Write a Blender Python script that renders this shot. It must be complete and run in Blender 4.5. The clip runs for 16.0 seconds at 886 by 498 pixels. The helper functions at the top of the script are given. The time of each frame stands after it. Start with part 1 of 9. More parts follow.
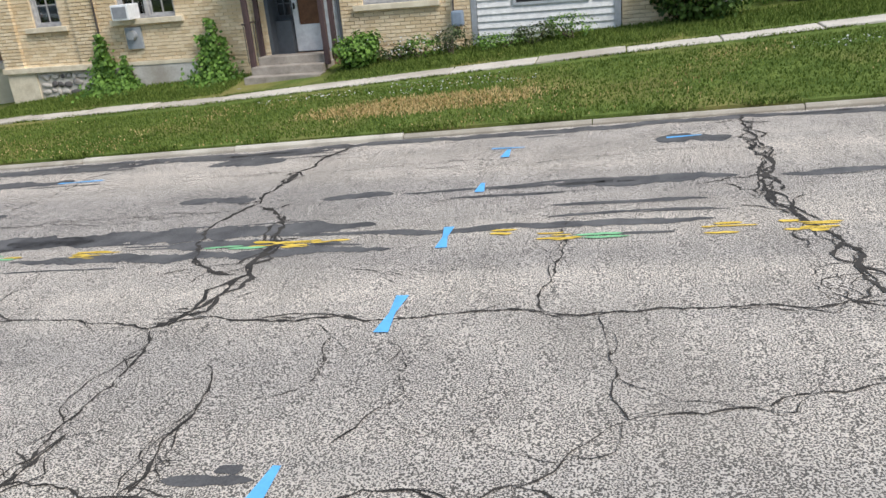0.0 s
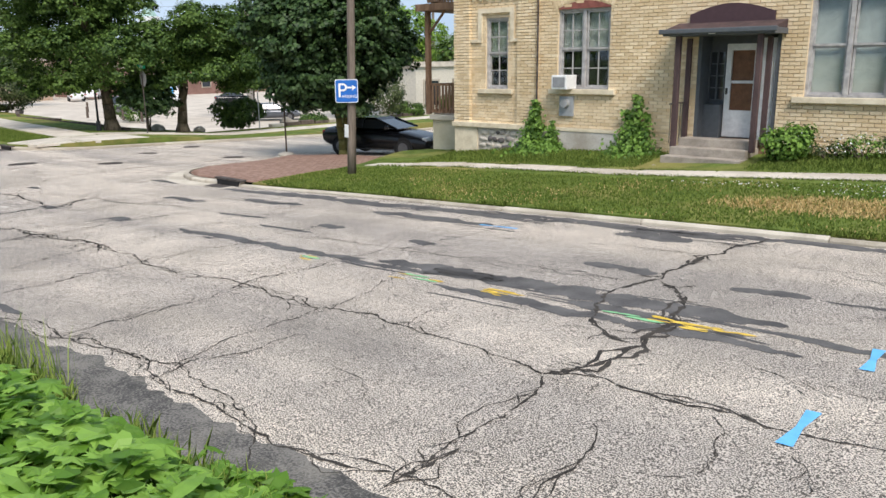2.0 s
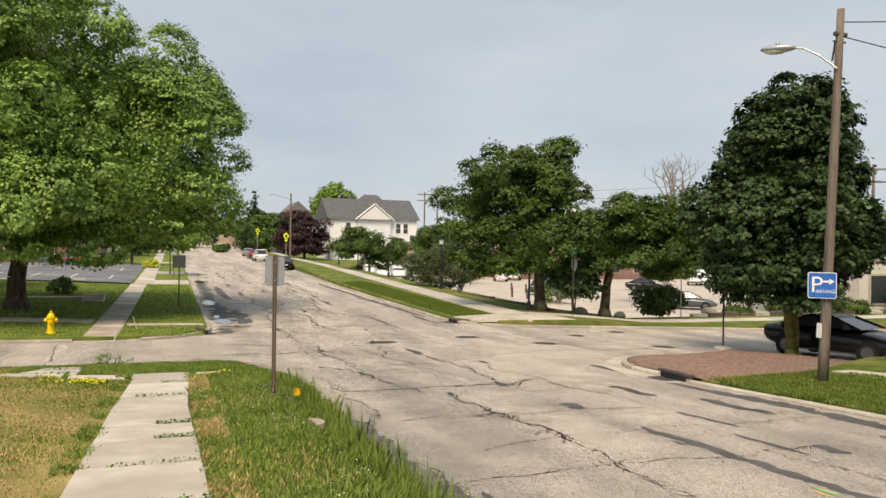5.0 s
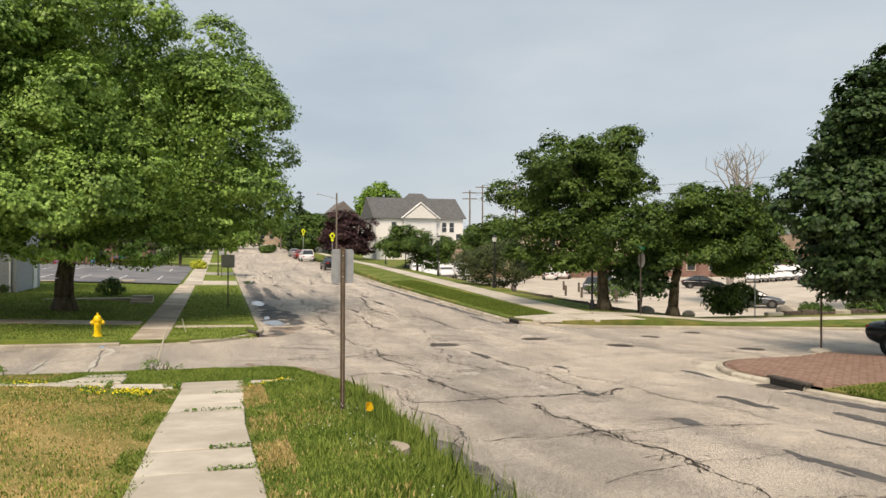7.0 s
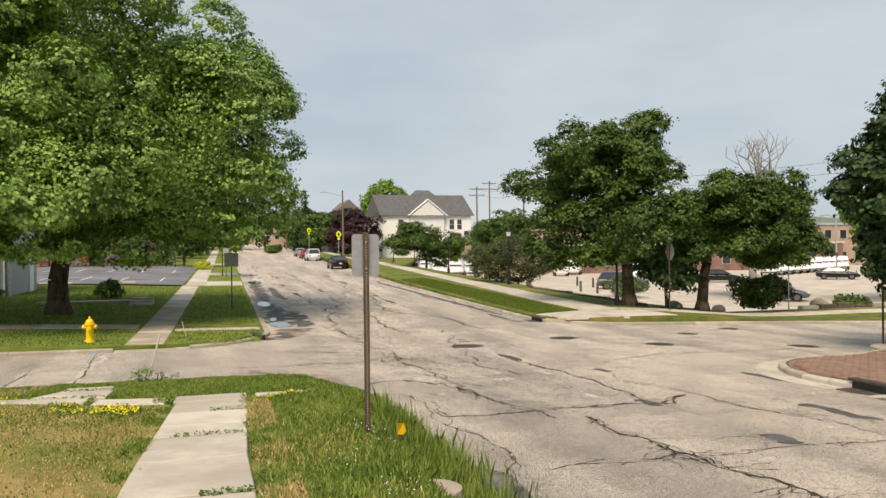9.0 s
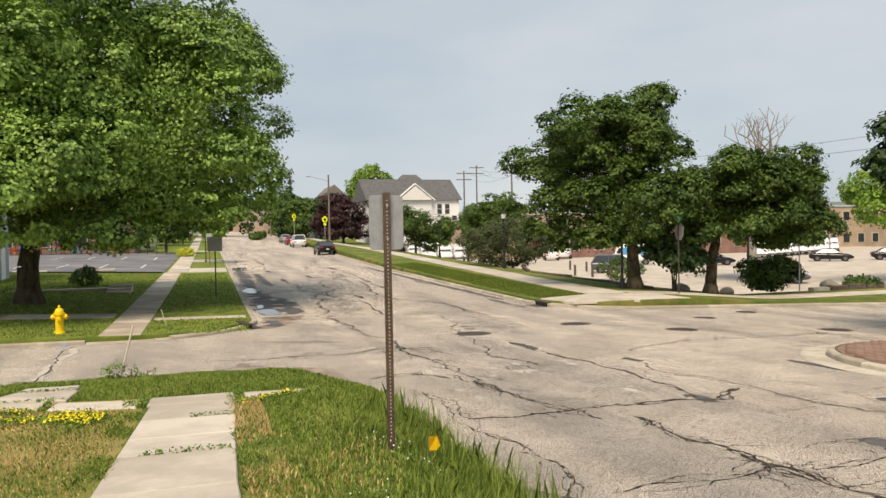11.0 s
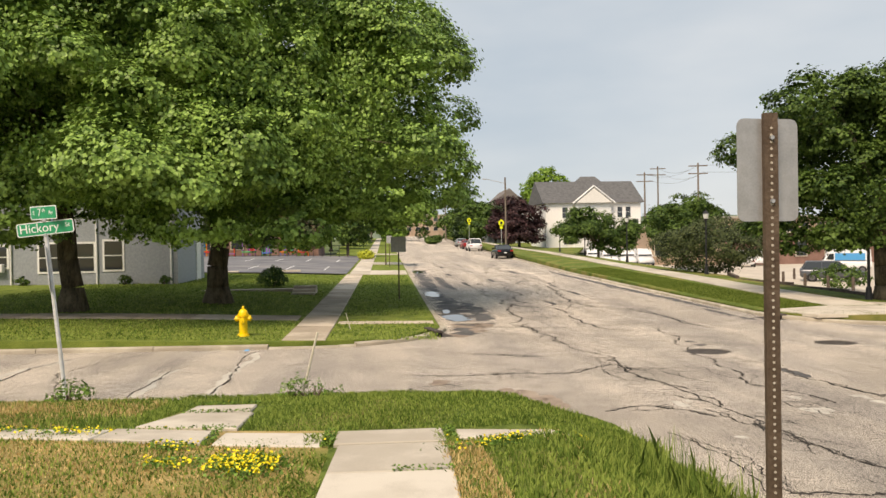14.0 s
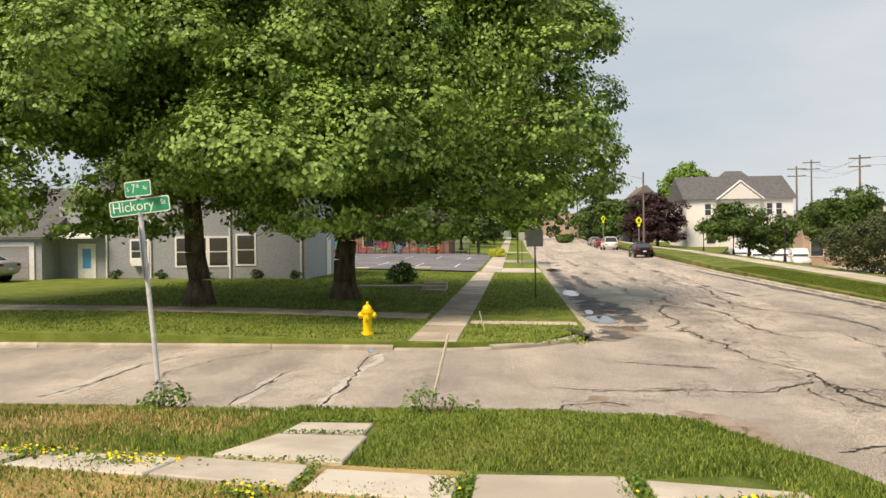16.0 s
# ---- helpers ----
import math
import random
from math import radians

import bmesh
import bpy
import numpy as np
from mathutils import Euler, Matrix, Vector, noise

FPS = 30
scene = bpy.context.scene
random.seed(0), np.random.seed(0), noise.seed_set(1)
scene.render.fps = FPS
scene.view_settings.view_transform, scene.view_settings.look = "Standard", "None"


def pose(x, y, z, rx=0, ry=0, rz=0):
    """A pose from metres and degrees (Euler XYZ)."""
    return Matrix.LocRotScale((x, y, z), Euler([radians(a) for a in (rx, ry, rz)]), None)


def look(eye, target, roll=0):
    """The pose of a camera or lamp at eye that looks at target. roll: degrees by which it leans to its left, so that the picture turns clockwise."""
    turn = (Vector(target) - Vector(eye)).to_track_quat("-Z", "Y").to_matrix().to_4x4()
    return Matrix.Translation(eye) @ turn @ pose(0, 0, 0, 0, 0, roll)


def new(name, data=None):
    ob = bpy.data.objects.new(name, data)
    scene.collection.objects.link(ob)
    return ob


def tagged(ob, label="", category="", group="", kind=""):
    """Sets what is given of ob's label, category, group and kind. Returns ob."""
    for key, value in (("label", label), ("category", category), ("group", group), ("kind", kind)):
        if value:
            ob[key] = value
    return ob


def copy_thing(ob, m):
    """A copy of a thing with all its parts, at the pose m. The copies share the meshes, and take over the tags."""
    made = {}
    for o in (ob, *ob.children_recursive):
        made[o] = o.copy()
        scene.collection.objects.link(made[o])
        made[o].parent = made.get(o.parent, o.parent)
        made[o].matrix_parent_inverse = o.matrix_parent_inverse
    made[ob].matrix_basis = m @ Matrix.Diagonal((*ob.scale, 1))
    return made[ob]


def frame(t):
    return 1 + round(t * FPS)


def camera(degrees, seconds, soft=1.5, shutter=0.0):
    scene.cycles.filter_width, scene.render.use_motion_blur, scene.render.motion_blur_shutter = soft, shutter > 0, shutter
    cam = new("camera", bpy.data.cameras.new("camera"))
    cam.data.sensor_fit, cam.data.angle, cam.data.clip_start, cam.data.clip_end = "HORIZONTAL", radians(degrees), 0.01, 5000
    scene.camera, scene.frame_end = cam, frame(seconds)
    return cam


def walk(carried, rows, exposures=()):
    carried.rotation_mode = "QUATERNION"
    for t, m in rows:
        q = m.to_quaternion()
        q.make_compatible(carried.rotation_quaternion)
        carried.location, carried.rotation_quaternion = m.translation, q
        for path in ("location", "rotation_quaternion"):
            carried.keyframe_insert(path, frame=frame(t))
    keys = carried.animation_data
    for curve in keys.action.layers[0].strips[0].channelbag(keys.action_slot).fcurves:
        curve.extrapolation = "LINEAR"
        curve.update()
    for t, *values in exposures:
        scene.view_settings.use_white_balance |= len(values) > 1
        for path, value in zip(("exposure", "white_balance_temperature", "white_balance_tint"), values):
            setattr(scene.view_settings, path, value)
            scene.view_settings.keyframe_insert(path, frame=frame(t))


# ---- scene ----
cam = camera(60.0, 16.0)
METRES, EYE, TILT, LEAN, TURN = 13.2, 2.2, 0.0, 0.0, 13.6
ROWS = [
    (0.0, 0.0, 0.0, 0.0, -1.8, -20.72, 4.76),
    (0.5, -0.0037, -0.0001, -0.0012, 2.64, -19.61, 3.07),
    (1.0, -0.0087, -0.0013, -0.002, 10.05, -18.15, 1.9),
    (1.5, -0.0139, -0.003, -0.0021, 18.98, -16.26, 1.16),
    (2.0, -0.021, -0.0045, -0.0024, 27.94, -13.65, 0.61),
    (2.5, -0.0315, -0.0069, -0.0027, 36.66, -10.72, -0.05),
    (3.0, -0.049, -0.0087, -0.0018, 44.85, -7.09, -0.76),
    (3.5, -0.0708, -0.0063, -0.0021, 51.53, -3.37, -1.98),
    (4.0, -0.0939, -0.0037, -0.0012, 54.98, -1.16, -1.58),
    (4.5, -0.1186, -0.0018, -0.0016, 56.11, -0.27, -1.07),
    (7.0, -0.2895, 0.0303, -0.0129, 60.14, 0.03, -0.21),
    (7.5, -0.3289, 0.0423, -0.0163, 60.59, -0.09, -0.14),
    (8.0, -0.365, 0.0547, -0.02, 61.07, -0.5, -0.01),
    (8.5, -0.4005, 0.0659, -0.0224, 61.06, -0.49, 0.1),
    (9.0, -0.4374, 0.076, -0.0247, 60.53, -0.1, 0.63),
    (11.5, -0.6094, 0.1196, -0.0412, 59.4, -1.38, 1.17),
    (12.0, -0.6455, 0.1256, -0.0438, 60.98, -1.64, 0.48),
    (12.5, -0.6828, 0.1339, -0.0458, 62.89, -2.07, -0.48),
    (13.0, -0.7225, 0.1406, -0.0471, 66.7, -1.56, 0.14),
    (13.5, -0.7623, 0.1428, -0.0483, 69.32, -0.89, 0.9),
    (14.0, -0.801, 0.1444, -0.0528, 72.09, -0.53, 0.93),
    (14.5, -0.838, 0.1464, -0.0567, 74.35, -0.89, 0.45),
    (15.0, -0.8813, 0.1538, -0.0615, 76.15, -1.18, 0.42),
    (15.5, -0.9224, 0.1597, -0.0661, 78.32, -0.8, 0.31),
    (16.0, -0.9754, 0.1693, -0.0701, 81.73, -0.4, 0.73),
]
walk(cam, [(t, pose(0, 0, EYE, TILT, LEAN, TURN) @ pose(METRES * x, METRES * y, METRES * z, 90 + pitch, roll, yaw)) for t, x, y, z, yaw, pitch, roll in ROWS],
     ((0.0, 0.15, 6250, 14), (1.0, 0.34, 6300, 14), (2.0, 0.3, 6500, 14.5), (3.4, 0.11, 7950, 16), (9.0, 0.11, 8000, 15.5), (16.0, 0.25, 8400, 18)))


# ---- world, sun, exposure ----
world = bpy.data.worlds.new("world")
scene.world = world
world.use_nodes = True
wn, wl = world.node_tree.nodes, world.node_tree.links
wn.clear()
w_out, w_bg = wn.new("ShaderNodeOutputWorld"), wn.new("ShaderNodeBackground")
w_sky = wn.new("ShaderNodeTexSky")
w_sky.sky_type, w_sky.sun_disc = "NISHITA", False
w_sky.sun_elevation, w_sky.sun_rotation = radians(50), radians(123)
w_co, w_map, w_noise = wn.new("ShaderNodeTexCoord"), wn.new("ShaderNodeMapping"), wn.new("ShaderNodeTexNoise")
w_map.inputs["Scale"].default_value = (1.0, 1.0, 3.2)
w_noise.inputs["Scale"].default_value, w_noise.inputs["Detail"].default_value = 1.7, 5
w_noise.inputs["Roughness"].default_value = 0.48
w_ramp = wn.new("ShaderNodeValToRGB")
w_ramp.color_ramp.elements[0].position, w_ramp.color_ramp.elements[0].color = 0.32, (3.5, 5.05, 6.85, 1)
w_ramp.color_ramp.elements[1].position, w_ramp.color_ramp.elements[1].color = 0.72, (5.8, 7.15, 8.6, 1)
w_mix = wn.new("ShaderNodeMix")
w_mix.data_type = "RGBA"
w_mix.inputs[0].default_value = 0.88
w_bg.inputs["Strength"].default_value = 0.1
wl.new(w_co.outputs["Generated"], w_map.inputs["Vector"])
wl.new(w_map.outputs[0], w_noise.inputs["Vector"])
wl.new(w_noise.outputs[0], w_ramp.inputs[0])
wl.new(w_sky.outputs[0], w_mix.inputs[6])
wl.new(w_ramp.outputs[0], w_mix.inputs[7])
wl.new(w_mix.outputs[2], w_bg.inputs["Color"])
wl.new(w_bg.outputs[0], w_out.inputs["Surface"])
sun = new("sun", bpy.data.lights.new("sun", "SUN"))
sun.data.energy, sun.data.angle, sun.data.color = 3.6, radians(25), (1.0, 0.94, 0.85)
sun.matrix_world = look((38, -25, 54), (0, 0, 0))
tagged(sun, "veiled sun behind thin cloud", "sun", kind="structure")


# ---- materials ----
def material(name, c1, c2, scale=6.0, rough=0.85, bump=0.3, fine=80.0, metal=0.0, big=None, island=0.0, objrand=0.0, spec=0.4, translucent=0.0, stretch=(1, 1, 1), fine_gain=0.45, scale_gain=1.0):
    m = bpy.data.materials.new(name)
    m.use_nodes = True
    n, l = m.node_tree.nodes, m.node_tree.links
    b = n["Principled BSDF"]
    b.inputs["Roughness"].default_value, b.inputs["Metallic"].default_value = rough, metal
    b.inputs["Specular IOR Level"].default_value = spec
    co, mp = n.new("ShaderNodeTexCoord"), n.new("ShaderNodeMapping")
    mp.inputs["Scale"].default_value = stretch
    l.new(co.outputs["Object"], mp.inputs["Vector"])
    info = n.new("ShaderNodeObjectInfo")
    if objrand:
        sh = n.new("ShaderNodeVectorMath")
        sh.operation = "SCALE"
        sh.inputs[0].default_value = (37, 19, 53)
        l.new(info.outputs["Random"], sh.inputs["Scale"])
        l.new(sh.outputs[0], mp.inputs["Location"])
    n1, n2 = n.new("ShaderNodeTexNoise"), n.new("ShaderNodeTexNoise")
    n1.inputs["Scale"].default_value, n1.inputs["Detail"].default_value = scale, 6
    n1.inputs["Roughness"].default_value = 0.6
    n2.inputs["Scale"].default_value, n2.inputs["Detail"].default_value = fine, 4
    for t in (n1, n2):
        l.new(mp.outputs[0], t.inputs["Vector"])
    ramp = n.new("ShaderNodeValToRGB")
    ramp.color_ramp.elements[0].position, ramp.color_ramp.elements[0].color = 0.34, (*c1, 1)
    ramp.color_ramp.elements[1].position, ramp.color_ramp.elements[1].color = 0.66, (*c2, 1)
    add = n.new("ShaderNodeMath")
    add.operation = "MULTIPLY_ADD"
    add.inputs[1].default_value, add.inputs[2].default_value = fine_gain, 0.5 - 0.5 * scale_gain - 0.5 * fine_gain
    l.new(n2.outputs[0], add.inputs[0])
    s = n.new("ShaderNodeMath")
    s.operation = "MULTIPLY_ADD"
    s.inputs[1].default_value = scale_gain
    l.new(n1.outputs[0], s.inputs[0])
    l.new(add.outputs[0], s.inputs[2])
    last = s
    for kind, amount in (("island", island), ("object", objrand)):
        if amount:
            geo = n.new("ShaderNodeNewGeometry") if kind == "island" else info
            r = n.new("ShaderNodeMath")
            r.operation = "MULTIPLY_ADD"
            r.inputs[1].default_value, r.inputs[2].default_value = amount, -amount / 2
            l.new(geo.outputs["Random Per Island" if kind == "island" else "Random"], r.inputs[0])
            s2 = n.new("ShaderNodeMath")
            l.new(last.outputs[0], s2.inputs[0])
            l.new(r.outputs[0], s2.inputs[1])
            last = s2
    l.new(last.outputs[0], ramp.inputs[0])
    colour = ramp.outputs[0]
    if big:
        c3, bscale, amount = big
        n3, r3, mx = n.new("ShaderNodeTexNoise"), n.new("ShaderNodeValToRGB"), n.new("ShaderNodeMix")
        n3.inputs["Scale"].default_value, n3.inputs["Detail"].default_value = bscale, 5
        l.new(mp.outputs[0], n3.inputs["Vector"])
        r3.color_ramp.elements[0].position, r3.color_ramp.elements[1].position = 0.48, 0.66
        r3.color_ramp.elements[0].color, r3.color_ramp.elements[1].color = (0, 0, 0, 1), (amount, amount, amount, 1)
        l.new(n3.outputs[0], r3.inputs[0])
        mx.data_type = "RGBA"
        mx.inputs[7].default_value = (*c3, 1)
        l.new(r3.outputs[0], mx.inputs[0])
        l.new(colour, mx.inputs[6])
        colour = mx.outputs[2]
    l.new(colour, b.inputs["Base Color"])
    if bump:
        bp = n.new("ShaderNodeBump")
        bp.inputs["Strength"].default_value, bp.inputs["Distance"].default_value = bump, 0.02
        l.new(n2.outputs[0], bp.inputs["Height"])
        l.new(bp.outputs[0], b.inputs["Normal"])
    if translucent:
        tr, ms = n.new("ShaderNodeBsdfTranslucent"), n.new("ShaderNodeMixShader")
        ms.inputs[0].default_value = translucent
        l.new(colour, tr.inputs["Color"])
        l.new(b.outputs[0], ms.inputs[1])
        l.new(tr.outputs[0], ms.inputs[2])
        l.new(ms.outputs[0], n["Material Output"].inputs["Surface"])
    return m


def plain(name, c, rough=0.5, metal=0.0, spec=0.5, scale=9.0, var=0.12, bump=0.05):
    return material(name, tuple(v * (1 - var) for v in c), tuple(min(1, v * (1 + var)) for v in c), scale, rough, bump, 120, metal, spec=spec)


def glass_material(name, tint, rough=0.03):
    m = bpy.data.materials.new(name)
    m.use_nodes = True
    b = m.node_tree.nodes["Principled BSDF"]
    b.inputs["Base Color"].default_value = (*tint, 1)
    b.inputs["Roughness"].default_value, b.inputs["Specular IOR Level"].default_value = rough, 0.8
    return m


ROAD = material("worn_asphalt", (0.145, 0.132, 0.116), (0.83, 0.75, 0.655), 1.3, 0.9, 1.0, 95, big=((0.28, 0.256, 0.222), 0.42, 0.4), spec=0.2, fine_gain=5.0, scale_gain=0.55)
# lengthwise wheel tracks and bleached bands in the asphalt
rn, rl = ROAD.node_tree.nodes, ROAD.node_tree.links
r_bsdf = rn["Principled BSDF"]
r_from = r_bsdf.inputs["Base Color"].links[0].from_socket
r_co, r_map, r_noise, r_ramp, r_mix = [rn.new("ShaderNode" + k) for k in ("TexCoord", "Mapping", "TexNoise", "ValToRGB", "Mix")]
r_map.inputs["Scale"].default_value = (0.07, 0.75, 1.0)
r_noise.inputs["Scale"].default_value, r_noise.inputs["Detail"].default_value = 1.0, 4
r_ramp.color_ramp.elements[0].position, r_ramp.color_ramp.elements[0].color = 0.36, (0.72, 0.72, 0.73, 1)
r_ramp.color_ramp.elements[1].position, r_ramp.color_ramp.elements[1].color = 0.62, (1.04, 1.02, 0.99, 1)
r_mix.data_type, r_mix.blend_type = "RGBA", "MULTIPLY"
r_mix.inputs[0].default_value = 1.0
rl.new(r_co.outputs["Object"], r_map.inputs["Vector"])
rl.new(r_map.outputs[0], r_noise.inputs["Vector"])
rl.new(r_noise.outputs[0], r_ramp.inputs[0])
rl.new(r_from, r_mix.inputs[6])
rl.new(r_ramp.outputs[0], r_mix.inputs[7])
rl.new(r_mix.outputs[2], r_bsdf.inputs["Base Color"])
CRACK = material("open_crack", (0.022, 0.019, 0.016), (0.06, 0.052, 0.044), 3, 0.95, 0.5, 40)
TAR = material("tar_patch", (0.068, 0.066, 0.066), (0.135, 0.13, 0.126), 2.5, 0.8, 0.5, 70, spec=0.3)
GRAVEL = material("broken_shoulder_asphalt", (0.06, 0.058, 0.055), (0.2, 0.188, 0.17), 4, 0.95, 1.0, 60, big=((0.3, 0.28, 0.24), 2.4, 0.4), fine_gain=1.4)
CONCRETE = material("sidewalk_concrete", (0.45, 0.405, 0.34), (0.6, 0.55, 0.47), 2.2, 0.9, 0.35, 90, big=((0.36, 0.315, 0.255), 0.7, 0.6), island=0.1, objrand=0.4, spec=0.25)
OLD_CONCRETE = material("dirty_old_concrete", (0.4, 0.34, 0.27), (0.58, 0.51, 0.42), 1.8, 0.92, 0.5, 70, big=((0.17, 0.145, 0.11), 0.9, 0.6), objrand=0.5, spec=0.2)
KERB = material("kerb_concrete", (0.35, 0.31, 0.245), (0.58, 0.53, 0.44), 3, 0.9, 0.5, 70, big=((0.26, 0.22, 0.17), 1.5, 0.6), objrand=0.3, spec=0.25)
LAWN = material("lawn_turf", (0.065, 0.105, 0.02), (0.155, 0.205, 0.048), 2.5, 0.95, 1.0, 60, big=((0.36, 0.28, 0.11), 0.55, 0.5), spec=0.1, fine_gain=0.9)
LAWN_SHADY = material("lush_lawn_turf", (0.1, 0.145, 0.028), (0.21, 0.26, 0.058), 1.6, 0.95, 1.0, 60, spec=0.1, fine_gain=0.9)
LAWN_DRY = material("dry_lawn_turf", (0.21, 0.19, 0.06), (0.5, 0.365, 0.16), 0.9, 0.95, 1.0, 60, big=((0.15, 0.19, 0.04), 0.6, 0.8), spec=0.1, fine_gain=0.8)
GROUND = material("distant_ground", (0.06, 0.1, 0.03), (0.12, 0.15, 0.05), 0.05, 0.95, 0.0, 2)
LOT = material("parking_lot_concrete", (0.42, 0.37, 0.31), (0.58, 0.52, 0.44), 0.5, 0.9, 0.3, 30, spec=0.2)
LOT_DARK = material("dark_lot_asphalt", (0.1, 0.105, 0.12), (0.19, 0.19, 0.2), 0.4, 0.85, 0.3, 30, big=((0.26, 0.25, 0.24), 0.25, 0.6))
PAVER = material("red_brick_paver", (0.22, 0.135, 0.1), (0.3, 0.195, 0.15), 5, 0.9, 0.4, 60, objrand=0.4)
BARK = material("maple_bark", (0.062, 0.05, 0.036), (0.19, 0.155, 0.108), 5, 0.95, 1.0, 30, stretch=(1, 1, 0.3), spec=0.1)
LEAF = material("maple_leaf", (0.078, 0.155, 0.026), (0.285, 0.45, 0.1), 0.5, 0.5, 0, 3, island=0.4, spec=0.35, translucent=0.14)
LEAF_DARK = material("dense_maple_leaf", (0.02, 0.048, 0.014), (0.062, 0.118, 0.034), 0.5, 0.55, 0, 3, island=0.7, spec=0.35, translucent=0.2)
LEAF_MID = material("street_tree_leaf", (0.029, 0.066, 0.011), (0.108, 0.185, 0.034), 0.4, 0.6, 0, 3, island=0.5, spec=0.3, translucent=0.2)
LEAF_LIME = material("young_tree_leaf", (0.1, 0.2, 0.02), (0.22, 0.36, 0.05), 0.6, 0.6, 0, 3, island=0.7, translucent=0.3)
LEAF_OLIVE = material("olive_shrub_leaf", (0.035, 0.055, 0.018), (0.095, 0.125, 0.04), 0.6, 0.65, 0, 3, island=0.8, translucent=0.15)
LEAF_PURPLE = material("purple_leaf", (0.03, 0.014, 0.016), (0.09, 0.04, 0.042), 0.6, 0.65, 0, 3, island=0.8, translucent=0.15)
BRICK = material("cream_brick", (0.66, 0.51, 0.31), (0.83, 0.69, 0.47), 1.2, 0.9, 0.5, 70, island=0.38, big=((0.54, 0.42, 0.27), 0.6, 0.35), spec=0.2)
BRICK_ONE = material("cream_brick_piece", (0.66, 0.51, 0.31), (0.83, 0.69, 0.47), 1.2, 0.9, 0.5, 70, objrand=0.38, spec=0.2)
MORTAR = material("cream_mortar", (0.56, 0.45, 0.3), (0.7, 0.58, 0.41), 4, 0.95, 0.5, 60)
LIMESTONE = material("limestone_trim", (0.56, 0.48, 0.34), (0.74, 0.66, 0.5), 4, 0.85, 0.3, 50)
WHITE = plain("white_paint", (0.74, 0.75, 0.74), 0.55)
WHITE_SIDING = plain("white_vinyl_siding", (0.67, 0.66, 0.63), 0.5)
CREAM_SIDING = plain("cream_lap_siding", (0.62, 0.58, 0.49), 0.6)
GREY_SIDING = plain("grey_lap_siding", (0.3, 0.33, 0.36), 0.6)
GREY_PAINT = plain("dark_grey_paint", (0.085, 0.095, 0.105), 0.55)
ROOFING = material("grey_shingle", (0.085, 0.087, 0.09), (0.135, 0.136, 0.138), 2, 0.95, 0.5, 40)
WOOD_POLE = material("weathered_pole_wood", (0.1, 0.08, 0.065), (0.23, 0.19, 0.155), 6, 0.95, 0.7, 50, stretch=(1, 1, 0.08))
WOOD = material("brown_deck_wood", (0.17, 0.1, 0.06), (0.32, 0.2, 0.125), 6, 0.85, 0.4, 50, stretch=(1, 1, 0.3))
STEEL = plain("galvanised_steel", (0.5, 0.51, 0.52), 0.45, 0.7)
BROWN_STEEL = material("brown_channel_steel", (0.07, 0.045, 0.03), (0.14, 0.1, 0.07), 5, 0.7, 0.3, 60, 0.3)
PALE_METAL = plain("dull_pale_aluminium", (0.6, 0.61, 0.62), 0.55, 0.15)
SIGN_GREY = plain("bare_aluminium_sign_back", (0.42, 0.43, 0.44), 0.45, 0.5)
SIGN_BLUE = plain("blue_sign_sheeting", (0.01, 0.12, 0.45), 0.4)
SIGN_GREEN = plain("green_sign_sheeting", (0.0, 0.28, 0.13), 0.4)
SIGN_YELLOW = plain("fluorescent_yellow_sheeting", (0.75, 0.8, 0.02), 0.4)
YELLOW = plain("yellow_enamel", (0.85, 0.56, 0.01), 0.45)
YELLOW_PAINT = material("worn_yellow_road_paint", (0.55, 0.36, 0.03), (0.8, 0.56, 0.1), 6, 0.8, 0.3, 60)
BLUE_PAINT = plain("blue_marking_paint", (0.12, 0.42, 0.78), 0.7)
GREEN_PAINT = plain("green_marking_paint", (0.22, 0.5, 0.25), 0.7)
CHALK = material("crack_filler_chalk", (0.45, 0.42, 0.37), (0.6, 0.57, 0.5), 6, 0.9, 0.4, 60)
MUD = material("dried_silt", (0.2, 0.15, 0.115), (0.36, 0.29, 0.23), 3, 0.9, 0.3, 50)
BLACK = plain("black_paint", (0.015, 0.015, 0.017), 0.4)
RUBBER = plain("tyre_rubber", (0.02, 0.02, 0.021), 0.85)
IRON = material("rusty_cast_iron", (0.06, 0.05, 0.045), (0.14, 0.12, 0.105), 8, 0.75, 0.6, 60, 0.5)
GLASS = glass_material("window_glass", (0.03, 0.035, 0.04))
CAR_GLASS = glass_material("car_glass", (0.03, 0.036, 0.04))
WATER = glass_material("puddle_water", (0.06, 0.06, 0.06), 0.02)
# near-black that puts shade into the colour of solid panels, discs and blocks
DEEP = plain("painted_shade_black", (0.012, 0.012, 0.012), 0.95)


# ---- building helpers ----
def mesh_of(name, bm, mat):
    me = bpy.data.meshes.new(name)
    bm.to_mesh(me)
    bm.free()
    for one in (mat if isinstance(mat, (list, tuple)) else (mat,)):
        me.materials.append(one)
    return me


def part(name, bm, mat, parent=None, label="", smooth=False):
    me = mesh_of(name, bm, mat)
    if smooth:
        for p in me.polygons:
            p.use_smooth = True
    ob = new(name, me)
    ob.parent = parent
    if label:
        ob["label"] = label
    return ob


def thing(name, at, label, category, turn=0.0, group="", kind=""):
    ob = new(name)
    ob.empty_display_size = 0.2
    ob.matrix_basis = pose(at[0], at[1], at[2], 0, 0, turn)
    return tagged(ob, label, category, group, kind)


def structure(name, bm, mat, label, category="", smooth=False):
    ob = part(name, bm, mat, None, "", smooth)
    return tagged(ob, label, category or name.split("_")[0], kind="structure")


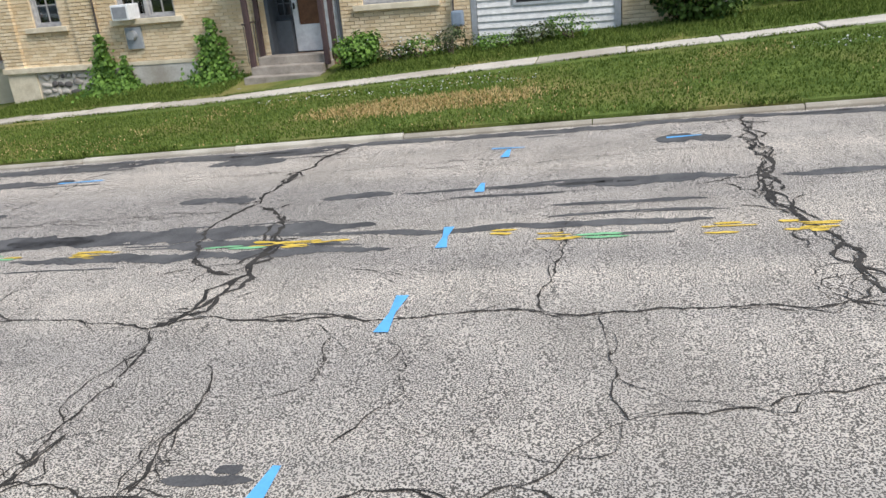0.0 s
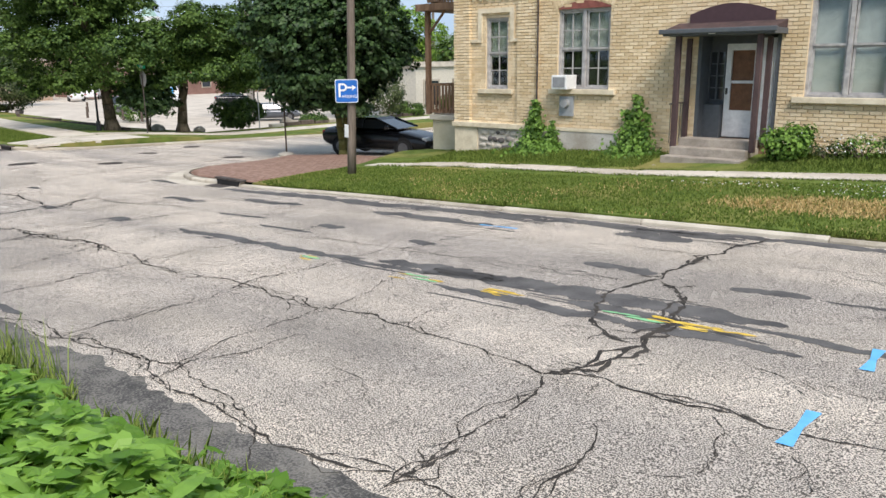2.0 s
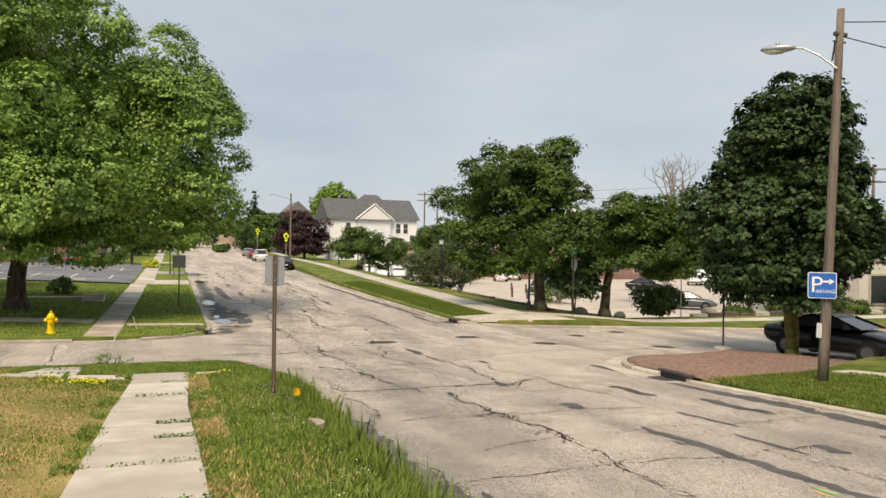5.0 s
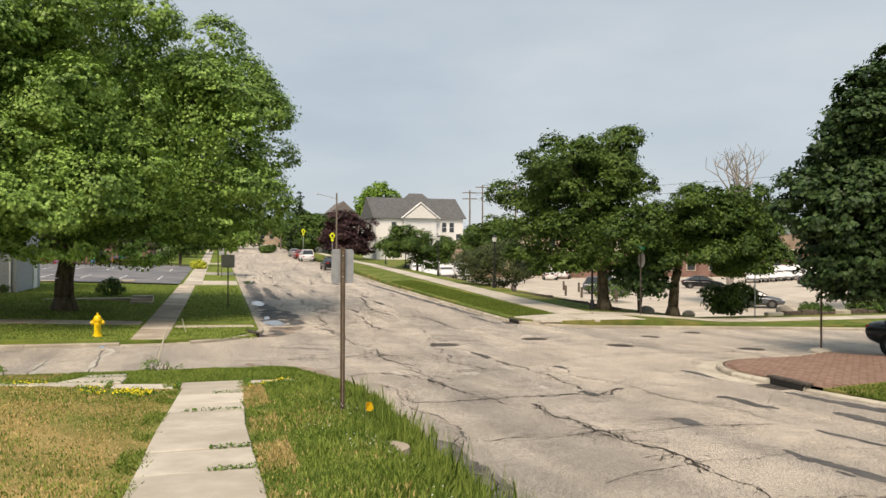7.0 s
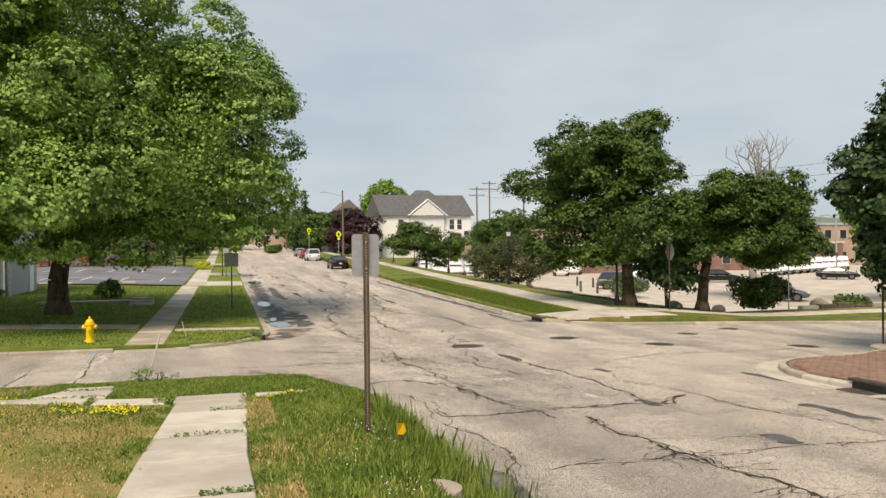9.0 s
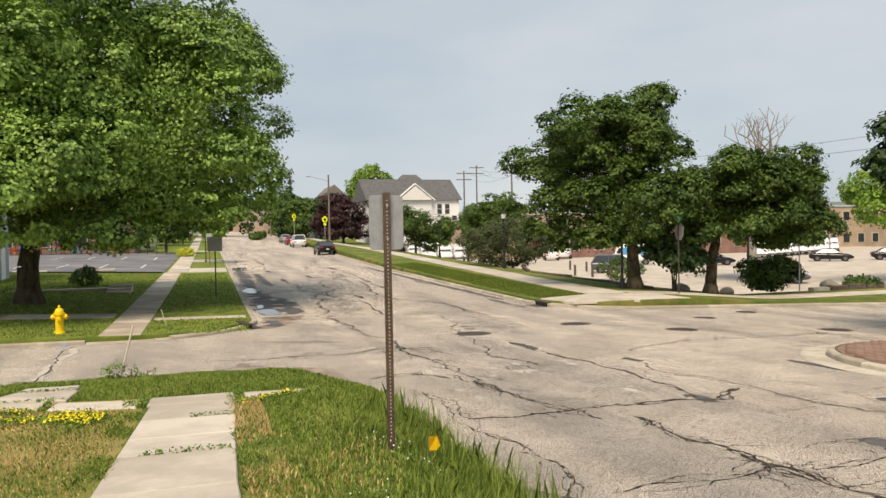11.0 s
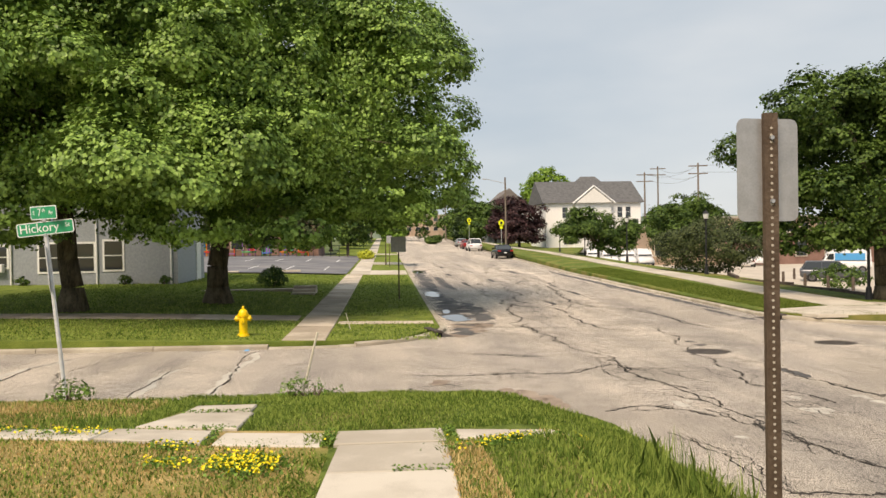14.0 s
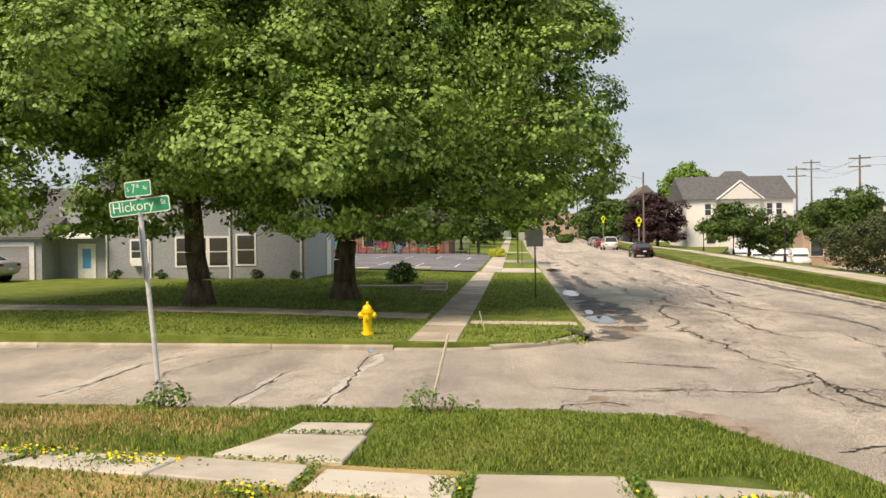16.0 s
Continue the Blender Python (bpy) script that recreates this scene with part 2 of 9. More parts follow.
def box(bm, x0, x1, y0, y1, z0, z1, bevel=0.0, m=None):
    r = bmesh.ops.create_cube(bm, size=1, matrix=Matrix.Translation(((x0 + x1) / 2, (y0 + y1) / 2, (z0 + z1) / 2)) @ Matrix.Diagonal((abs(x1 - x0), abs(y1 - y0), abs(z1 - z0), 1)))
    vs = r["verts"]
    if bevel:
        es = list({e for v in vs for e in v.link_edges})
        r = bmesh.ops.bevel(bm, geom=es, offset=bevel, segments=2, affect="EDGES", profile=0.6)
        vs = r["verts"]
    if m is not None:
        bmesh.ops.transform(bm, matrix=m, verts=vs)
    return bm


def tube(bm, p0, p1, r0, r1=None, sides=10):
    p0, p1 = Vector(p0), Vector(p1)
    r1 = r0 if r1 is None else r1
    d = p1 - p0
    m = Matrix.Translation((p0 + p1) / 2) @ d.to_track_quat("Z", "Y").to_matrix().to_4x4()
    bmesh.ops.create_cone(bm, cap_ends=True, segments=sides, radius1=r0, radius2=r1, depth=d.length, matrix=m)
    return bm


def pipe(bm, pts, r, sides=8):
    """One closed tube along a line of points; r is one radius or one for each point."""
    pts = [Vector(p) for p in pts]
    radii = r if isinstance(r, (list, tuple)) else [r] * len(pts)
    prev = None
    for i, p in enumerate(pts):
        d = (pts[min(i + 1, len(pts) - 1)] - pts[max(i - 1, 0)]).normalized()
        ref = Vector((0, 0, 1)) if abs(d.z) < 0.9 else Vector((1, 0, 0))
        u = d.cross(ref).normalized()
        v = d.cross(u)
        ring = [bm.verts.new(p + (u * math.cos(k * 2 * math.pi / sides) + v * math.sin(k * 2 * math.pi / sides)) * radii[i]) for k in range(sides)]
        if prev:
            if (ring[0].co - pts[i] - prev[0].co + pts[i - 1]).length > radii[i]:
                ring = min((ring[s:] + ring[:s] for s in range(sides)), key=lambda q: (q[0].co - pts[i] - prev[0].co + pts[i - 1]).length)
            for k in range(sides):
                bm.faces.new((prev[k], prev[(k + 1) % sides], ring[(k + 1) % sides], ring[k]))
        else:
            bm.faces.new(ring)
        prev = ring
    bm.faces.new(prev[::-1])
    bmesh.ops.recalc_face_normals(bm, faces=bm.faces)
    return bm


def ball(bm, c, rx, ry=None, rz=None, sub=2):
    bmesh.ops.create_icosphere(bm, subdivisions=sub, radius=1, matrix=Matrix.Translation(c) @ Matrix.Diagonal((rx, ry or rx, rz or rx, 1)))
    return bm


def boxed(*args, **kw):
    return box(bmesh.new(), *args, **kw)


def tubed(*args, **kw):
    return tube(bmesh.new(), *args, **kw)


# ---- the lie of the land ----
def lerp(x, xs, zs):
    return float(np.interp(x, xs, zs))


def z_road(x, y=6.0):
    z = lerp(x, (-420, -230, -122, -85, -62, -45, -34, -28, -22, -16, -10, 0, 20, 80), (7.0, 2.6, 0.15, -0.35, -0.72, -0.9, -0.99, -0.96, -0.84, -0.66, -0.39, 0.0, 0.7, 2.4))
    z -= 0.032 * max(0.0, min(y, 60) - 11) * min(1, max(0, (-9 - x) / 8)) * min(1, max(0, (48 + x) / 14))
    z += 0.012 * max(0.0, -y) * min(1, max(0, (-20 - x) / 4)) * 0.6
    return z


def z_walk(x):
    return lerp(x, (-23, -19, -15.5, -13, -11, -9, -6, -3.8, 0, 12), (-0.72, -0.5, -0.3, -0.17, -0.04, 0.1, 0.35, 0.52, 0.7, 1.3))


def z_near(x, y):
    s, r = z_walk(x), z_road(x) + 0.02
    if y > -0.1:
        k = lerp(y, (-0.1, 0.6, 1.15, 1.6, 1.75), (1.0, 1.0, 0.8, 0.06, 0.0))
        hump = 0.14 * max(0, 1 - abs(y - 0.9) / 0.9) * lerp(x, (-20, -17.5, -10, -6), (0, 1, 1, 0.4))
        z = r + (s - r) * k + hump
    else:
        rise = lerp(-y, (1.3, 2.2, 4.0, 9.0, 30), (0.0, 0.12, 0.48, 0.8, 1.0)) * lerp(x, (-21, -17.5, -14), (0.0, 0.45, 1.0))
        z = s + rise
    k = min(1, max(0, (x + 23.0) / 1.6))
    return z_road(-22.8, y) + 0.03 + (z - z_road(-22.8, y) - 0.03) * k if k < 1 else z


def z_north(x, y):
    return z_road(x, min(y, 11)) - 0.05 * max(0, y - 12) * min(1, max(0, (-12.5 - x) / 3.5)) + lerp(y, (10.2, 13.4, 14.6, 16.5, 22), (0.09, 0.2, 0.24, 0.42, 0.6)) + lerp(x, (-8, 0, 8), (0, 0.2, 0.42)) * min(1, max(0, (y - 10.3) / 3))


def z_sw(x, y):
    return z_road(x, y) + lerp(-y, (-1.2, 2, 4, 7, 12, 40), (0.12, 0.16, 0.2, 0.3, 0.4, 0.5)) * lerp(x, (-36, -29), (1, 0.8))


def z_nw(x, y):
    return z_road(x, min(y, 13)) + lerp(y, (10.8, 13.2, 15, 17, 22, 80), (0.12, 0.26, 0.3, 0.2, -0.22, -0.3)) + lerp(x, (-90, -60, -40), (0.3, 0.15, 0))


def drape(poly, zf, step=1.0, lift=0.0, skirt=0.0):
    """A sheet over a polygon of the plan, cut on a grid so that it follows zf."""
    bm = bmesh.new()
    bm.faces.new([bm.verts.new((x, y, 0)) for x, y in poly])
    xs, ys = [p[0] for p in poly], [p[1] for p in poly]
    for axis, lo, hi in ((0, min(xs), max(xs)), (1, min(ys), max(ys))):
        n = int((hi - lo) / step)
        for i in range(1, n + 1):
            co, no = [0, 0, 0], [0, 0, 0]
            co[axis], no[axis] = lo + (hi - lo) * i / (n + 1), 1
            bmesh.ops.bisect_plane(bm, geom=bm.verts[:] + bm.edges[:] + bm.faces[:], plane_co=co, plane_no=no)
    if skirt:
        ex = bmesh.ops.extrude_edge_only(bm, edges=[e for e in bm.edges if e.is_boundary])
        low = {v for v in ex["geom"] if isinstance(v, bmesh.types.BMVert)}
    else:
        low = set()
    for v in bm.verts:
        v.co.z = zf(v.co.x, v.co.y) + lift - (skirt if v in low else 0)
    bmesh.ops.recalc_face_normals(bm, faces=bm.faces)
    if bm.faces and sum(f.normal.z for f in bm.faces) < 0:
        bmesh.ops.reverse_faces(bm, faces=bm.faces)
    return bm


def arc(cx, cy, r, a0, a1, n=10):
    return [(cx + r * math.cos(radians(a0 + (a1 - a0) * i / n)), cy + r * math.sin(radians(a0 + (a1 - a0) * i / n))) for i in range(n + 1)]


def ribbon(pts, width, zf, lift, bm=None, wob=0.0, taper=True, rnd=random):
    """A thin strip along a line of the plan, lying on zf."""
    bm = bm or bmesh.new()
    dense = []
    for (ax, ay), (bx, by) in zip(pts, pts[1:]):
        n = max(1, int(math.hypot(bx - ax, by - ay) / 0.22))
        dense += [(ax + (bx - ax) * i / n, ay + (by - ay) * i / n) for i in range(n)]
    dense.append(pts[-1])
    prev = None
    last = len(dense) - 1
    for i, (x, y) in enumerate(dense):
        a, b = dense[max(0, i - 1)], dense[min(last, i + 1)]
        d = math.hypot(b[0] - a[0], b[1] - a[1]) or 1
        nx, ny = -(b[1] - a[1]) / d, (b[0] - a[0]) / d
        w = width * (0.55 + 0.9 * rnd.random()) / 2
        if taper and i in (0, last):
            w *= 0.15
        o = wob * (rnd.random() - 0.5)
        x, y = x + nx * o, y + ny * o
        pair = [bm.verts.new((x + nx * w, y + ny * w, 0)), bm.verts.new((x - nx * w, y - ny * w, 0))]
        for v in pair:
            v.co.z = zf(v.co.x, v.co.y) + lift
        if prev:
            bm.faces.new((prev[0], prev[1], pair[1], pair[0]))
        prev = pair
    return bm


# ---- ground, roads, lawns ----
def z_ground(x, y):
    far = max(0.0, math.hypot(x + 20, y) - 120)
    return z_road(max(-300, min(x, 60)), 0 if y < 0 else min(y, 30)) - 0.45 - 0.4 * min(1, far / 100) - (2.4 if y > 15 and x < -34 else 0)


bm = bmesh.new()
gx = [-3000, -900, -420, -330, -230, -180, -122, -100, -85, -70, -62, -53, -45, -40, -34, -31, -28, -25, -22, -19, -16, -13, -10, -5, 0, 10, 20, 40, 80, 300, 3000]
gy = [-3000, -600, -200, -80, -40, -20, -10, -5, 0, 5, 11, 15, 20, 30, 45, 60, 100, 200, 600, 3000]
grid = [[bm.verts.new((x, y, z_ground(x, y))) for y in gy] for x in gx]
for i in range(len(gx) - 1):
    for j in range(len(gy) - 1):
        bm.faces.new((grid[i][j], grid[i + 1][j], grid[i + 1][j + 1], grid[i][j + 1]))
structure("ground", bm, GROUND, "broad green ground reaching to the horizon", "ground")

main_road = [(60, 1.6), (60, 10.2), (-17.0, 10.2)] + arc(-17.4, 13.6, 3.4, -90, -180, 8) + [(-22.1, 16.2), (-21.2, 18.6), (-21.2, 70), (-31.3, 70), (-31.3, 14.2)] \
    + arc(-34.4, 14.2, 3.1, 0, -90, 8) + [(-60, 11.4), (-120, 13.2), (-420, 20), (-420, 1.05), (-32.5, 1.05)] + arc(-32.5, -2.6, 3.65, 90, 0, 8) + [(-28.85, -60), (-22.4, -60), (-22.4, -3.5)] + arc(-19.8, -1.1, 2.9, 180, 100, 6)
structure("road", drape(main_road, z_road, 2.0), ROAD, "worn pale grey cracked asphalt street and crossing", "road")
structure("pavement_shoulder", drape([(20, 1.2)] + [(20 - i * 0.06, 2.45 + 0.12 * noise.noise(Vector((i * 0.04, 2, 0))) + 0.12 * noise.noise(Vector((i * 0.15, 7, 0))) + 0.06 * noise.noise(Vector((i * 0.45, 4, 0)))) for i in range(560)] + [(-14.6, 2.0), (-14.0, 1.6)], z_road, 0.6, 0.003), GRAVEL, "broken dark asphalt shoulder at the grass edge", "shoulder")

near_lawn = [(14, -1.2), (14, 1.8), (0, 1.85), (-12, 1.95), (-15, 2.1), (-18.6, 2.2), (-19.9, 2.12), (-20.5, 1.95), (-21.05, 1.6), (-21.65, 0.9), (-22.2, -0.3), (-22.45, -1.65), (-22.3, -2.4), (-22.1, -3.5), (-22.3, -4.5), (-22.6, -6.1), (-22.6, -18), (-19.0, -18), (-19.0, -1.2)]
structure("lawn_near", drape(near_lawn, z_near, 0.5), LAWN, "long green verge grass with dry brown patches", "lawn")
structure("lawn_dry", drape([(14, -40), (14, -1.2), (-19.0, -1.2), (-19.0, -40)], z_near, 0.7, -0.002), LAWN_DRY, "dry browned lawn beside the sidewalk", "lawn")
north_lawn = [(60, 10.35), (60, 40), (-16.5, 40), (-16.5, 19.2), (-17.3, 17.2), (-15.8, 13.2), (-15.6, 10.35)]
structure("lawn_north", drape(north_lawn, z_north, 1.0, 0, 0.3), LAWN, "mown green verge and lawn before the brick house", "lawn")
structure("driveway", drape([(-15.9, 16.6), (-15.9, 44), (-21.25, 44), (-21.25, 18.6), (-22.0, 16.5), (-20.4, 17.55), (-18.2, 17.45), (-17.0, 16.2)], z_road, 1.0, 0.012, 0.1), ROAD, "worn grey asphalt drive beside the brick house", "driveway")
plaza = [(-15.6, 10.38), (-15.8, 13.2), (-16.9, 16.0), (-18.2, 17.4), (-20.4, 17.5), (-21.95, 16.3), (-20.9, 14.4)] + arc(-17.6, 13.4, 3.0, 180, 270, 9)
structure("pavement_corner", drape(plaza, z_road, 0.8, 0.1), PAVER, "mortar bed under the paved corner", "pavement")
structure("lawn_corner", drape([(-29.0, -45), (-29.0, -3.2), (-29.6, -0.4), (-32.0, 0.85), (-60.5, 0.85), (-60.5, -45)], z_sw, 1.5, 0, 0.3), LAWN_SHADY, "shaded mown corner lawn under the maples", "lawn")
structure("lawn_between", drape([(-60.4, 0.85), (-74.1, 0.85), (-74.1, -3.3), (-60.4, -3.3)], z_sw, 2.0, -0.004), LAWN_SHADY, "mown verge beside the dark lot", "lawn")
structure("lawn_beyond", drape([(-74, 0.85), (-230, 0.85), (-230, -12), (-74, -5.2)], z_sw, 3.0), LAWN_SHADY, "mown verge along the far street", "lawn")
structure("lawn_west", drape([(-31.5, 70), (-31.5, 14.2)] + arc(-34.4, 14.2, 2.9, 0, -90, 6) + [(-60, 11.6), (-120, 13.4), (-230, 16), (-230, 60), (-90, 19), (-60, 18.5), (-40, 19.5), (-36.5, 22), (-36.5, 70)], z_nw, 1.5, 0, 0.3), LAWN, "mown verge beside the public parking lot", "lawn")


def z_lot(x, y):
    return -2.4 + 0.6 * lerp(x, (-82, -60), (1, 0)) * lerp(y, (27, 45), (1, 0.15))


structure("parking_lot", drape([(-36.4, 21.8), (-40, 19.3), (-60, 18.2), (-150, 22), (-150, 120), (-36.4, 120)], z_lot, 8.0, 0.02), LOT, "pale concrete public parking lot", "parking lot")
structure("parking_lot_dark", drape([(-61.5, -3.2), (-61.5, -40), (-96, -40), (-96, -3.2)], z_sw, 4.0, 0.03), LOT_DARK, "dark patched asphalt lot behind the corner house", "parking lot")


def slab_run(name, rects, zf, label, thick=0.1, gap=0.012, mat=CONCRETE):
    """A sidewalk of separate concrete slabs."""
    root = thing(name, (0, 0, 0), label, "sidewalk", kind="structure")
    for poly in rects:
        cx, cy = sum(p[0] for p in poly) / len(poly), sum(p[1] for p in poly) / len(poly)
        tip, lean = random.uniform(-0.008, 0.012), random.uniform(-0.004, 0.004)
        b = bmesh.new()
        top = []
        for x, y in poly:
            d = math.hypot(x - cx, y - cy)
            x, y = x - (x - cx) / d * gap, y - (y - cy) / d * gap
            top.append(b.verts.new((x, y, zf(x, y) + 0.03 + tip + lean * (x - cx))))
        f = b.faces.new(top)
        b.normal_update()
        if f.normal.z < 0:
            f.normal_flip()
        ex = bmesh.ops.extrude_face_region(b, geom=[f])
        for v in ex["geom"]:
            if isinstance(v, bmesh.types.BMVert):
                v.co.z += 0.0
        for v in top:
            v.co.z -= thick
        bmesh.ops.recalc_face_normals(b, faces=b.faces)
        bmesh.ops.bevel(b, geom=[e for e in b.edges if all(v.co.z > zf(v.co.x, v.co.y) - 0.02 for v in e.verts)], offset=0.012, segments=1, affect="EDGES")
        part("slab", b, mat, root)
    return root


def strip_slabs(x0, x1, ya, yb, length):
    n = max(1, round(abs(x1 - x0) / length))
    xs = [x0 + (x1 - x0) * i / n for i in range(n + 1)]
    return [[(a, ya(a)), (b, ya(b)), (b, yb(b)), (a, yb(a))] for a, b in zip(xs, xs[1:])]


def flat(v):
    return lambda x: v


def strip_slabs_y(y0, y1, xa, xb, length):
    n = max(1, round(abs(y1 - y0) / length))
    ys = [y0 + (y1 - y0) * i / n for i in range(n + 1)]
    return [[(xa, a), (xb, a), (xb, b), (xa, b)] for a, b in zip(ys, ys[1:])]


def walk_left(x):
    return lerp(x, (-18.1, -14, -10), (-1.12, -1.24, -1.26))


def walk_right(x):
    return lerp(x, (-18.1, -14, -10), (-0.06, -0.18, -0.12))


joints = (9.0, 7.4, 5.8, 4.2, 2.6, 1.0, -0.6, -2.2, -3.8, -5.1, -6.6, -8.1, -9.7, -11.2, -12.3, -13.8, -15.1, -15.9, -16.95, -18.05)
slab_run("sidewalk_near", [[(a, walk_left(a)), (c, walk_left(c)), (c, walk_right(c)), (a, walk_right(a))] for a, c in zip(joints, joints[1:])]
         + [[(-18.1, a), (-18.1, c), (-18.76, c), (-18.76, a)] for a, c in ((-1.17, -0.06), (-2.32, -1.28), (-3.4, -2.4))] + strip_slabs_y(-3.42, -16, -18.1, -18.74, 1.05)
         + [[(-18.2, 0.04), (-17.95, 1.0), (-18.2, 1.02), (-18.66, 0.05)], [(-17.86, 1.06), (-17.8, 1.75), (-18.05, 1.77), (-18.15, 1.08)], [(-18.95, -3.28), (-18.95, -2.22), (-20.12, -2.24), (-20.08, -3.1)], [(-20.2, -3.1), (-20.2, -2.3), (-20.85, -2.32), (-20.85, -3.1)]], z_near, "cracked concrete sidewalk with weeds in its joints")
slab_run("sidewalk_north", strip_slabs(30, -15.5, flat(13.85), flat(14.45), 1.55), z_north, "uneven concrete sidewalk before the brick house")
slab_run("sidewalk_corner", strip_slabs(-29.3, -61, flat(-3.15), flat(-2.1), 1.5) + strip_slabs_y(-3.3, -40, -35.2, -34.0, 1.6) + [[(-33.0, -2.05), (-33.0, 0.75), (-33.6, 0.75), (-33.6, -2.05)]], z_sw, "old concrete sidewalk along the corner lawn", mat=OLD_CONCRETE)
slab_run("sidewalk_far", strip_slabs(-61, -225, flat(-3.0), flat(-1.7), 4.0) + strip_slabs_y(-1.7, 0.8, -66, -61.2, 2.5) + strip_slabs_y(-1.7, 0.8, -80, -76, 2.5) + strip_slabs_y(-1.7, 0.8, -108, -104, 2.5), z_sw, "pale concrete sidewalk with driveway aprons")
slab_run("sidewalk_west", strip_slabs(-34.5, -200, lambda x: 13.7 - (x + 34) * 0.03, lambda x: 15.3 - (x + 34) * 0.03, 2.2) + strip_slabs_y(15.4, 62, -35.2, -33.9, 2.0)
         + [[(-31.5, 13.9), (-31.5, 16.2), (-34.4, 16.2), (-34.4, 13.7)], [(-32.2, 11.9), (-31.55, 13.8), (-34.4, 13.6), (-34.2, 11.5)]], z_nw, "concrete sidewalk and corner ramp by the parking lot")


def kerb(name, line, zf, label, high=0.1, wide=0.15, length=2.6, closed=False):
    root = thing(name, (0, 0, 0), label, "kerb", kind="structure")
    dense = []
    for (ax, ay), (bx, by) in zip(line, line[1:]):
        n = max(1, int(math.hypot(bx - ax, by - ay) / 0.65))
        dense += [(ax + (bx - ax) * i / n, ay + (by - ay) * i / n) for i in range(n)]
    dense.append(line[-1])
    per = max(2, int(length / 0.65))
    for s in range(0, len(dense) - 1, per):
        seg = dense[s:s + per + 1]
        if len(seg) < 2:
            continue
        b, prev = bmesh.new(), None
        h = high + random.uniform(-0.012, 0.012)
        for i, (x, y) in enumerate(seg):
            k = dense[max(0, s + i - 1)], dense[min(len(dense) - 1, s + i + 1)]
            d = math.hypot(k[1][0] - k[0][0], k[1][1] - k[0][1]) or 1
            tx, ty = (k[1][0] - k[0][0]) / d, (k[1][1] - k[0][1]) / d
            if i == 0:
                x, y = x + tx * 0.008, y + ty * 0.008
            if i == len(seg) - 1:
                x, y = x - tx * 0.008, y - ty * 0.008
            nx, ny = -ty, tx
            ring = []
            for o, z in ((0, -0.15), (0.01, h - 0.03), (0.035, h), (wide, h + 0.004), (wide, -0.15)):
                ring.append(b.verts.new((x + nx * o, y + ny * o, zf(x, y) + z)))
            if prev:
                for q in range(4):
                    b.faces.new((prev[q], prev[q + 1], ring[q + 1], ring[q]))
            else:
                b.faces.new(ring)
            prev = ring
        b.faces.new(prev[::-1])
        bmesh.ops.recalc_face_normals(b, faces=b.faces)
        part("kerb_stone", b, KERB, root)
    return root


kerb("kerb_north", [(-15.9, 10.2), (40, 10.2)], z_road, "weathered concrete kerb before the brick house", 0.065, 0.105)
kerb("kerb_bulb", [(-22.1, 16.2), (-21.1, 14.4)] + arc(-17.6, 13.4, 3.2, 180, 270, 9) + [(-15.9, 10.2)], z_road, "curved concrete kerb round the paved corner")
structure("pavement_gutter", drape([(-22.5, 16.1), (-21.4, 14.2)] + arc(-17.6, 13.4, 3.65, 180, 270, 12) + [(-16.0, 9.8), (-16.0, 10.15)] + arc(-17.6, 13.4, 3.22, 270, 180, 12) + [(-21.1, 14.35), (-22.15, 16.2)], z_road, 0.5, 0.005), KERB, "pale concrete gutter round the paved corner", "gutter")
kerb("kerb_corner", list(reversed([(-220, 1.05), (-32.5, 1.05)] + arc(-32.5, -2.6, 3.65, 90, 20, 8))), lambda x, y: z_road(x, y), "stained concrete kerb round the corner lawn", wide=0.17)
kerb("kerb_side", [(-28.85, -40), (-28.85, -3.4)], z_road, "stained concrete kerb along the side street", wide=0.17)
kerb("kerb_ramp", [(-28.85, -3.4), (-28.85, -2.6)] + arc(-32.5, -2.6, 3.65, 0, 20, 3), z_road, "dropped kerb at the sidewalk ramp", 0.04, 0.17)
kerb("kerb_west", [(-220, 15.5), (-120, 13.2), (-60, 11.4)] + list(reversed(arc(-34.4, 14.2, 3.1, 0, -90, 8))) + [(-31.3, 65)], z_road, "concrete kerb beside the parking lot", wide=0.17)


# ---- street furniture at the crossing ----
def text_part(name, body, size, mat, parent, m, label=""):
    cu = bpy.data.curves.new(name, "FONT")
    cu.body, cu.size, cu.extrude, cu.align_x, cu.align_y = body, size, 0.0015, "CENTER", "CENTER"
    tmp = bpy.data.objects.new(name, cu)
    me = bpy.data.meshes.new_from_object(tmp)
    bpy.data.objects.remove(tmp)
    me.materials.clear()
    me.materials.append(mat)
    ob = new(name, me)
    ob.parent = parent
    ob.matrix_basis = m
    if label:
        ob["label"] = label
    return ob


def plate(w, h, t=0.004, r=0.03, n=4):
    """A sign blank with rounded corners, in the xz plane, facing -y."""
    b = bmesh.new()
    pts = []
    for cx, cz, a in ((w / 2 - r, h / 2 - r, 0), (-w / 2 + r, h / 2 - r, 90), (-w / 2 + r, -h / 2 + r, 180), (w / 2 - r, -h / 2 + r, 270)):
        pts += [(cx + r * math.cos(radians(a + 90 * i / n)), cz + r * math.sin(radians(a + 90 * i / n))) for i in range(n + 1)]
    f = b.faces.new([b.verts.new((x, -t / 2, z)) for x, z in pts])
    ex = bmesh.ops.extrude_face_region(b, geom=[f])
    for v in ex["geom"]:
        if isinstance(v, bmesh.types.BMVert):
            v.co.y += t
    bmesh.ops.recalc_face_normals(b, faces=b.faces)
    return b


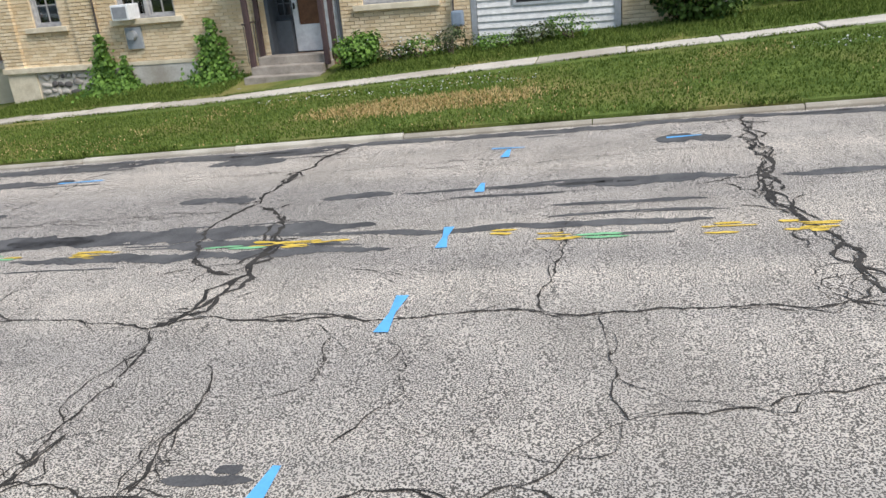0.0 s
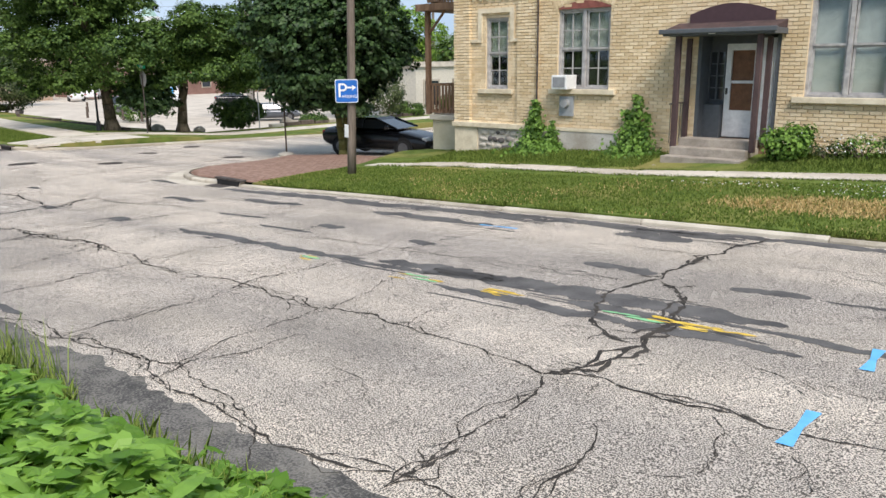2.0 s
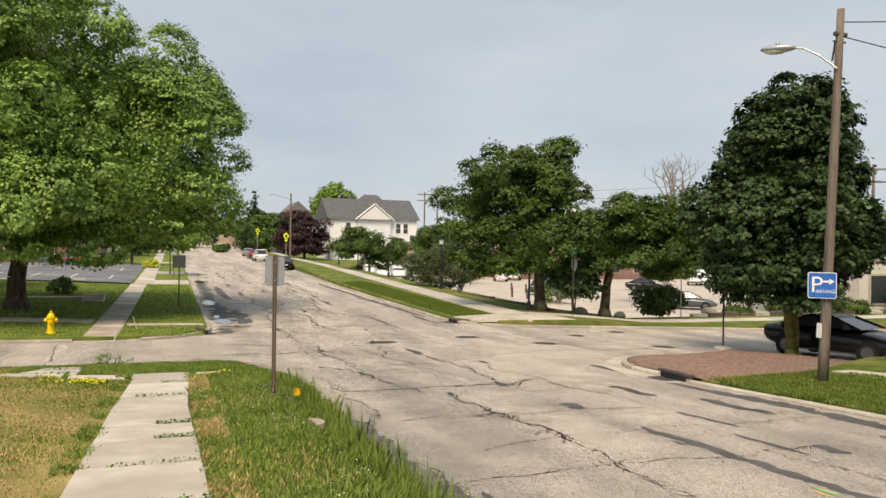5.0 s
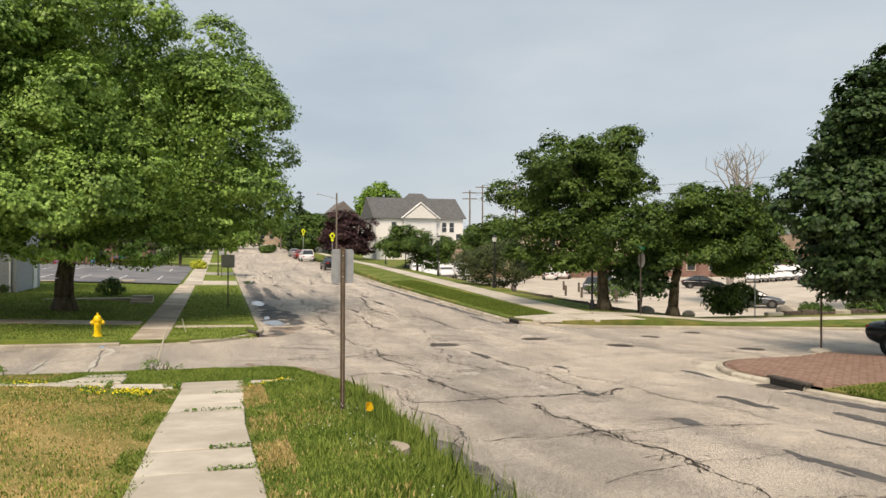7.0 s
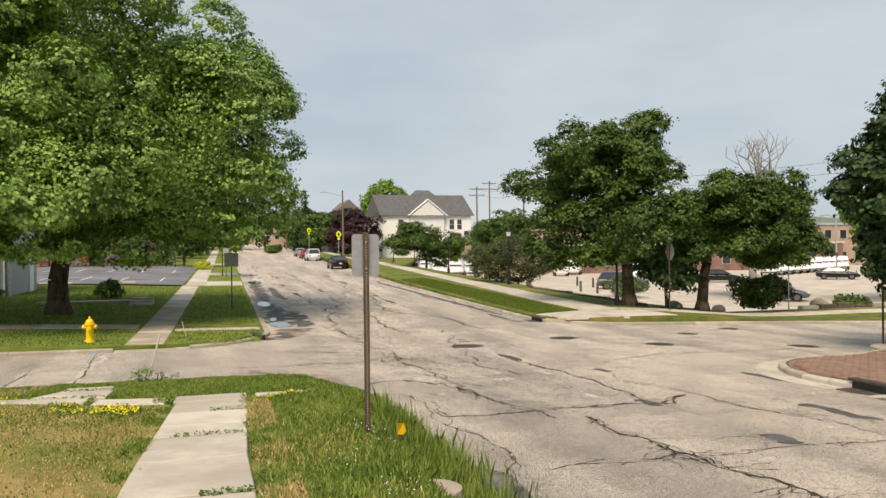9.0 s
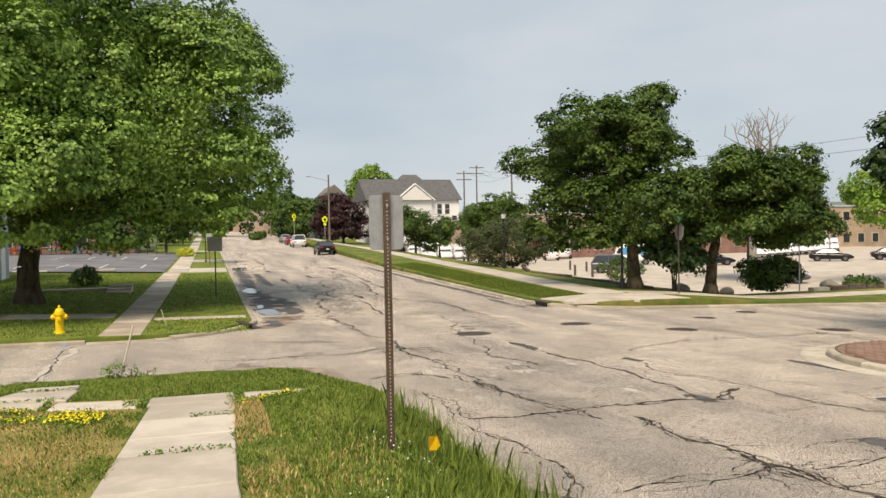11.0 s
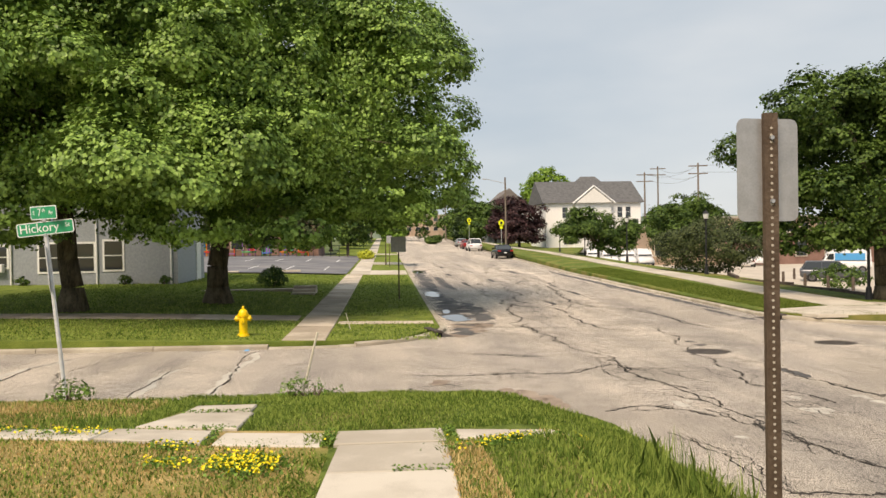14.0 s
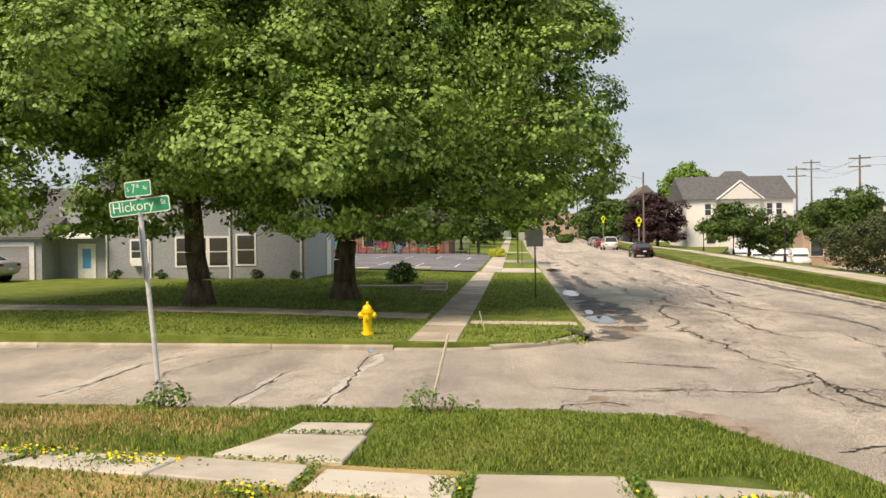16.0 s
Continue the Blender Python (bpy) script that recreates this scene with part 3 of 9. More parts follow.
def octagon(r, t=0.004):
    b = bmesh.new()
    f = b.faces.new([b.verts.new((r * math.cos(radians(22.5 + 45 * i)), -t / 2, r * math.sin(radians(22.5 + 45 * i)))) for i in range(8)])
    ex = bmesh.ops.extrude_face_region(b, geom=[f])
    for v in ex["geom"]:
        if isinstance(v, bmesh.types.BMVert):
            v.co.y += t
    bmesh.ops.recalc_face_normals(b, faces=b.faces)
    return b


def channel_post(h, w=0.062):
    """A U-channel post without openings, flat side towards +x; its row of punched holes is added as pale discs."""
    b = bmesh.new()
    box(b, -0.004, 0.0, -w / 2, -w / 2 + 0.022, 0, h)
    box(b, -0.004, 0.0, w / 2 - 0.022, w / 2, 0, h)
    box(b, -0.03, -0.004, -w / 2 + 0.002, -w / 2 + 0.008, 0, h)
    box(b, -0.03, -0.004, w / 2 - 0.008, w / 2 - 0.002, 0, h)
    box(b, -0.0045, -0.001, -w / 2 + 0.022, w / 2 - 0.022, 0, h)
    return b


post = thing("sign_post", (-14.0, 1.075, -0.12), "brown punched channel steel post with a bare sign back", "sign post")
part("channel", channel_post(2.17), BROWN_STEEL, post)
# pale discs on the closed web: daylight in the holes is only their colour
b = bmesh.new()
for i in range(66):
    tube(b, (-0.001, 0, 0.12 + i * 0.0305), (0.0015, 0, 0.12 + i * 0.0305), 0.0065, 0.0065, 6)
tagged(part("hole_row", b, CONCRETE, post, "pale discs painted as daylight through punched holes"), kind="stuff")
s = part("sign_plate", plate(0.305, 0.457, r=0.035), SIGN_GREY, post, "bare grey aluminium sign back")
s.matrix_basis = pose(-0.036, 0, 1.92, 0, 0, -82)
for z in (1.78, 2.06):
    part("bolt", tubed((-0.02, 0, z), (0.012, 0, z), 0.01, 0.01, 6), STEEL, post)

st = thing("street_sign", (-22.5, -5.4, z_near(-22.5, -5.4) - 0.02), "leaning galvanised post with green street name blades and stop sign", "street sign", 2)
st.matrix_basis = pose(-22.5, -5.4, z_near(-22.5, -5.4) - 0.02, 5.5, 0, 0)
part("pole", tubed((0, 0, 0), (0, 0, 2.5), 0.03, 0.03, 12), PALE_METAL, st)
s = part("stop_plate", octagon(0.37), PALE_METAL, st, "bare aluminium back of the stop sign")
s.matrix_basis = pose(-0.03, -0.05, 2.0, 0, 0, 24)
s = part("lower_blade", plate(0.86, 0.2, 0.005, 0.03), WHITE, st, "green street name blade with white border")
s.matrix_basis = pose(0.0, 0, 2.6, 2.5, 0, 84)
f = part("blade_face", plate(0.83, 0.172, 0.009, 0.025), SIGN_GREEN, s)
text_part("lettering", "Hickory", 0.185, WHITE, s, pose(-0.09, -0.0055, 0.005, 90), "white lettering")
text_part("lettering", "St", 0.095, WHITE, s, pose(0.34, -0.0055, 0.02, 90), "white lettering")
s = part("upper_blade", plate(0.6, 0.2, 0.005, 0.03), WHITE, st, "green cross street name blade with white border")
s.matrix_basis = pose(0.0, 0, 2.83, 2.0, 4, 58)
part("blade_face", plate(0.57, 0.172, 0.009, 0.025), SIGN_GREEN, s)
text_part("lettering", "S", 0.09, WHITE, s, pose(-0.22, -0.0055, 0.0, 90), "white lettering")
text_part("lettering", "7", 0.17, WHITE, s, pose(-0.09, -0.0055, 0.0, 90), "white lettering")
text_part("lettering", "th", 0.085, WHITE, s, pose(0.01, -0.0055, 0.035, 90), "white lettering")
text_part("lettering", "Av", 0.09, WHITE, s, pose(0.17, -0.0055, 0.0, 90), "white lettering")
part("bracket", boxed(-0.035, 0.035, -0.02, 0.02, 2.47, 2.52, bevel=0.006), STEEL, st)
part("bracket", boxed(-0.025, 0.025, -0.025, 0.025, 2.69, 2.74, bevel=0.006), STEEL, st)

hy = thing("fire_hydrant", (-30.2, -4.2, z_sw(-30.2, -4.2)), "yellow cast iron fire hydrant on the corner lawn", "hydrant")
b = tubed((0, 0, 0), (0, 0, 0.06), 0.15, 0.14, 16)
tube(b, (0, 0, 0.06), (0, 0, 0.52), 0.105, 0.1, 16)
tube(b, (0, 0, 0.5), (0, 0, 0.55), 0.145, 0.145, 16)
part("barrel", b, YELLOW, hy)
b = ball(bmesh.new(), (0, 0, 0.56), 0.115, 0.115, 0.13, 3)
tube(b, (0, 0, 0.66), (0, 0, 0.75), 0.035, 0.028, 6)
part("bonnet", b, YELLOW, hy, smooth=True)
for m in (pose(0, 0, 0.44), pose(0, 0, 0.44, 0, 0, 180), pose(0, 0, 0.4, 0, 0, -90)):
    b = tubed((0, 0, 0), (0, 0.15, 0), 0.06, 0.06, 12)
    tube(b, (0, 0.14, 0), (0, 0.19, 0), 0.075, 0.07, 8)
    tube(b, (0, 0.19, 0), (0, 0.22, 0), 0.025, 0.02, 5)
    part("nozzle_cap", b, YELLOW, hy).matrix_basis = m

# wooden pole with lamp and parking sign
px, py, pz = -14.15, 12.2, z_north(-14.15, 12.2) - 0.05
up = thing("utility_pole", (px, py, pz), "leaning weathered wooden pole with a street lamp arm", "utility pole")
up.matrix_basis = pose(px, py, pz, 0, 2.6, 0)
b = bmesh.new()
pipe(b, [(0, 0, i * 0.845) for i in range(10)], [0.108 - i * 0.004 for i in range(10)], 14)
part("shaft", b, WOOD_POLE, up, smooth=True)
b = pipe(bmesh.new(), [(0.05, -0.08, 6.4), (-0.2, -0.28, 6.68), (-0.45, -0.45, 6.86), (-0.62, -0.56, 6.9)], 0.022)
part("lamp_arm", b, SIGN_GREY, up)
b = ball(bmesh.new(), (0, 0, 0), 0.36, 0.15, 0.085, 3)
tube(b, (-0.02, 0, 0.06), (-0.02, 0, 0.14), 0.045, 0.04, 8)
l = part("lamp_head", b, SIGN_GREY, up, "grey cobra head street lamp", smooth=True)
l.matrix_basis = pose(-0.86, -0.74, 6.91, 0, 0, 40)
b = ball(bmesh.new(), (-0.05, 0, -0.05), 0.24, 0.12, 0.07, 2)
part("lens", b, plain("lamp_lens", (0.6, 0.6, 0.55), 0.2), l, smooth=True)
b = tubed((0, -0.13, 7.1), (0, 0.16, 7.1), 0.05, 0.05, 8)
tube(b, (0, -0.16, 6.95), (0, 0.16, 6.95), 0.02, 0.02, 6)
tube(b, (-0.16, 0, 6.6), (-0.1, 0, 7.0), 0.02, 0.02, 6)
part("insulator_bracket", b, IRON, up)
b = boxed(-0.06, 0.06, -0.17, -0.15, 0.95, 1.25)
part("notice", b, WHITE, up, "small white notice stapled to the pole")
pk = thing("parking_sign", (-14.02, 12.02, 1.55), "blue public parking sign with white arrow on the pole", "sign", 46)
part("sign_plate", plate(0.53, 0.53, 0.006, 0.04), WHITE, pk)
part("sign_face", plate(0.5, 0.5, 0.009, 0.035), SIGN_BLUE, pk)
text_part("letter", "P", 0.46, WHITE, pk, pose(-0.1, -0.007, 0.0, 90), "white capital letter")
text_part("lettering", "ARKING", 0.1, WHITE, pk, pose(0.065, -0.007, -0.125, 90), "white lettering")
b = boxed(0.02, 0.15, -0.0075, -0.0055, 0.06, 0.1)
b.faces.new([b.verts.new(v) for v in ((0.13, -0.0075, 0.145), (0.22, -0.0075, 0.08), (0.13, -0.0075, 0.015))])
part("arrow", b, WHITE, pk, "white arrow")


def wire(name, a, c, sag, r=0.012, label="thin black overhead service wire"):
    a, c = Vector(a), Vector(c)
    pts = [a.lerp(c, i / 12) - Vector((0, 0, sag * 4 * (i / 12) * (1 - i / 12))) for i in range(13)]
    ob = part(name, pipe(bmesh.new(), pts, r, 5), BLACK)
    return tagged(ob, label, "wire")


wire("service_wire", (-13.9, 12.3, 6.9), (-12.4, 16.2, 7.2), 0.08)
wire("service_wire", (-13.85, 12.2, 6.6), (-23, 60, 9.0), 0.7)


def simple_sign(x, y, z, h, w, ph, turn, label, face=SIGN_GREY, pole_mat=BROWN_STEEL, shape="plate"):
    r = thing("sign_post", (x, y, z), label, "sign post", turn)
    part("pole", tubed((0, 0, 0), (0, 0, h), 0.028, 0.028, 8), pole_mat, r)
    if w:
        p = part("sign_plate", octagon(w / 2) if shape == "stop" else plate(w, ph, 0.005, 0.03), face, r)
        p.matrix_basis = pose(0, -0.034, h - ph / 2 - 0.02)
    return r


simple_sign(-41.9, -0.1, z_sw(-41.9, -0.1), 2.55, 0.62, 0.62, 80, "dark post with a square grey sign back on the verge")
simple_sign(-72, -0.3, z_sw(-72, -0.3), 2.5, 0.45, 0.6, 80, "slim post with a grey sign back on the verge")
simple_sign(-22.2, 16.35, z_road(-22.2, 16.3) + 0.1, 4.0, 0, 0, 0, "tall dark bare post at the paved corner")
tagged(part("post_footing", ball(bmesh.new(), (-22.2, 16.35, z_road(-22.2, 16.3) + 0.12), 0.35, 0.28, 0.1, 2), CONCRETE), "small mortar mound round the post", "footing")
sr = simple_sign(-34.3, 17.6, z_nw(-34.3, 17.6), 2.9, 0.75, 0.75, 175, "green post with a stop sign back at the far corner", SIGN_GREY, IRON, "stop")
s = part("name_blade", plate(0.6, 0.2, 0.006), SIGN_GREEN, sr, "green street name blade")
s.matrix_basis = pose(0, 0, 3.05, 0, 0, -60)
text_part("lettering", "7th", 0.17, WHITE, s, pose(0, -0.005, 0, 90), "white lettering")
simple_sign(-36.0, 25.0, z_nw(-36.0, 25.0), 3.0, 0.3, 0.9, 100, "galvanised post with two narrow sign backs by the lot", SIGN_GREY, STEEL)

for x, y, h, k in ((-110.0, 14.5, 3.6, 0.72), (-150.0, 14.7, 4.3, 0.72)):
    r = thing("school_sign", (x, y, z_nw(x, y)), "fluorescent yellow school crossing sign on a post", "sign", 90)
    part("pole", tubed((0, 0, 0), (0, 0, h), 0.04, 0.04, 8), STEEL, r)
    b = bmesh.new()
    outline = [(k * u, h + k * w) for u, w in ((-0.3, -0.95), (0.3, -0.95), (0.5, -0.6), (0.5, -0.25), (0.12, 0.18), (-0.12, 0.18), (-0.5, -0.25), (-0.5, -0.6))]
    front, rear = [b.verts.new((q, -0.06, z)) for q, z in outline], [b.verts.new((q, -0.04, z)) for q, z in outline]
    b.faces.new(front)
    b.faces.new(rear[::-1])
    for i in range(8):
        b.faces.new((front[i], rear[i], rear[(i + 1) % 8], front[(i + 1) % 8]))
    bmesh.ops.recalc_face_normals(b, faces=b.faces)
    part("sign_plate", b, SIGN_YELLOW, r)
    part("symbol", boxed(-0.18 * k, 0.18 * k, -0.075, -0.062, h - 0.7 * k, h - 0.2 * k, bevel=0.05), BLACK, r, "black pictogram")
    part("lower_plate", boxed(-0.25 * k, 0.25 * k, -0.06, -0.035, h - 1.5 * k, h - 1.08 * k), SIGN_YELLOW, r)


def park_lamp(x, y, z, h=3.5):
    r = thing("street_lamp", (x, y, z), "black ornamental street lamp with a frosted globe", "street lamp", group="ornamental lamps along the verge")
    b = tubed((0, 0, 0), (0, 0, 0.5), 0.13, 0.09, 10)
    tube(b, (0, 0, 0.5), (0, 0, h - 0.45), 0.055, 0.045, 10)
    tube(b, (0, 0, h - 0.5), (0, 0, h - 0.38), 0.1, 0.12, 10)
    part("post", b, BLACK, r)
    b = tubed((0, 0, h - 0.38), (0, 0, h - 0.1), 0.12, 0.165, 12)
    part("globe", b, plain("frosted_globe", (0.62, 0.63, 0.62), 0.25), r, "frosted glass globe")
    b = tubed((0, 0, h - 0.1), (0, 0, h + 0.04), 0.18, 0.07, 12)
    tube(b, (0, 0, h + 0.04), (0, 0, h + 0.15), 0.03, 0.01, 6)
    part("cap", b, BLACK, r)


for x, y in ((-36.8, 16.5), (-52.5, 17.3), (-68.8, 18.0), (-84.0, 18.7), (-100.4, 20.0)):
    park_lamp(x, y, z_nw(x, y) - 0.05, 3.55)
park_lamp(-36.6, 45.0, z_nw(-36.6, 45), 3.6)


# ---- trees ----
def leaf_mesh(name, pts, nrm, size, mat, rng):
    n = len(pts)
    nrm = nrm / np.linalg.norm(nrm, axis=1)[:, None]
    ref = rng.normal(size=(n, 3))
    u = np.cross(nrm, ref)
    u /= np.linalg.norm(u, axis=1)[:, None]
    v = np.cross(nrm, u)
    s = size * rng.uniform(0.65, 1.25, n)[:, None]
    w = s * rng.uniform(0.75, 1.1, n)[:, None]
    fold = nrm * s * 0.16
    k = rng.uniform(-0.1, 0.16, n)[:, None]
    corner = [pts - u * s * 0.52, pts + u * s * k + v * w * 0.5 + fold, pts + u * s * 0.56, pts + u * s * k - v * w * 0.5 + fold]
    co = np.stack(corner, 1).reshape(-1, 3)
    me = bpy.data.meshes.new(name)
    me.vertices.add(n * 4)
    me.vertices.foreach_set("co", co.astype(np.float32).ravel())
    base = np.arange(n)[:, None] * 4
    faces = np.concatenate([base + [0, 1, 2], base + [0, 2, 3]], 1).reshape(-1)
    me.loops.add(n * 6)
    me.loops.foreach_set("vertex_index", faces.astype(np.int32))
    me.polygons.add(n * 2)
    me.polygons.foreach_set("loop_start", np.arange(0, n * 6, 3, dtype=np.int32))
    me.update()
    me.validate()
    me.materials.append(mat)
    return me


def crown_points(lobes, count, rng, per=26, spread=0.42, fill=0.4, flat=0.45):
    """Leaves gathered in domed sprays over the outer skin of overlapping lobes, with a few inside."""
    lobes = np.array(lobes, float)
    area = (lobes[:, 3] * lobes[:, 4] + lobes[:, 3] * lobes[:, 5] + lobes[:, 4] * lobes[:, 5])
    k = max(4, count // per)
    n = k * 5
    which = rng.choice(len(lobes), n, p=area / area.sum())
    d = rng.normal(size=(n, 3))
    d[:, 2] += 0.1
    d /= np.linalg.norm(d, axis=1)[:, None]
    c = lobes[which, :3] + d * lobes[which, 3:6] * rng.uniform(0.84, 1.06, n)[:, None]
    deep = np.full(n, 9.0)
    for lb in lobes:
        deep = np.minimum(deep, (((c - lb[:3]) / lb[3:6]) ** 2).sum(1))
    order = np.argsort((deep < 0.66) & (rng.random(n) > fill * 0.3), kind="stable")[:k]
    order = rng.permutation(order)
    c, d = c[order], d[order]
    idx = np.repeat(np.arange(k), per)
    sp = spread * rng.uniform(0.65, 1.45, k)[idx][:, None]
    e = rng.normal(size=(k * per, 3))
    e[:, 2] = np.abs(e[:, 2]) * 1.0 - 0.35
    e += d[idx] * 0.55
    e /= np.linalg.norm(e, axis=1)[:, None]
    off = e * sp * 1.45 * rng.uniform(0.5, 1.1, k * per)[:, None]
    off[:, 2] *= flat + 0.42
    p = c[idx] + off
    nrm = e * 0.85 + d[idx] * 0.35 + [0, 0, 0.28] + rng.normal(size=(len(p), 3)) * 0.3
    return p, nrm


def bough_points(lobes, count, rng, bough, per, spread, cover):
    """Leaves in sprays over the upper sides of many separate boughs that cover the lobes, with a thin filling inside."""
    lobes = np.array(lobes, float)
    area = lobes[:, 3] * lobes[:, 4] + lobes[:, 3] * lobes[:, 5] + lobes[:, 4] * lobes[:, 5]
    m = max(12, int(area.sum() * 4.2 / (3.14 * bough ** 2) * cover))
    n = m * 6
    which = rng.choice(len(lobes), n, p=area / area.sum())
    d = rng.normal(size=(n, 3))
    d /= np.linalg.norm(d, axis=1)[:, None]
    c = lobes[which, :3] + d * lobes[which, 3:6] * rng.uniform(0.78, 1.14, n)[:, None]
    deep = np.full(n, 9.0)
    for lb in lobes:
        deep = np.minimum(deep, (((c - lb[:3]) / lb[3:6]) ** 2).sum(1))
    ok = np.argsort(deep < 0.6, kind="stable")[:m]
    c, d = c[ok], d[ok]
    size = bough * rng.uniform(0.5, 1.4, m)
    k = max(40, int(count * 0.8) // per)
    b = rng.choice(m, k, p=size ** 2 / (size ** 2).sum())
    e = rng.normal(size=(k, 3)) + d[b] * 0.7
    e[:, 2] += 0.35
    e /= np.linalg.norm(e, axis=1)[:, None]
    out = np.stack([size[b], size[b], size[b] * 0.58], 1)
    sc = c[b] + e * out * rng.uniform(0.84, 1.08, k)[:, None]
    sc[:, 2] -= 0.3 * size[b] * (e[:, 0] ** 2 + e[:, 1] ** 2)
    idx = np.repeat(np.arange(k), per)
    f = rng.normal(size=(k * per, 3)) * [1, 1, 0.55] + e[idx] * 0.6
    pts = sc[idx] + f * spread * rng.uniform(0.4, 1.0, k)[idx][:, None]
    nrm = e[idx] * 0.9 + [0, 0, 0.4] + rng.normal(size=(k * per, 3)) * 0.26
    q = count - k * per
    if q > 0:
        w = rng.choice(len(lobes), q, p=area / area.sum())
        g = rng.normal(size=(q, 3))
        g /= np.linalg.norm(g, axis=1)[:, None]
        pts = np.concatenate([pts, lobes[w, :3] + g * lobes[w, 3:6] * rng.uniform(0.3, 0.85, q)[:, None]])
        nrm = np.concatenate([nrm, rng.normal(size=(q, 3))])
    return pts, nrm


def lobes_in(c, r, n, size, rng, low=-0.75):
    out = []
    while len(out) < n:
        d = rng.normal(size=3)
        d /= np.linalg.norm(d)
        if d[2] < low:
            continue
        q = rng.uniform(0.55, 0.8)
        s = size * rng.uniform(0.75, 1.2)
        out.append((c[0] + d[0] * r[0] * q, c[1] + d[1] * r[1] * q, c[2] + d[2] * r[2] * q, s * r[0], s * r[1], s * r[2] * 0.85))
    return out


def tree(at, crown, radii, trunk, leaves, size, mat, label, seed, lobes=16, lobe=0.4, fork=0.25, bark=BARK, name="tree", low=-0.75, spread=0.42, extra=(), stems=1, limbs=10, per=26, bough=0.0, cover=0.34):
    rng = np.random.default_rng(seed)
    root = thing(name, at, label, "tree" if name == "tree" else name)
    rel = [crown[i] - at[i] for i in range(3)]
    ls = lobes_in(rel, radii, lobes, lobe, rng, low) + [(rel[0], rel[1], rel[2], radii[0] * 0.5, radii[1] * 0.5, radii[2] * 0.55)] + list(extra)
    b = bmesh.new()
    top = rel[2] - radii[2] * fork
    for sidx in range(stems):
        ang = sidx * 2.4 + seed
        lean = 0.0 if stems == 1 else 0.12 * top
        p = Vector((0.18 * trunk * math.cos(ang) * (stems > 1) * 5, 0.18 * trunk * math.sin(ang) * (stems > 1) * 5, -0.15))
        q = Vector((rel[0] * 0.15 + lean * math.cos(ang), rel[1] * 0.15 + lean * math.sin(ang), top))
        last = p
        for i in range(1, 7):
            nxt = p.lerp(q, i / 6) + Vector(rng.normal(size=3)) * trunk * 0.1
            tube(b, last, nxt, trunk * (1.0 + (0.55 if i == 1 else 0)) * (1 - 0.07 * (i - 1)), trunk * (1 - 0.07 * i), 12)
            last = nxt
        for lb in ls[sidx::stems][:limbs]:
            end = Vector(lb[:3])
            mid = last.lerp(end, 0.5) + Vector((0, 0, 0.08 * (end - last).length)) + Vector(rng.normal(size=3)) * 0.15
            start = p.lerp(q, rng.uniform(0.72, 1.0))
            tube(b, start, mid, trunk * 0.42, trunk * 0.26, 8)
            tube(b, mid, end, trunk * 0.26, trunk * 0.08, 6)
            for _ in range(3):
                tip = end + Vector(rng.normal(size=3)) * 0.6 * lb[3]
                tube(b, mid.lerp(end, rng.uniform(0.3, 1)), tip, trunk * 0.09, trunk * 0.02, 5)
    part("trunk", b, bark, root, smooth=True)
    pts, nrm = bough_points(ls, leaves, rng, bough, per, spread, cover) if bough else crown_points(ls, leaves, rng, per, spread)
    keep = pts[:, 2] > 0.25
    ob = new("crown", leaf_mesh("crown", pts[keep], nrm[keep], size, mat, rng))
    ob.parent = root
    return root


def g(f, x, y):
    return (x, y, f(x, y))


tree(g(z_sw, -39.5, -6.8), (-39.4, -6.2, 7.4), (8.0, 8.2, 6.0), 0.42, 400000, 0.126, LEAF, "large spreading green maple on the corner lawn", 3, 34, 0.3, 0.62, spread=0.2, per=22, bough=1.0, extra=[(0.5, 7.7, 5.6, 2.0, 1.8, 1.9), (-1, 7.4, 7.5, 2.0, 1.7, 1.9), (1, 6.0, 4.6, 2.2, 2.1, 1.5), (0.5, 6.4, 6.0, 2.6, 2.0, 2.2), (-2, 6.6, 5.6, 2.0, 2.0, 2.0), (5, 4.5, 4.5, 2.2, 2.2, 1.6), (6.0, 0.5, 4.7, 2.0, 2.2, 1.6), (4.5, -4, 4.4, 2.0, 2.2, 1.5), (4.6, 2.2, 4.4, 2.0, 2.0, 1.5), (2.5, 6.2, 5.0, 2.2, 2.2, 1.8), (5.5, -1.6, 4.6, 1.9, 1.9, 1.5), (4.0, 5.2, 6.4, 2.4, 2.4, 2.2), (6, 2, 6.5, 2.4, 2.6, 2.2)])
tree(g(z_sw, -36.2, -10.7), (-36.4, -13.2, 8.5), (7.2, 8.0, 5.9), 0.36, 310000, 0.126, LEAF, "large green maple with low sweeping branches on the corner lawn", 8, 30, 0.31, 0.62, spread=0.2, per=22, bough=1.0, extra=[(4.5, -3.5, 4.3, 2.2, 2.3, 1.7), (4.2, 1.5, 4.3, 2.0, 2.2, 1.6), (4, -8, 5.2, 2.2, 2.4, 1.7), (1.0, 4.0, 4.6, 1.8, 2.0, 1.5), (3.8, -6, 4.6, 2.0, 2.0, 1.6), (3.6, 4.0, 4.6, 1.7, 1.8, 1.5)])
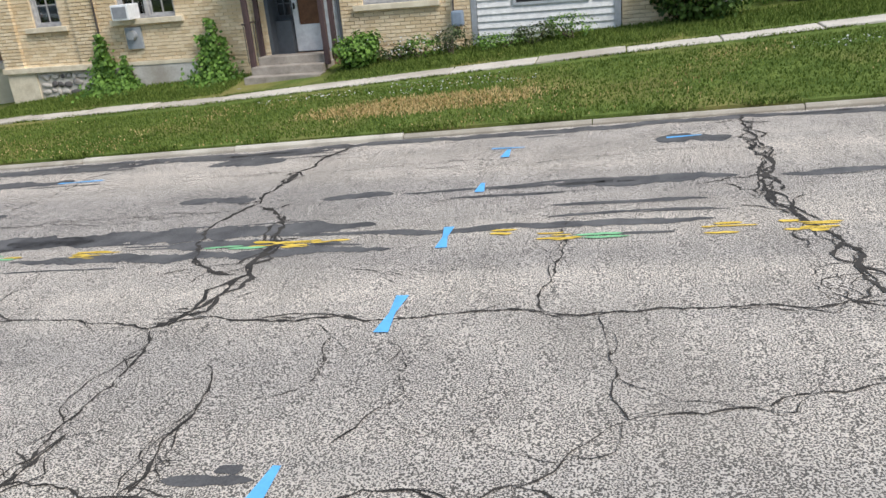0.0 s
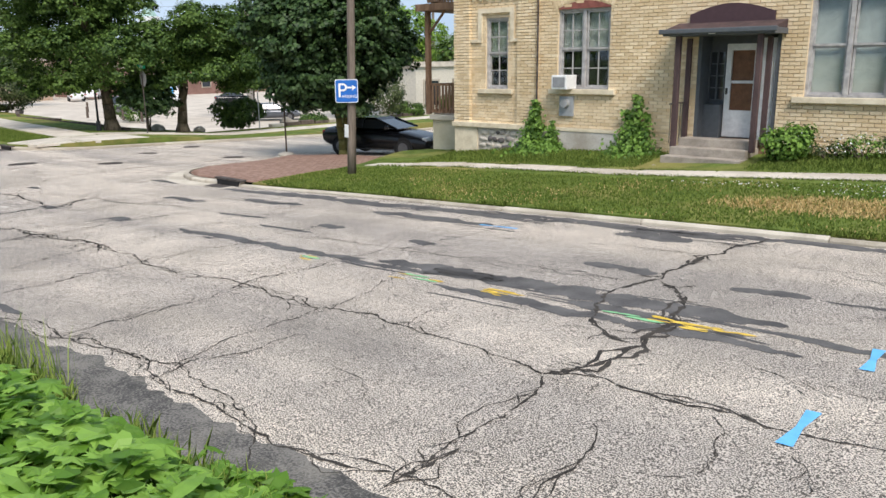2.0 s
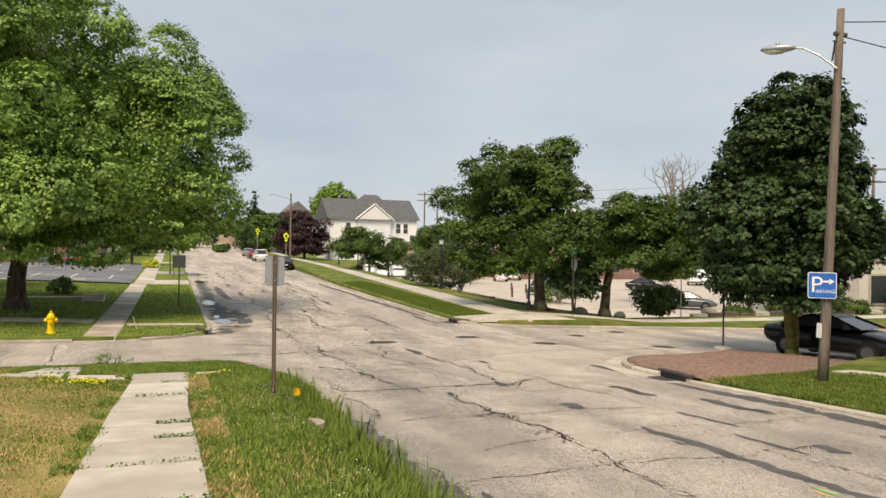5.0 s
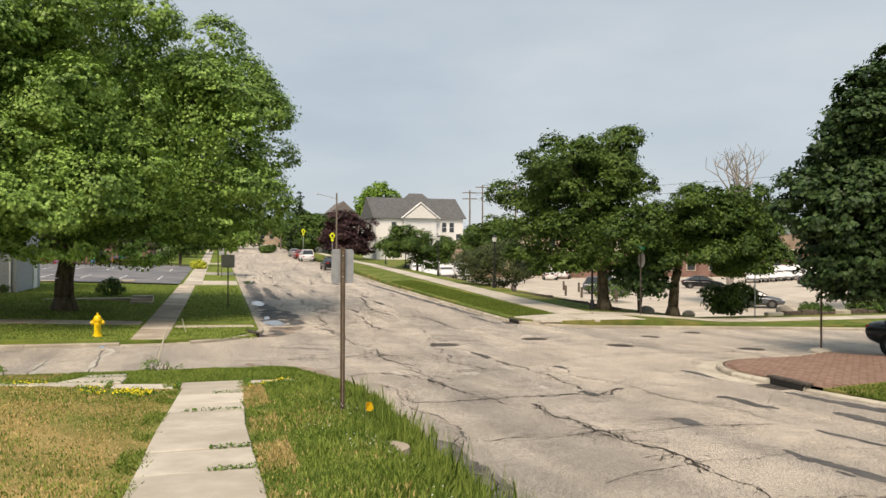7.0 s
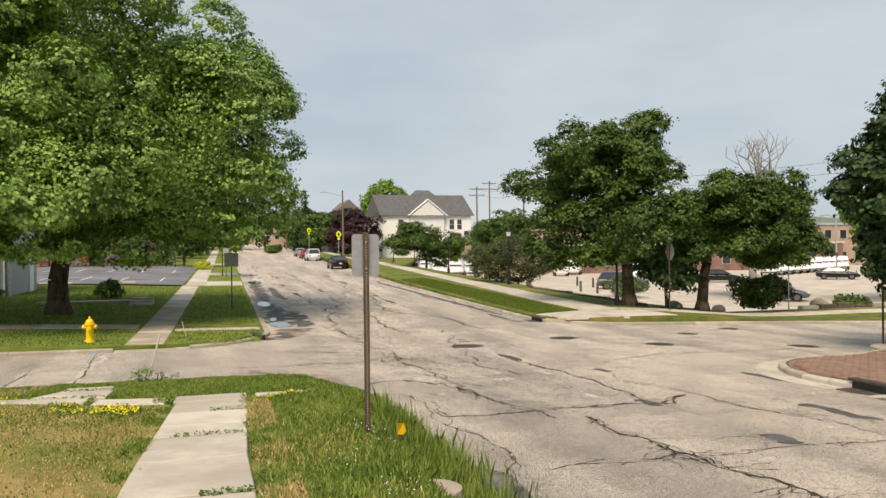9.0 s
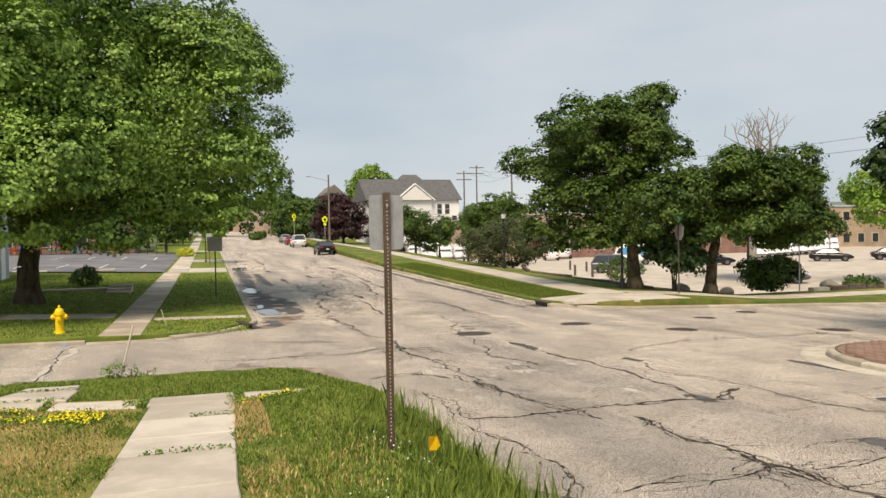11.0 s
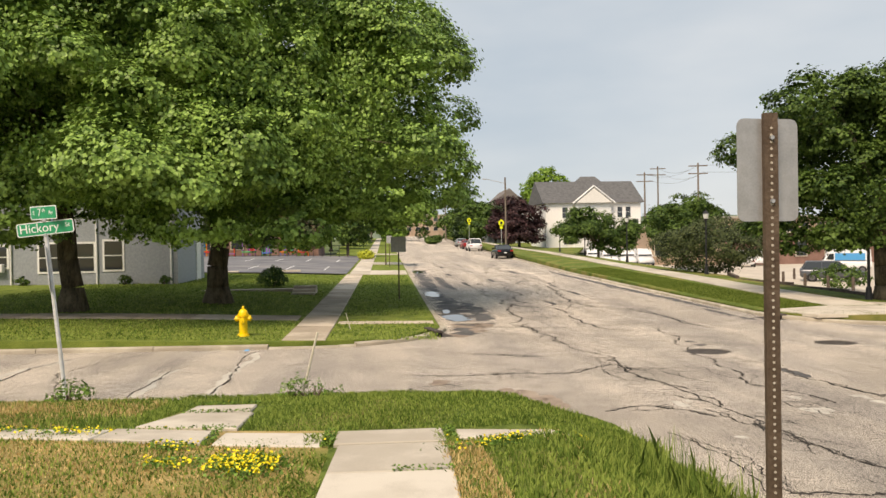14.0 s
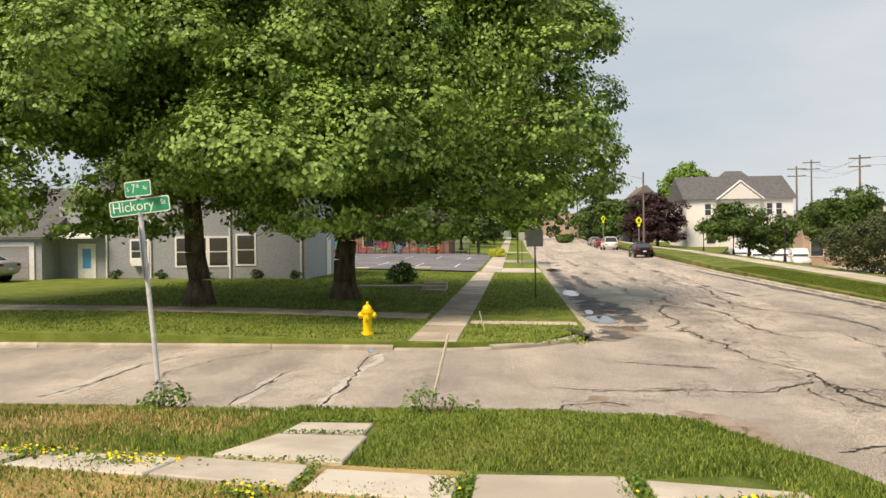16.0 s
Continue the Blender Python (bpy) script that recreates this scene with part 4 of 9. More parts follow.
tree(g(z_nw, -37.1, 17.3), (-37.5, 16.2, 4.8), (3.4, 3.4, 3.1), 0.3, 90000, 0.125, LEAF_MID, "rounded green street tree with a gap in its crown", 12, 17, 0.32, 0.55, spread=0.17, per=16, bough=0.6, extra=[(1.8, 1.2, 3.3, 1.5, 1.5, 1.0), (-0.5, -2.6, 3.3, 1.5, 1.6, 1.0), (1.6, -1.6, 3.4, 1.5, 1.5, 1.1), (-0.4, 2.4, 3.2, 1.4, 1.4, 1.1), (0.5, -0.4, 3.6, 2.0, 2.0, 1.4)])
tree(g(z_nw, -36.4, 20.6), (-36.0, 22.6, 3.3), (2.8, 3.1, 2.1), 0.27, 66000, 0.125, LEAF_MID, "low spreading green tree at the lot's edge", 15, 14, 0.33, 0.5, spread=0.17, per=16, bough=0.55, extra=[(1.4, 2.2, 3.0, 1.4, 1.4, 0.9), (0.2, 4.4, 2.9, 1.3, 1.4, 0.9), (1.2, 0.4, 3.4, 1.2, 1.2, 0.9), (0.8, 3.2, 3.2, 1.6, 1.6, 1.0)])
tree((-20.75, 17.85, z_road(-20.75, 17.85)), (-20.95, 17.5, 3.7), (2.15, 2.15, 3.4), 0.14, 110000, 0.13, LEAF_DARK, "dense dark egg-shaped maple in the paved corner", 21, 40, 0.3, 0.72, material("mossy_bark", (0.12, 0.12, 0.03), (0.22, 0.2, 0.07), 6, 0.95, 0.8, 40), spread=0.12, stems=2, low=-0.9, per=16, bough=0.34, cover=0.75,
     extra=[(0.0, 0.1, 6.9, 1.25, 1.25, 1.5), (0.2, -0.1, 8.0, 0.85, 0.85, 0.8), (0, -0.25, 3.7, 2.25, 2.25, 1.5), (-0.9, -2.2, 4.6, 0.8, 0.8, 0.9)])
tree(g(z_nw, -36.6, 18.9), (-36.6, 19.0, 0.7), (1.3, 1.5, 0.9), 0.045, 3500, 0.17, LEAF_DARK, "small multi-stemmed dark ornamental tree", 30, 8, 0.45, 0.6, stems=4, spread=0.25)
tree((-83.2, 19.8, -0.6), (-83.2, 19.8, 2.1), (3.2, 3.8, 2.1), 0.16, 20000, 0.2, LEAF_MID, "spreading green tree before the white house", 33, 12, 0.42, 0.5, spread=0.25, per=12, bough=0.6)
tree((-91.3, 31.5, -0.8), (-91.3, 31.5, 2.9), (3.6, 4.0, 2.9), 0.18, 20000, 0.22, LEAF_MID, "green tree beside the white house", 35, 12, 0.42, 0.5, spread=0.25, per=12, bough=0.6)
tree((-125.5, 19.6, 0.4), (-125.5, 19.6, 4.6), (3.6, 4.0, 4.0), 0.25, 20000, 0.28, LEAF_PURPLE, "purple-leaved tree by the white house", 37, 14, 0.42, 0.5, spread=0.3, per=12, bough=0.8)
tree((-167, 31.5, 1.0), (-167, 31.5, 9.0), (6, 6.5, 6), 0.4, 7000, 0.6, LEAF_LIME, "tall green tree behind the far houses", 39, 12, 0.42, 0.5, spread=0.8)
for i, (x, y, h, r) in enumerate(((-155, 17.4, 7, 4), (-160, 21.0, 8, 3.5), (-175, 16.5, 8, 5), (-148, -8, 9, 5), (-130, -9, 8, 5), (-185, -9, 11, 6))):
    z0 = z_road(x) + 0.1
    tree((x, y, z0), (x, y, z0 + h * 0.58), (r, r, h * 0.45), 0.25, 5000, 0.55, LEAF_MID if i != 1 else LEAF_DARK, "dark green street tree far along the street", 50 + i, 10, 0.45, 0.5, spread=0.7)
spruce = [(0, 0, 1.6 + 1.25 * i, 2.5 - 0.27 * i, 2.5 - 0.27 * i, 0.95) for i in range(9)]
tree((-165, 15.6, z_road(-165) + 0.1), (-165, 15.6, z_road(-165) + 6.0), (0.7, 0.7, 5.0), 0.2, 9000, 0.3, LEAF_DARK, "tall narrow dark spruce far along the street", 60, 4, 0.5, 0.6, spread=0.2, per=12, bough=0.6, extra=spruce)
tree((-75.5, -0.6, z_sw(-75.5, -0.6)), (-75.5, -0.6, 3.3), (1.7, 1.8, 1.8), 0.06, 4000, 0.22, LEAF_LIME, "young lime green street tree on the verge", 61, 9, 0.42, 0.6, spread=0.3)
for i, (x, y, r, h) in enumerate(((-96, -4.8, 2.6, 4.6), (-99, -9.5, 2.8, 4.8), (-97, -14, 2.6, 4.2), (-99, -19, 3, 5.2), (-100, -26, 3.4, 5.6), (-98, -34, 3.5, 6.0))):
    z0 = z_sw(x, y)
    tree((x, y, z0), (x, y, z0 + h * 0.6), (r, r, h * 0.42), 0.12, 4200, 0.3, LEAF_OLIVE if i % 2 else LEAF_MID, "olive green crab-apple behind the dark lot", 70 + i, 9, 0.45, 0.5, spread=0.4, stems=2)
tree((-49.5, 48, -2.0), (-49.5, 48, 4.0), (4.2, 5.0, 3.4), 0.2, 16000, 0.22, LEAF_LIME, "green tree beyond the side street", 81, 12, 0.42, 0.5, spread=0.4)
tree((-40, 52, -1.8), (-40, 52, 3.0), (4.2, 5.0, 3.6), 0.2, 7000, 0.34, LEAF_MID, "green tree beyond the side street", 82, 12, 0.42, 0.5, spread=0.4)
tree((-58, 40, -1.5), (-58, 40, 3.2), (3.5, 3.8, 3.0), 0.2, 7000, 0.32, LEAF_MID, "green tree among the parked vans", 83, 12, 0.42, 0.5, spread=0.4)

# a bare dead tree
rng = np.random.default_rng(90)
root = thing("tree", (-52.7, 36.0, z_lot(-52.7, 36)), "bare leafless dead tree rising behind the green ones", "tree")
b = bmesh.new()
tube(b, (0, 0, 0), (0.1, 0, 8.0), 0.28, 0.18, 8)
tips = [(Vector((0.1, 0, z)), 0.13) for z in (6.2, 7.0, 7.7, 8.0, 8.0, 7.8, 7.4, 8.0)]
for gen in range(4):
    nxt = []
    for p, r in tips:
        for _ in range(2 if gen else 1):
            d = Vector((rng.normal() * 0.75, rng.normal() * 0.75, abs(rng.normal()) * 0.6 + 0.75)).normalized() * (1.9 - 0.33 * gen) * rng.uniform(0.6, 1.1)
            tube(b, p, p + d, r, r * 0.55, 5)
            nxt.append((p + d, r * 0.55))
    tips = nxt
part("crown", b, material("pale_dead_wood", (0.2, 0.18, 0.16), (0.34, 0.31, 0.28), 5), root)


def shrub(at, r, h, leaves, size, mat, label, seed, lobes=9, spread=0.2, name="shrub", stems=5):
    rng = np.random.default_rng(seed)
    root = thing(name, at, label, name)
    ls = lobes_in((0, 0, h * 0.5), (r[0], r[1], h * 0.5), lobes, 0.42, rng, -0.6) + [(0, 0, h * 0.45, r[0] * 0.7, r[1] * 0.7, h * 0.42)]
    b = bmesh.new()
    for lb in ls[:stems]:
        tube(b, (lb[0] * 0.15, lb[1] * 0.15, -0.05), lb[:3], 0.03, 0.012, 6)
    part("stem", b, BARK, root)
    pts, nrm = crown_points(ls, leaves, rng, 18, spread, 0.25, 0.7)
    keep = pts[:, 2] > 0.02
    ob = new("foliage", leaf_mesh("foliage", pts[keep], nrm[keep], size, mat, rng))
    ob.parent = root
    return root


shrub(g(z_nw, -55.0, 18.6), (2.4, 3.2), 3.0, 26000, 0.1, LEAF_OLIVE, "big rounded olive green shrub by the lamp", 101, 16, 0.2)
shrub((-37.9, 25.0, z_nw(-36.5, 25) - 0.05), (1.2, 1.25), 1.6, 7000, 0.12, LEAF_MID, "clipped round dark green bush at the lot's edge", 102, 12, 0.14)
for i, (x, y, r, h) in enumerate(((-37.0, 33, 1.0, 0.8), (-37.2, 38, 1.2, 0.9), (-37.0, 43, 1.5, 1.3), (-62, 31, 1.6, 1.9), (-37.0, 29.5, 0.7, 0.45))):
    shrub((x, y, z_lot(x, y) if x < -50 else z_nw(-36.4, y) - 0.1), (r, r), h, 2200, 0.13, LEAF_MID, "low green shrub in the lot's planting bed", 110 + i, 8, 0.16)
shrub((-36.9, 35.6, z_nw(-36.4, 35) - 0.1), (1.4, 1.5), 2.5, 4500, 0.12, LEAF_OLIVE, "leggy grey-green shrub beyond the side street", 120, 10, 0.22)
shrub(g(z_sw, -88, -2.4), (1.5, 0.8), 0.8, 1800, 0.13, plain("yellow_green_leaf", (0.42, 0.45, 0.03), 0.6), "yellow-green flowering border plants", 121, 8, 0.15)
shrub((-165, 9.2, z_road(-165, 8)), (1.6, 1.6), 1.4, 2500, 0.3, LEAF_MID, "round green shrub far down the street", 122, 8, 0.3)


# ---- the cream brick house ----
HY = 16.5


def brick_field(x0, x1, z0, z1, holes, y, rng, bw=0.215, bh=0.068, joint=0.01, ground_f=None, keep=None):
    """Bricks of a wall that faces -y: a list of (x0, x1, z0, z1), cut at the openings."""
    out = []
    rows = int((z1 - z0) / (bh + joint))
    for r in range(rows):
        za = z0 + r * (bh + joint)
        x = x0 - (bw / 2 if r % 2 else 0)
        while x < x1:
            a, c = max(x, x0), min(x + bw, x1)
            x += bw + joint
            spans = [(a, c)]
            for hx0, hx1, hz0, hz1 in holes:
                if za + bh > hz0 and za < hz1:
                    nxt = []
                    for s0, s1 in spans:
                        if s1 <= hx0 or s0 >= hx1:
                            nxt.append((s0, s1))
                        else:
                            if s0 < hx0:
                                nxt.append((s0, hx0))
                            if s1 > hx1:
                                nxt.append((hx1, s1))
                    spans = nxt
            out += [(s0, s1, za, za + bh) for s0, s1 in spans if s1 - s0 > 0.03]
    return out


def bricks_mesh(name, bricks, y, mat, rng, depth=0.03):
    co, faces = [], []
    for a, c, z0, z1 in bricks:
        p = rng.uniform(0, 0.006)
        o = len(co)
        co += [(a, y + depth, z0), (c, y + depth, z0), (c, y + depth, z1), (a, y + depth, z1), (a + 0.003, y - p, z0 + 0.003), (c - 0.003, y - p, z0 + 0.003), (c - 0.003, y - p, z1 - 0.003), (a + 0.003, y - p, z1 - 0.003)]
        faces += [(o + 4, o + 5, o + 6, o + 7), (o, o + 1, o + 5, o + 4), (o + 1, o + 2, o + 6, o + 5), (o + 2, o + 3, o + 7, o + 6), (o + 3, o, o + 4, o + 7)]
    me = bpy.data.meshes.new(name)
    me.from_pydata(co, [], faces)
    me.materials.append(mat)
    return me


def wall_with_holes(x0, x1, y0, y1, z0, z1, holes):
    """A thick wall along x, built of blocks round its openings."""
    b = bmesh.new()
    xs = sorted({x0, x1, *[h[0] for h in holes], *[h[1] for h in holes]})
    for a, c in zip(xs, xs[1:]):
        mid = (a + c) / 2
        cuts = sorted((h[2], h[3]) for h in holes if h[0] < mid < h[1])
        z = z0
        for h0, h1 in cuts:
            if h0 > z:
                box(b, a, c, y0, y1, z, h0)
            z = h1
        if z < z1:
            box(b, a, c, y0, y1, z, z1)
    return b


house = thing("brick_house", (0, 0, 0), "two-storey cream brick house with stone sills and a porch", "house")
W1, W2, W3 = (-13.45, -12.72, 1.47, 3.3), (-11.17, -9.72, 1.5, 3.4), (-5.28, -3.78, 1.42, 3.4)
U1, U2, U3 = (-13.4, -12.72, 4.83, 6.45), (-11.1, -9.75, 4.85, 6.5), (-5.3, -3.8, 4.85, 6.5)
DOOR = (-7.55, -5.8, 0.45, 2.75)
holes = [W1, W2, W3, U1, U2, U3, DOOR]
HX0, HX1 = -14.5, -2.95
rng = np.random.default_rng(5)
part("front_wall", wall_with_holes(HX0, HX1, HY + 0.022, HY + 0.32, -0.9, 7.5, holes), MORTAR, house)
part("side_wall", boxed(HX0 + 0.022, HX0 + 0.3, HY + 0.32, 27, -1.6, 7.5), MORTAR, house)
part("side_wall", boxed(HX1 - 0.3, HX1 - 0.022, HY + 0.32, 27, -0.5, 7.5), MORTAR, house)
part("back_wall", boxed(HX0, HX1, 27, 27.3, -1.6, 7.5), MORTAR, house)
part("upper_floor", boxed(HX0 + 0.3, HX1 - 0.3, HY + 0.32, 27, 3.95, 4.1), GREY_PAINT, house)
part("ground_floor", boxed(HX0 + 0.3, HX1 - 0.3, HY + 0.9, 27, 0.3, 0.45), GREY_PAINT, house)
bricks = brick_field(HX0, HX1, 0.56, 7.5, holes, HY, rng)
one = [q for q in bricks if -9.6 < q[0] < -8.5 and 0.6 < q[2] < 2.55]
rest = [q for q in bricks if not (-9.6 < q[0] < -8.5 and 0.6 < q[2] < 2.55)]
front_bricks = new("brickwork", bricks_mesh("brickwork", rest, HY, BRICK, rng))
front_bricks.parent = house
tagged(front_bricks, "weathered cream brickwork", kind="stuff")
# low courses to the right, where the lawn is higher
low = new("brickwork", bricks_mesh("brickwork", brick_field(-9.4, HX1, -0.1, 0.55, [DOOR], HY, rng), HY - 0.02, BRICK, rng, 0.05))
low.parent = house
tagged(low, "weathered cream brickwork", kind="stuff")
# the west side, turned
sb = brick_field(-27.2, -HY, -0.4, 7.5, [(-21.6, -20.6, 0.55, 2.6), (-21.6, -20.6, 3.95, 5.9)], 0, rng)
so = new("side_brickwork", bricks_mesh("side_brickwork", sb, 0, BRICK, rng))
so.parent = house
so.matrix_basis = Matrix.Translation((HX0, 0, 0)) @ Matrix.Rotation(radians(-90), 4, "Z")
tagged(so, "weathered cream brickwork", kind="stuff")
# pilasters, corbels, bands
for x0, x1 in ((-14.5, -13.95), (-12.35, -11.75)):
    o = new("pilaster", bricks_mesh("pilaster", brick_field(x0, x1, 0.56, 7.4, [], HY, rng), HY - 0.085, BRICK, rng, 0.09))
    o.parent = house
b = boxed(-13.95, -12.35, HY - 0.085, HY + 0.02, 3.93, 4.03)
box(b, -13.95, -12.35, HY - 0.06, HY + 0.02, 4.03, 4.12)
part("corbel_course", b, LIMESTONE, house)
for i in range(7):
    b = boxed(-13.9 + i * 0.225, -13.77 + i * 0.225, HY - 0.075, HY + 0.02, 3.82, 3.93)
    box(b, -13.87 + i * 0.225, -13.8 + i * 0.225, HY - 0.05, HY + 0.02, 3.74, 3.82)
    part("corbel_tooth", b, LIMESTONE, house)
for z, p in ((3.86, 0.03), (4.02, 0.05)):
    part("brick_band", boxed(-11.75, HX1, HY - p, HY + 0.02, z, z + 0.05), LIMESTONE, house)
part("belt_course", boxed(HX0 - 0.06, -11.7, HY - 0.13, HY + 0.02, 0.44, 0.57, bevel=0.01), LIMESTONE, house, "dressed limestone belt course")
part("belt_course", boxed(-11.7, -9.4, HY - 0.05, HY + 0.02, 0.46, 0.55, bevel=0.01), LIMESTONE, house)
# window surround of the narrow bay
for x0, x1, z0, z1 in ((-13.68, -12.5, 3.42, 3.54), (-13.68, -13.56, 2.75, 3.42), (-12.62, -12.5, 2.75, 3.42), (-13.95, -13.56, 2.68, 2.76), (-12.62, -12.35, 2.68, 2.76)):
    part("hood_mould", boxed(x0, x1, HY - 0.05, HY + 0.02, z0, z1), LIMESTONE, house)
# rubble and rendered foundation
fr = material("fieldstone", (0.12, 0.11, 0.105), (0.5, 0.46, 0.4), 1.5, 0.9, 0.5, 50, objrand=1.5)
b = boxed(-14.5, -13.7, HY - 0.07, HY + 0.02, -0.9, 0.45)
part("stone_quoin", b, LIMESTONE, house)
root = part("rubble_wall", boxed(-13.7, -12.2, HY - 0.02, HY + 0.02, -0.9, 0.45), CONCRETE, house, "grey fieldstone rubble in pale mortar")
r2 = random.Random(4)
for row in range(5):
    x = -13.7 + r2.uniform(0, 0.08)
    while x < -12.3:
        w = r2.uniform(0.09, 0.33)
        b = ball(bmesh.new(), (x + w / 2, HY - 0.03, -0.4 + row * 0.18 + r2.uniform(-0.03, 0.03)), w / 2, 0.04, r2.uniform(0.055, 0.092), 2)
        for v in b.verts:
            v.co += Vector((noise.noise(v.co * 9), 0, noise.noise(v.co * 8 + Vector((5, 0, 0))))) * 0.045
        part("stone", b, fr, root)
        x += w + 0.02
part("rendered_base", boxed(-12.2, -9.4, HY - 0.035, HY + 0.02, -0.9, 0.46), material("chipped_white_render", (0.42, 0.4, 0.36), (0.66, 0.64, 0.58), 2, 0.9, 0.4, 40, big=((0.3, 0.26, 0.2), 1.2, 0.7)), house, "chipped white rendered base")
RED_HEAD = material("faded_red_timber", (0.16, 0.05, 0.04), (0.28, 0.1, 0.08), 6, 0.8, 0.3, 40)
WIN_FRAME = plain("weathered_grey_frame", (0.38, 0.37, 0.36), 0.7, var=0.25)
CURTAIN = plain("pale_curtain", (0.4, 0.42, 0.42), 0.95)
BLIND = plain("pale_green_grey_blind", (0.7, 0.74, 0.7), 0.9)


def window(parent, x0, x1, z0, z1, y, lights=1, bars=False, sill=True, sill_wide=0.2, frame_mat=WIN_FRAME, arch=True, blind=0.5, m=None, name="window"):
    """A sash window set in a wall facing -y; m turns it to another wall."""
    w = part(name, bmesh.new(), frame_mat, parent)
    if m is not None:
        w.matrix_basis = m
    f = bmesh.new()
    t = 0.055
    box(f, x0, x0 + t, y + 0.06, y + 0.16, z0, z1)
    box(f, x1 - t, x1, y + 0.06, y + 0.16, z0, z1)
    box(f, x0 + t, x1 - t, y + 0.06, y + 0.16, z0, z0 + t)
    box(f, x0 + t, x1 - t, y + 0.06, y + 0.16, z1 - t, z1)
    for i in range(1, lights):
        c = x0 + (x1 - x0) * i / lights
        box(f, c - 0.04, c + 0.04, y + 0.05, y + 0.15, z0 + t, z1 - t)
    part("frame", f, frame_mat, w)
    zm = (z0 + z1) / 2
    for i in range(lights):
        a, c = x0 + (x1 - x0) * i / lights + t, x0 + (x1 - x0) * (i + 1) / lights - t
        for za, zb, dy in ((z0 + t, zm, 0.12), (zm, z1 - t, 0.09)):
            s = bmesh.new()
            for q in ((a, a + 0.04, za, zb), (c - 0.04, c, za, zb), (a + 0.04, c - 0.04, za, za + 0.045), (a + 0.04, c - 0.04, zb - 0.045, zb)):
                box(s, q[0], q[1], y + dy, y + dy + 0.035, q[2], q[3])
            if bars:
                box(s, (a + c) / 2 - 0.012, (a + c) / 2 + 0.012, y + dy, y + dy + 0.03, za + 0.04, zb - 0.04)
                box(s, a + 0.04, c - 0.04, y + dy + 0.001, y + dy + 0.029, (za + zb) / 2 - 0.012, (za + zb) / 2 + 0.012)
            part("sash", s, frame_mat, w)
            gl = part("pane", boxed(a + 0.03, c - 0.03, y + dy + 0.014, y + dy + 0.02, za + 0.03, zb - 0.03), PANE, w)
            gl.visible_shadow = False
        if blind:
            part("blind", boxed(a, c, y + 0.2, y + 0.21, z1 - (z1 - z0) * blind, z1), BLIND, w, "half-drawn pale blind")
    # thin sheet; the unlit room's shade is its near-black colour
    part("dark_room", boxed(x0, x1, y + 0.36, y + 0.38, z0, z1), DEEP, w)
    if sill:
        part("sill", boxed(x0 - sill_wide, x1 + sill_wide, y - 0.1, y + 0.08, z0 - 0.12, z0, bevel=0.012), LIMESTONE, w, "pale limestone sill")
    if arch:
        a = bmesh.new()
        n, h = 10, 0.16
        lower, upper = [], []
        for i in range(n + 1):
            k = i / n
            x = x0 + (x1 - x0) * k
            zz = z1 + h * math.sin(math.pi * k) ** 0.8
            lower.append((x, z1 - 0.0))
            upper.append((x, zz + 0.02))
        pts = [a.verts.new((x, y - 0.004, z)) for x, z in [lower[0]] + upper + [lower[-1]]]
        fc = a.faces.new(pts)
        ex = bmesh.ops.extrude_face_region(a, geom=[fc])
        for v in ex["geom"]:
            if isinstance(v, bmesh.types.BMVert):
                v.co.y += 0.06
        bmesh.ops.recalc_face_normals(a, faces=a.faces)
        part("arched_head", a, RED_HEAD, w, "faded red arched timber head")
        v = bmesh.new()
        cx, half = (x0 + x1) / 2, (x1 - x0) / 2 + 0.06
        R = (half * half + 0.2 * 0.2) / 0.4
        zc = z1 + 0.2 - R
        amax = math.asin(half / R)
        k = max(7, int(half * 2 / 0.08))
        for i in range(k):
            a0 = -amax + 2 * amax * (i + 0.06) / k
            a1 = -amax + 2 * amax * (i + 0.94) / k
            vs = []
            for yy in (y - 0.012, y + 0.03):
                for rr, aa in ((R + 0.02, a0), (R + 0.02, a1), (R + 0.23, a1), (R + 0.23, a0)):
                    vs.append(v.verts.new((cx + rr * math.sin(aa), yy, zc + rr * math.cos(aa))))
            for q in ((0, 1, 2, 3), (4, 5, 6, 7), (0, 1, 5, 4), (1, 2, 6, 5), (2, 3, 7, 6), (3, 0, 4, 7)):
                v.faces.new([vs[j] for j in q])
        bmesh.ops.recalc_face_normals(v, faces=v.faces)
        part("brick_arch", v, BRICK, w)
    return w


PANE = bpy.data.materials.new("clear_window_pane")
PANE.use_nodes = True
pn = PANE.node_tree
pn.nodes.clear()
p_out, p_gl, p_tr, p_mix, p_fr = [pn.nodes.new("ShaderNode" + k) for k in ("OutputMaterial", "BsdfGlossy", "BsdfTransparent", "MixShader", "Fresnel")]
p_gl.inputs["Roughness"].default_value = 0.03
p_tr.inputs["Color"].default_value = (0.8, 0.84, 0.84, 1)
p_fr.inputs["IOR"].default_value = 1.6
pn.links.new(p_fr.outputs[0], p_mix.inputs[0])
pn.links.new(p_tr.outputs[0], p_mix.inputs[1])
pn.links.new(p_gl.outputs[0], p_mix.inputs[2])
pn.links.new(p_mix.outputs[0], p_out.inputs["Surface"])

window(house, *W1, HY, 1, True, arch=False, blind=0.55)
window(house, *W2, HY, 2, True, blind=0.5)
window(house, *W3, HY, 2, False, blind=0.97)
window(house, *U1, HY, 1, True, arch=True, blind=0)
window(house, *U2, HY, 2, False, blind=0.3)
window(house, *U3, HY, 2, False, blind=0.3)
# roof with a broad eave
b = bmesh.new()
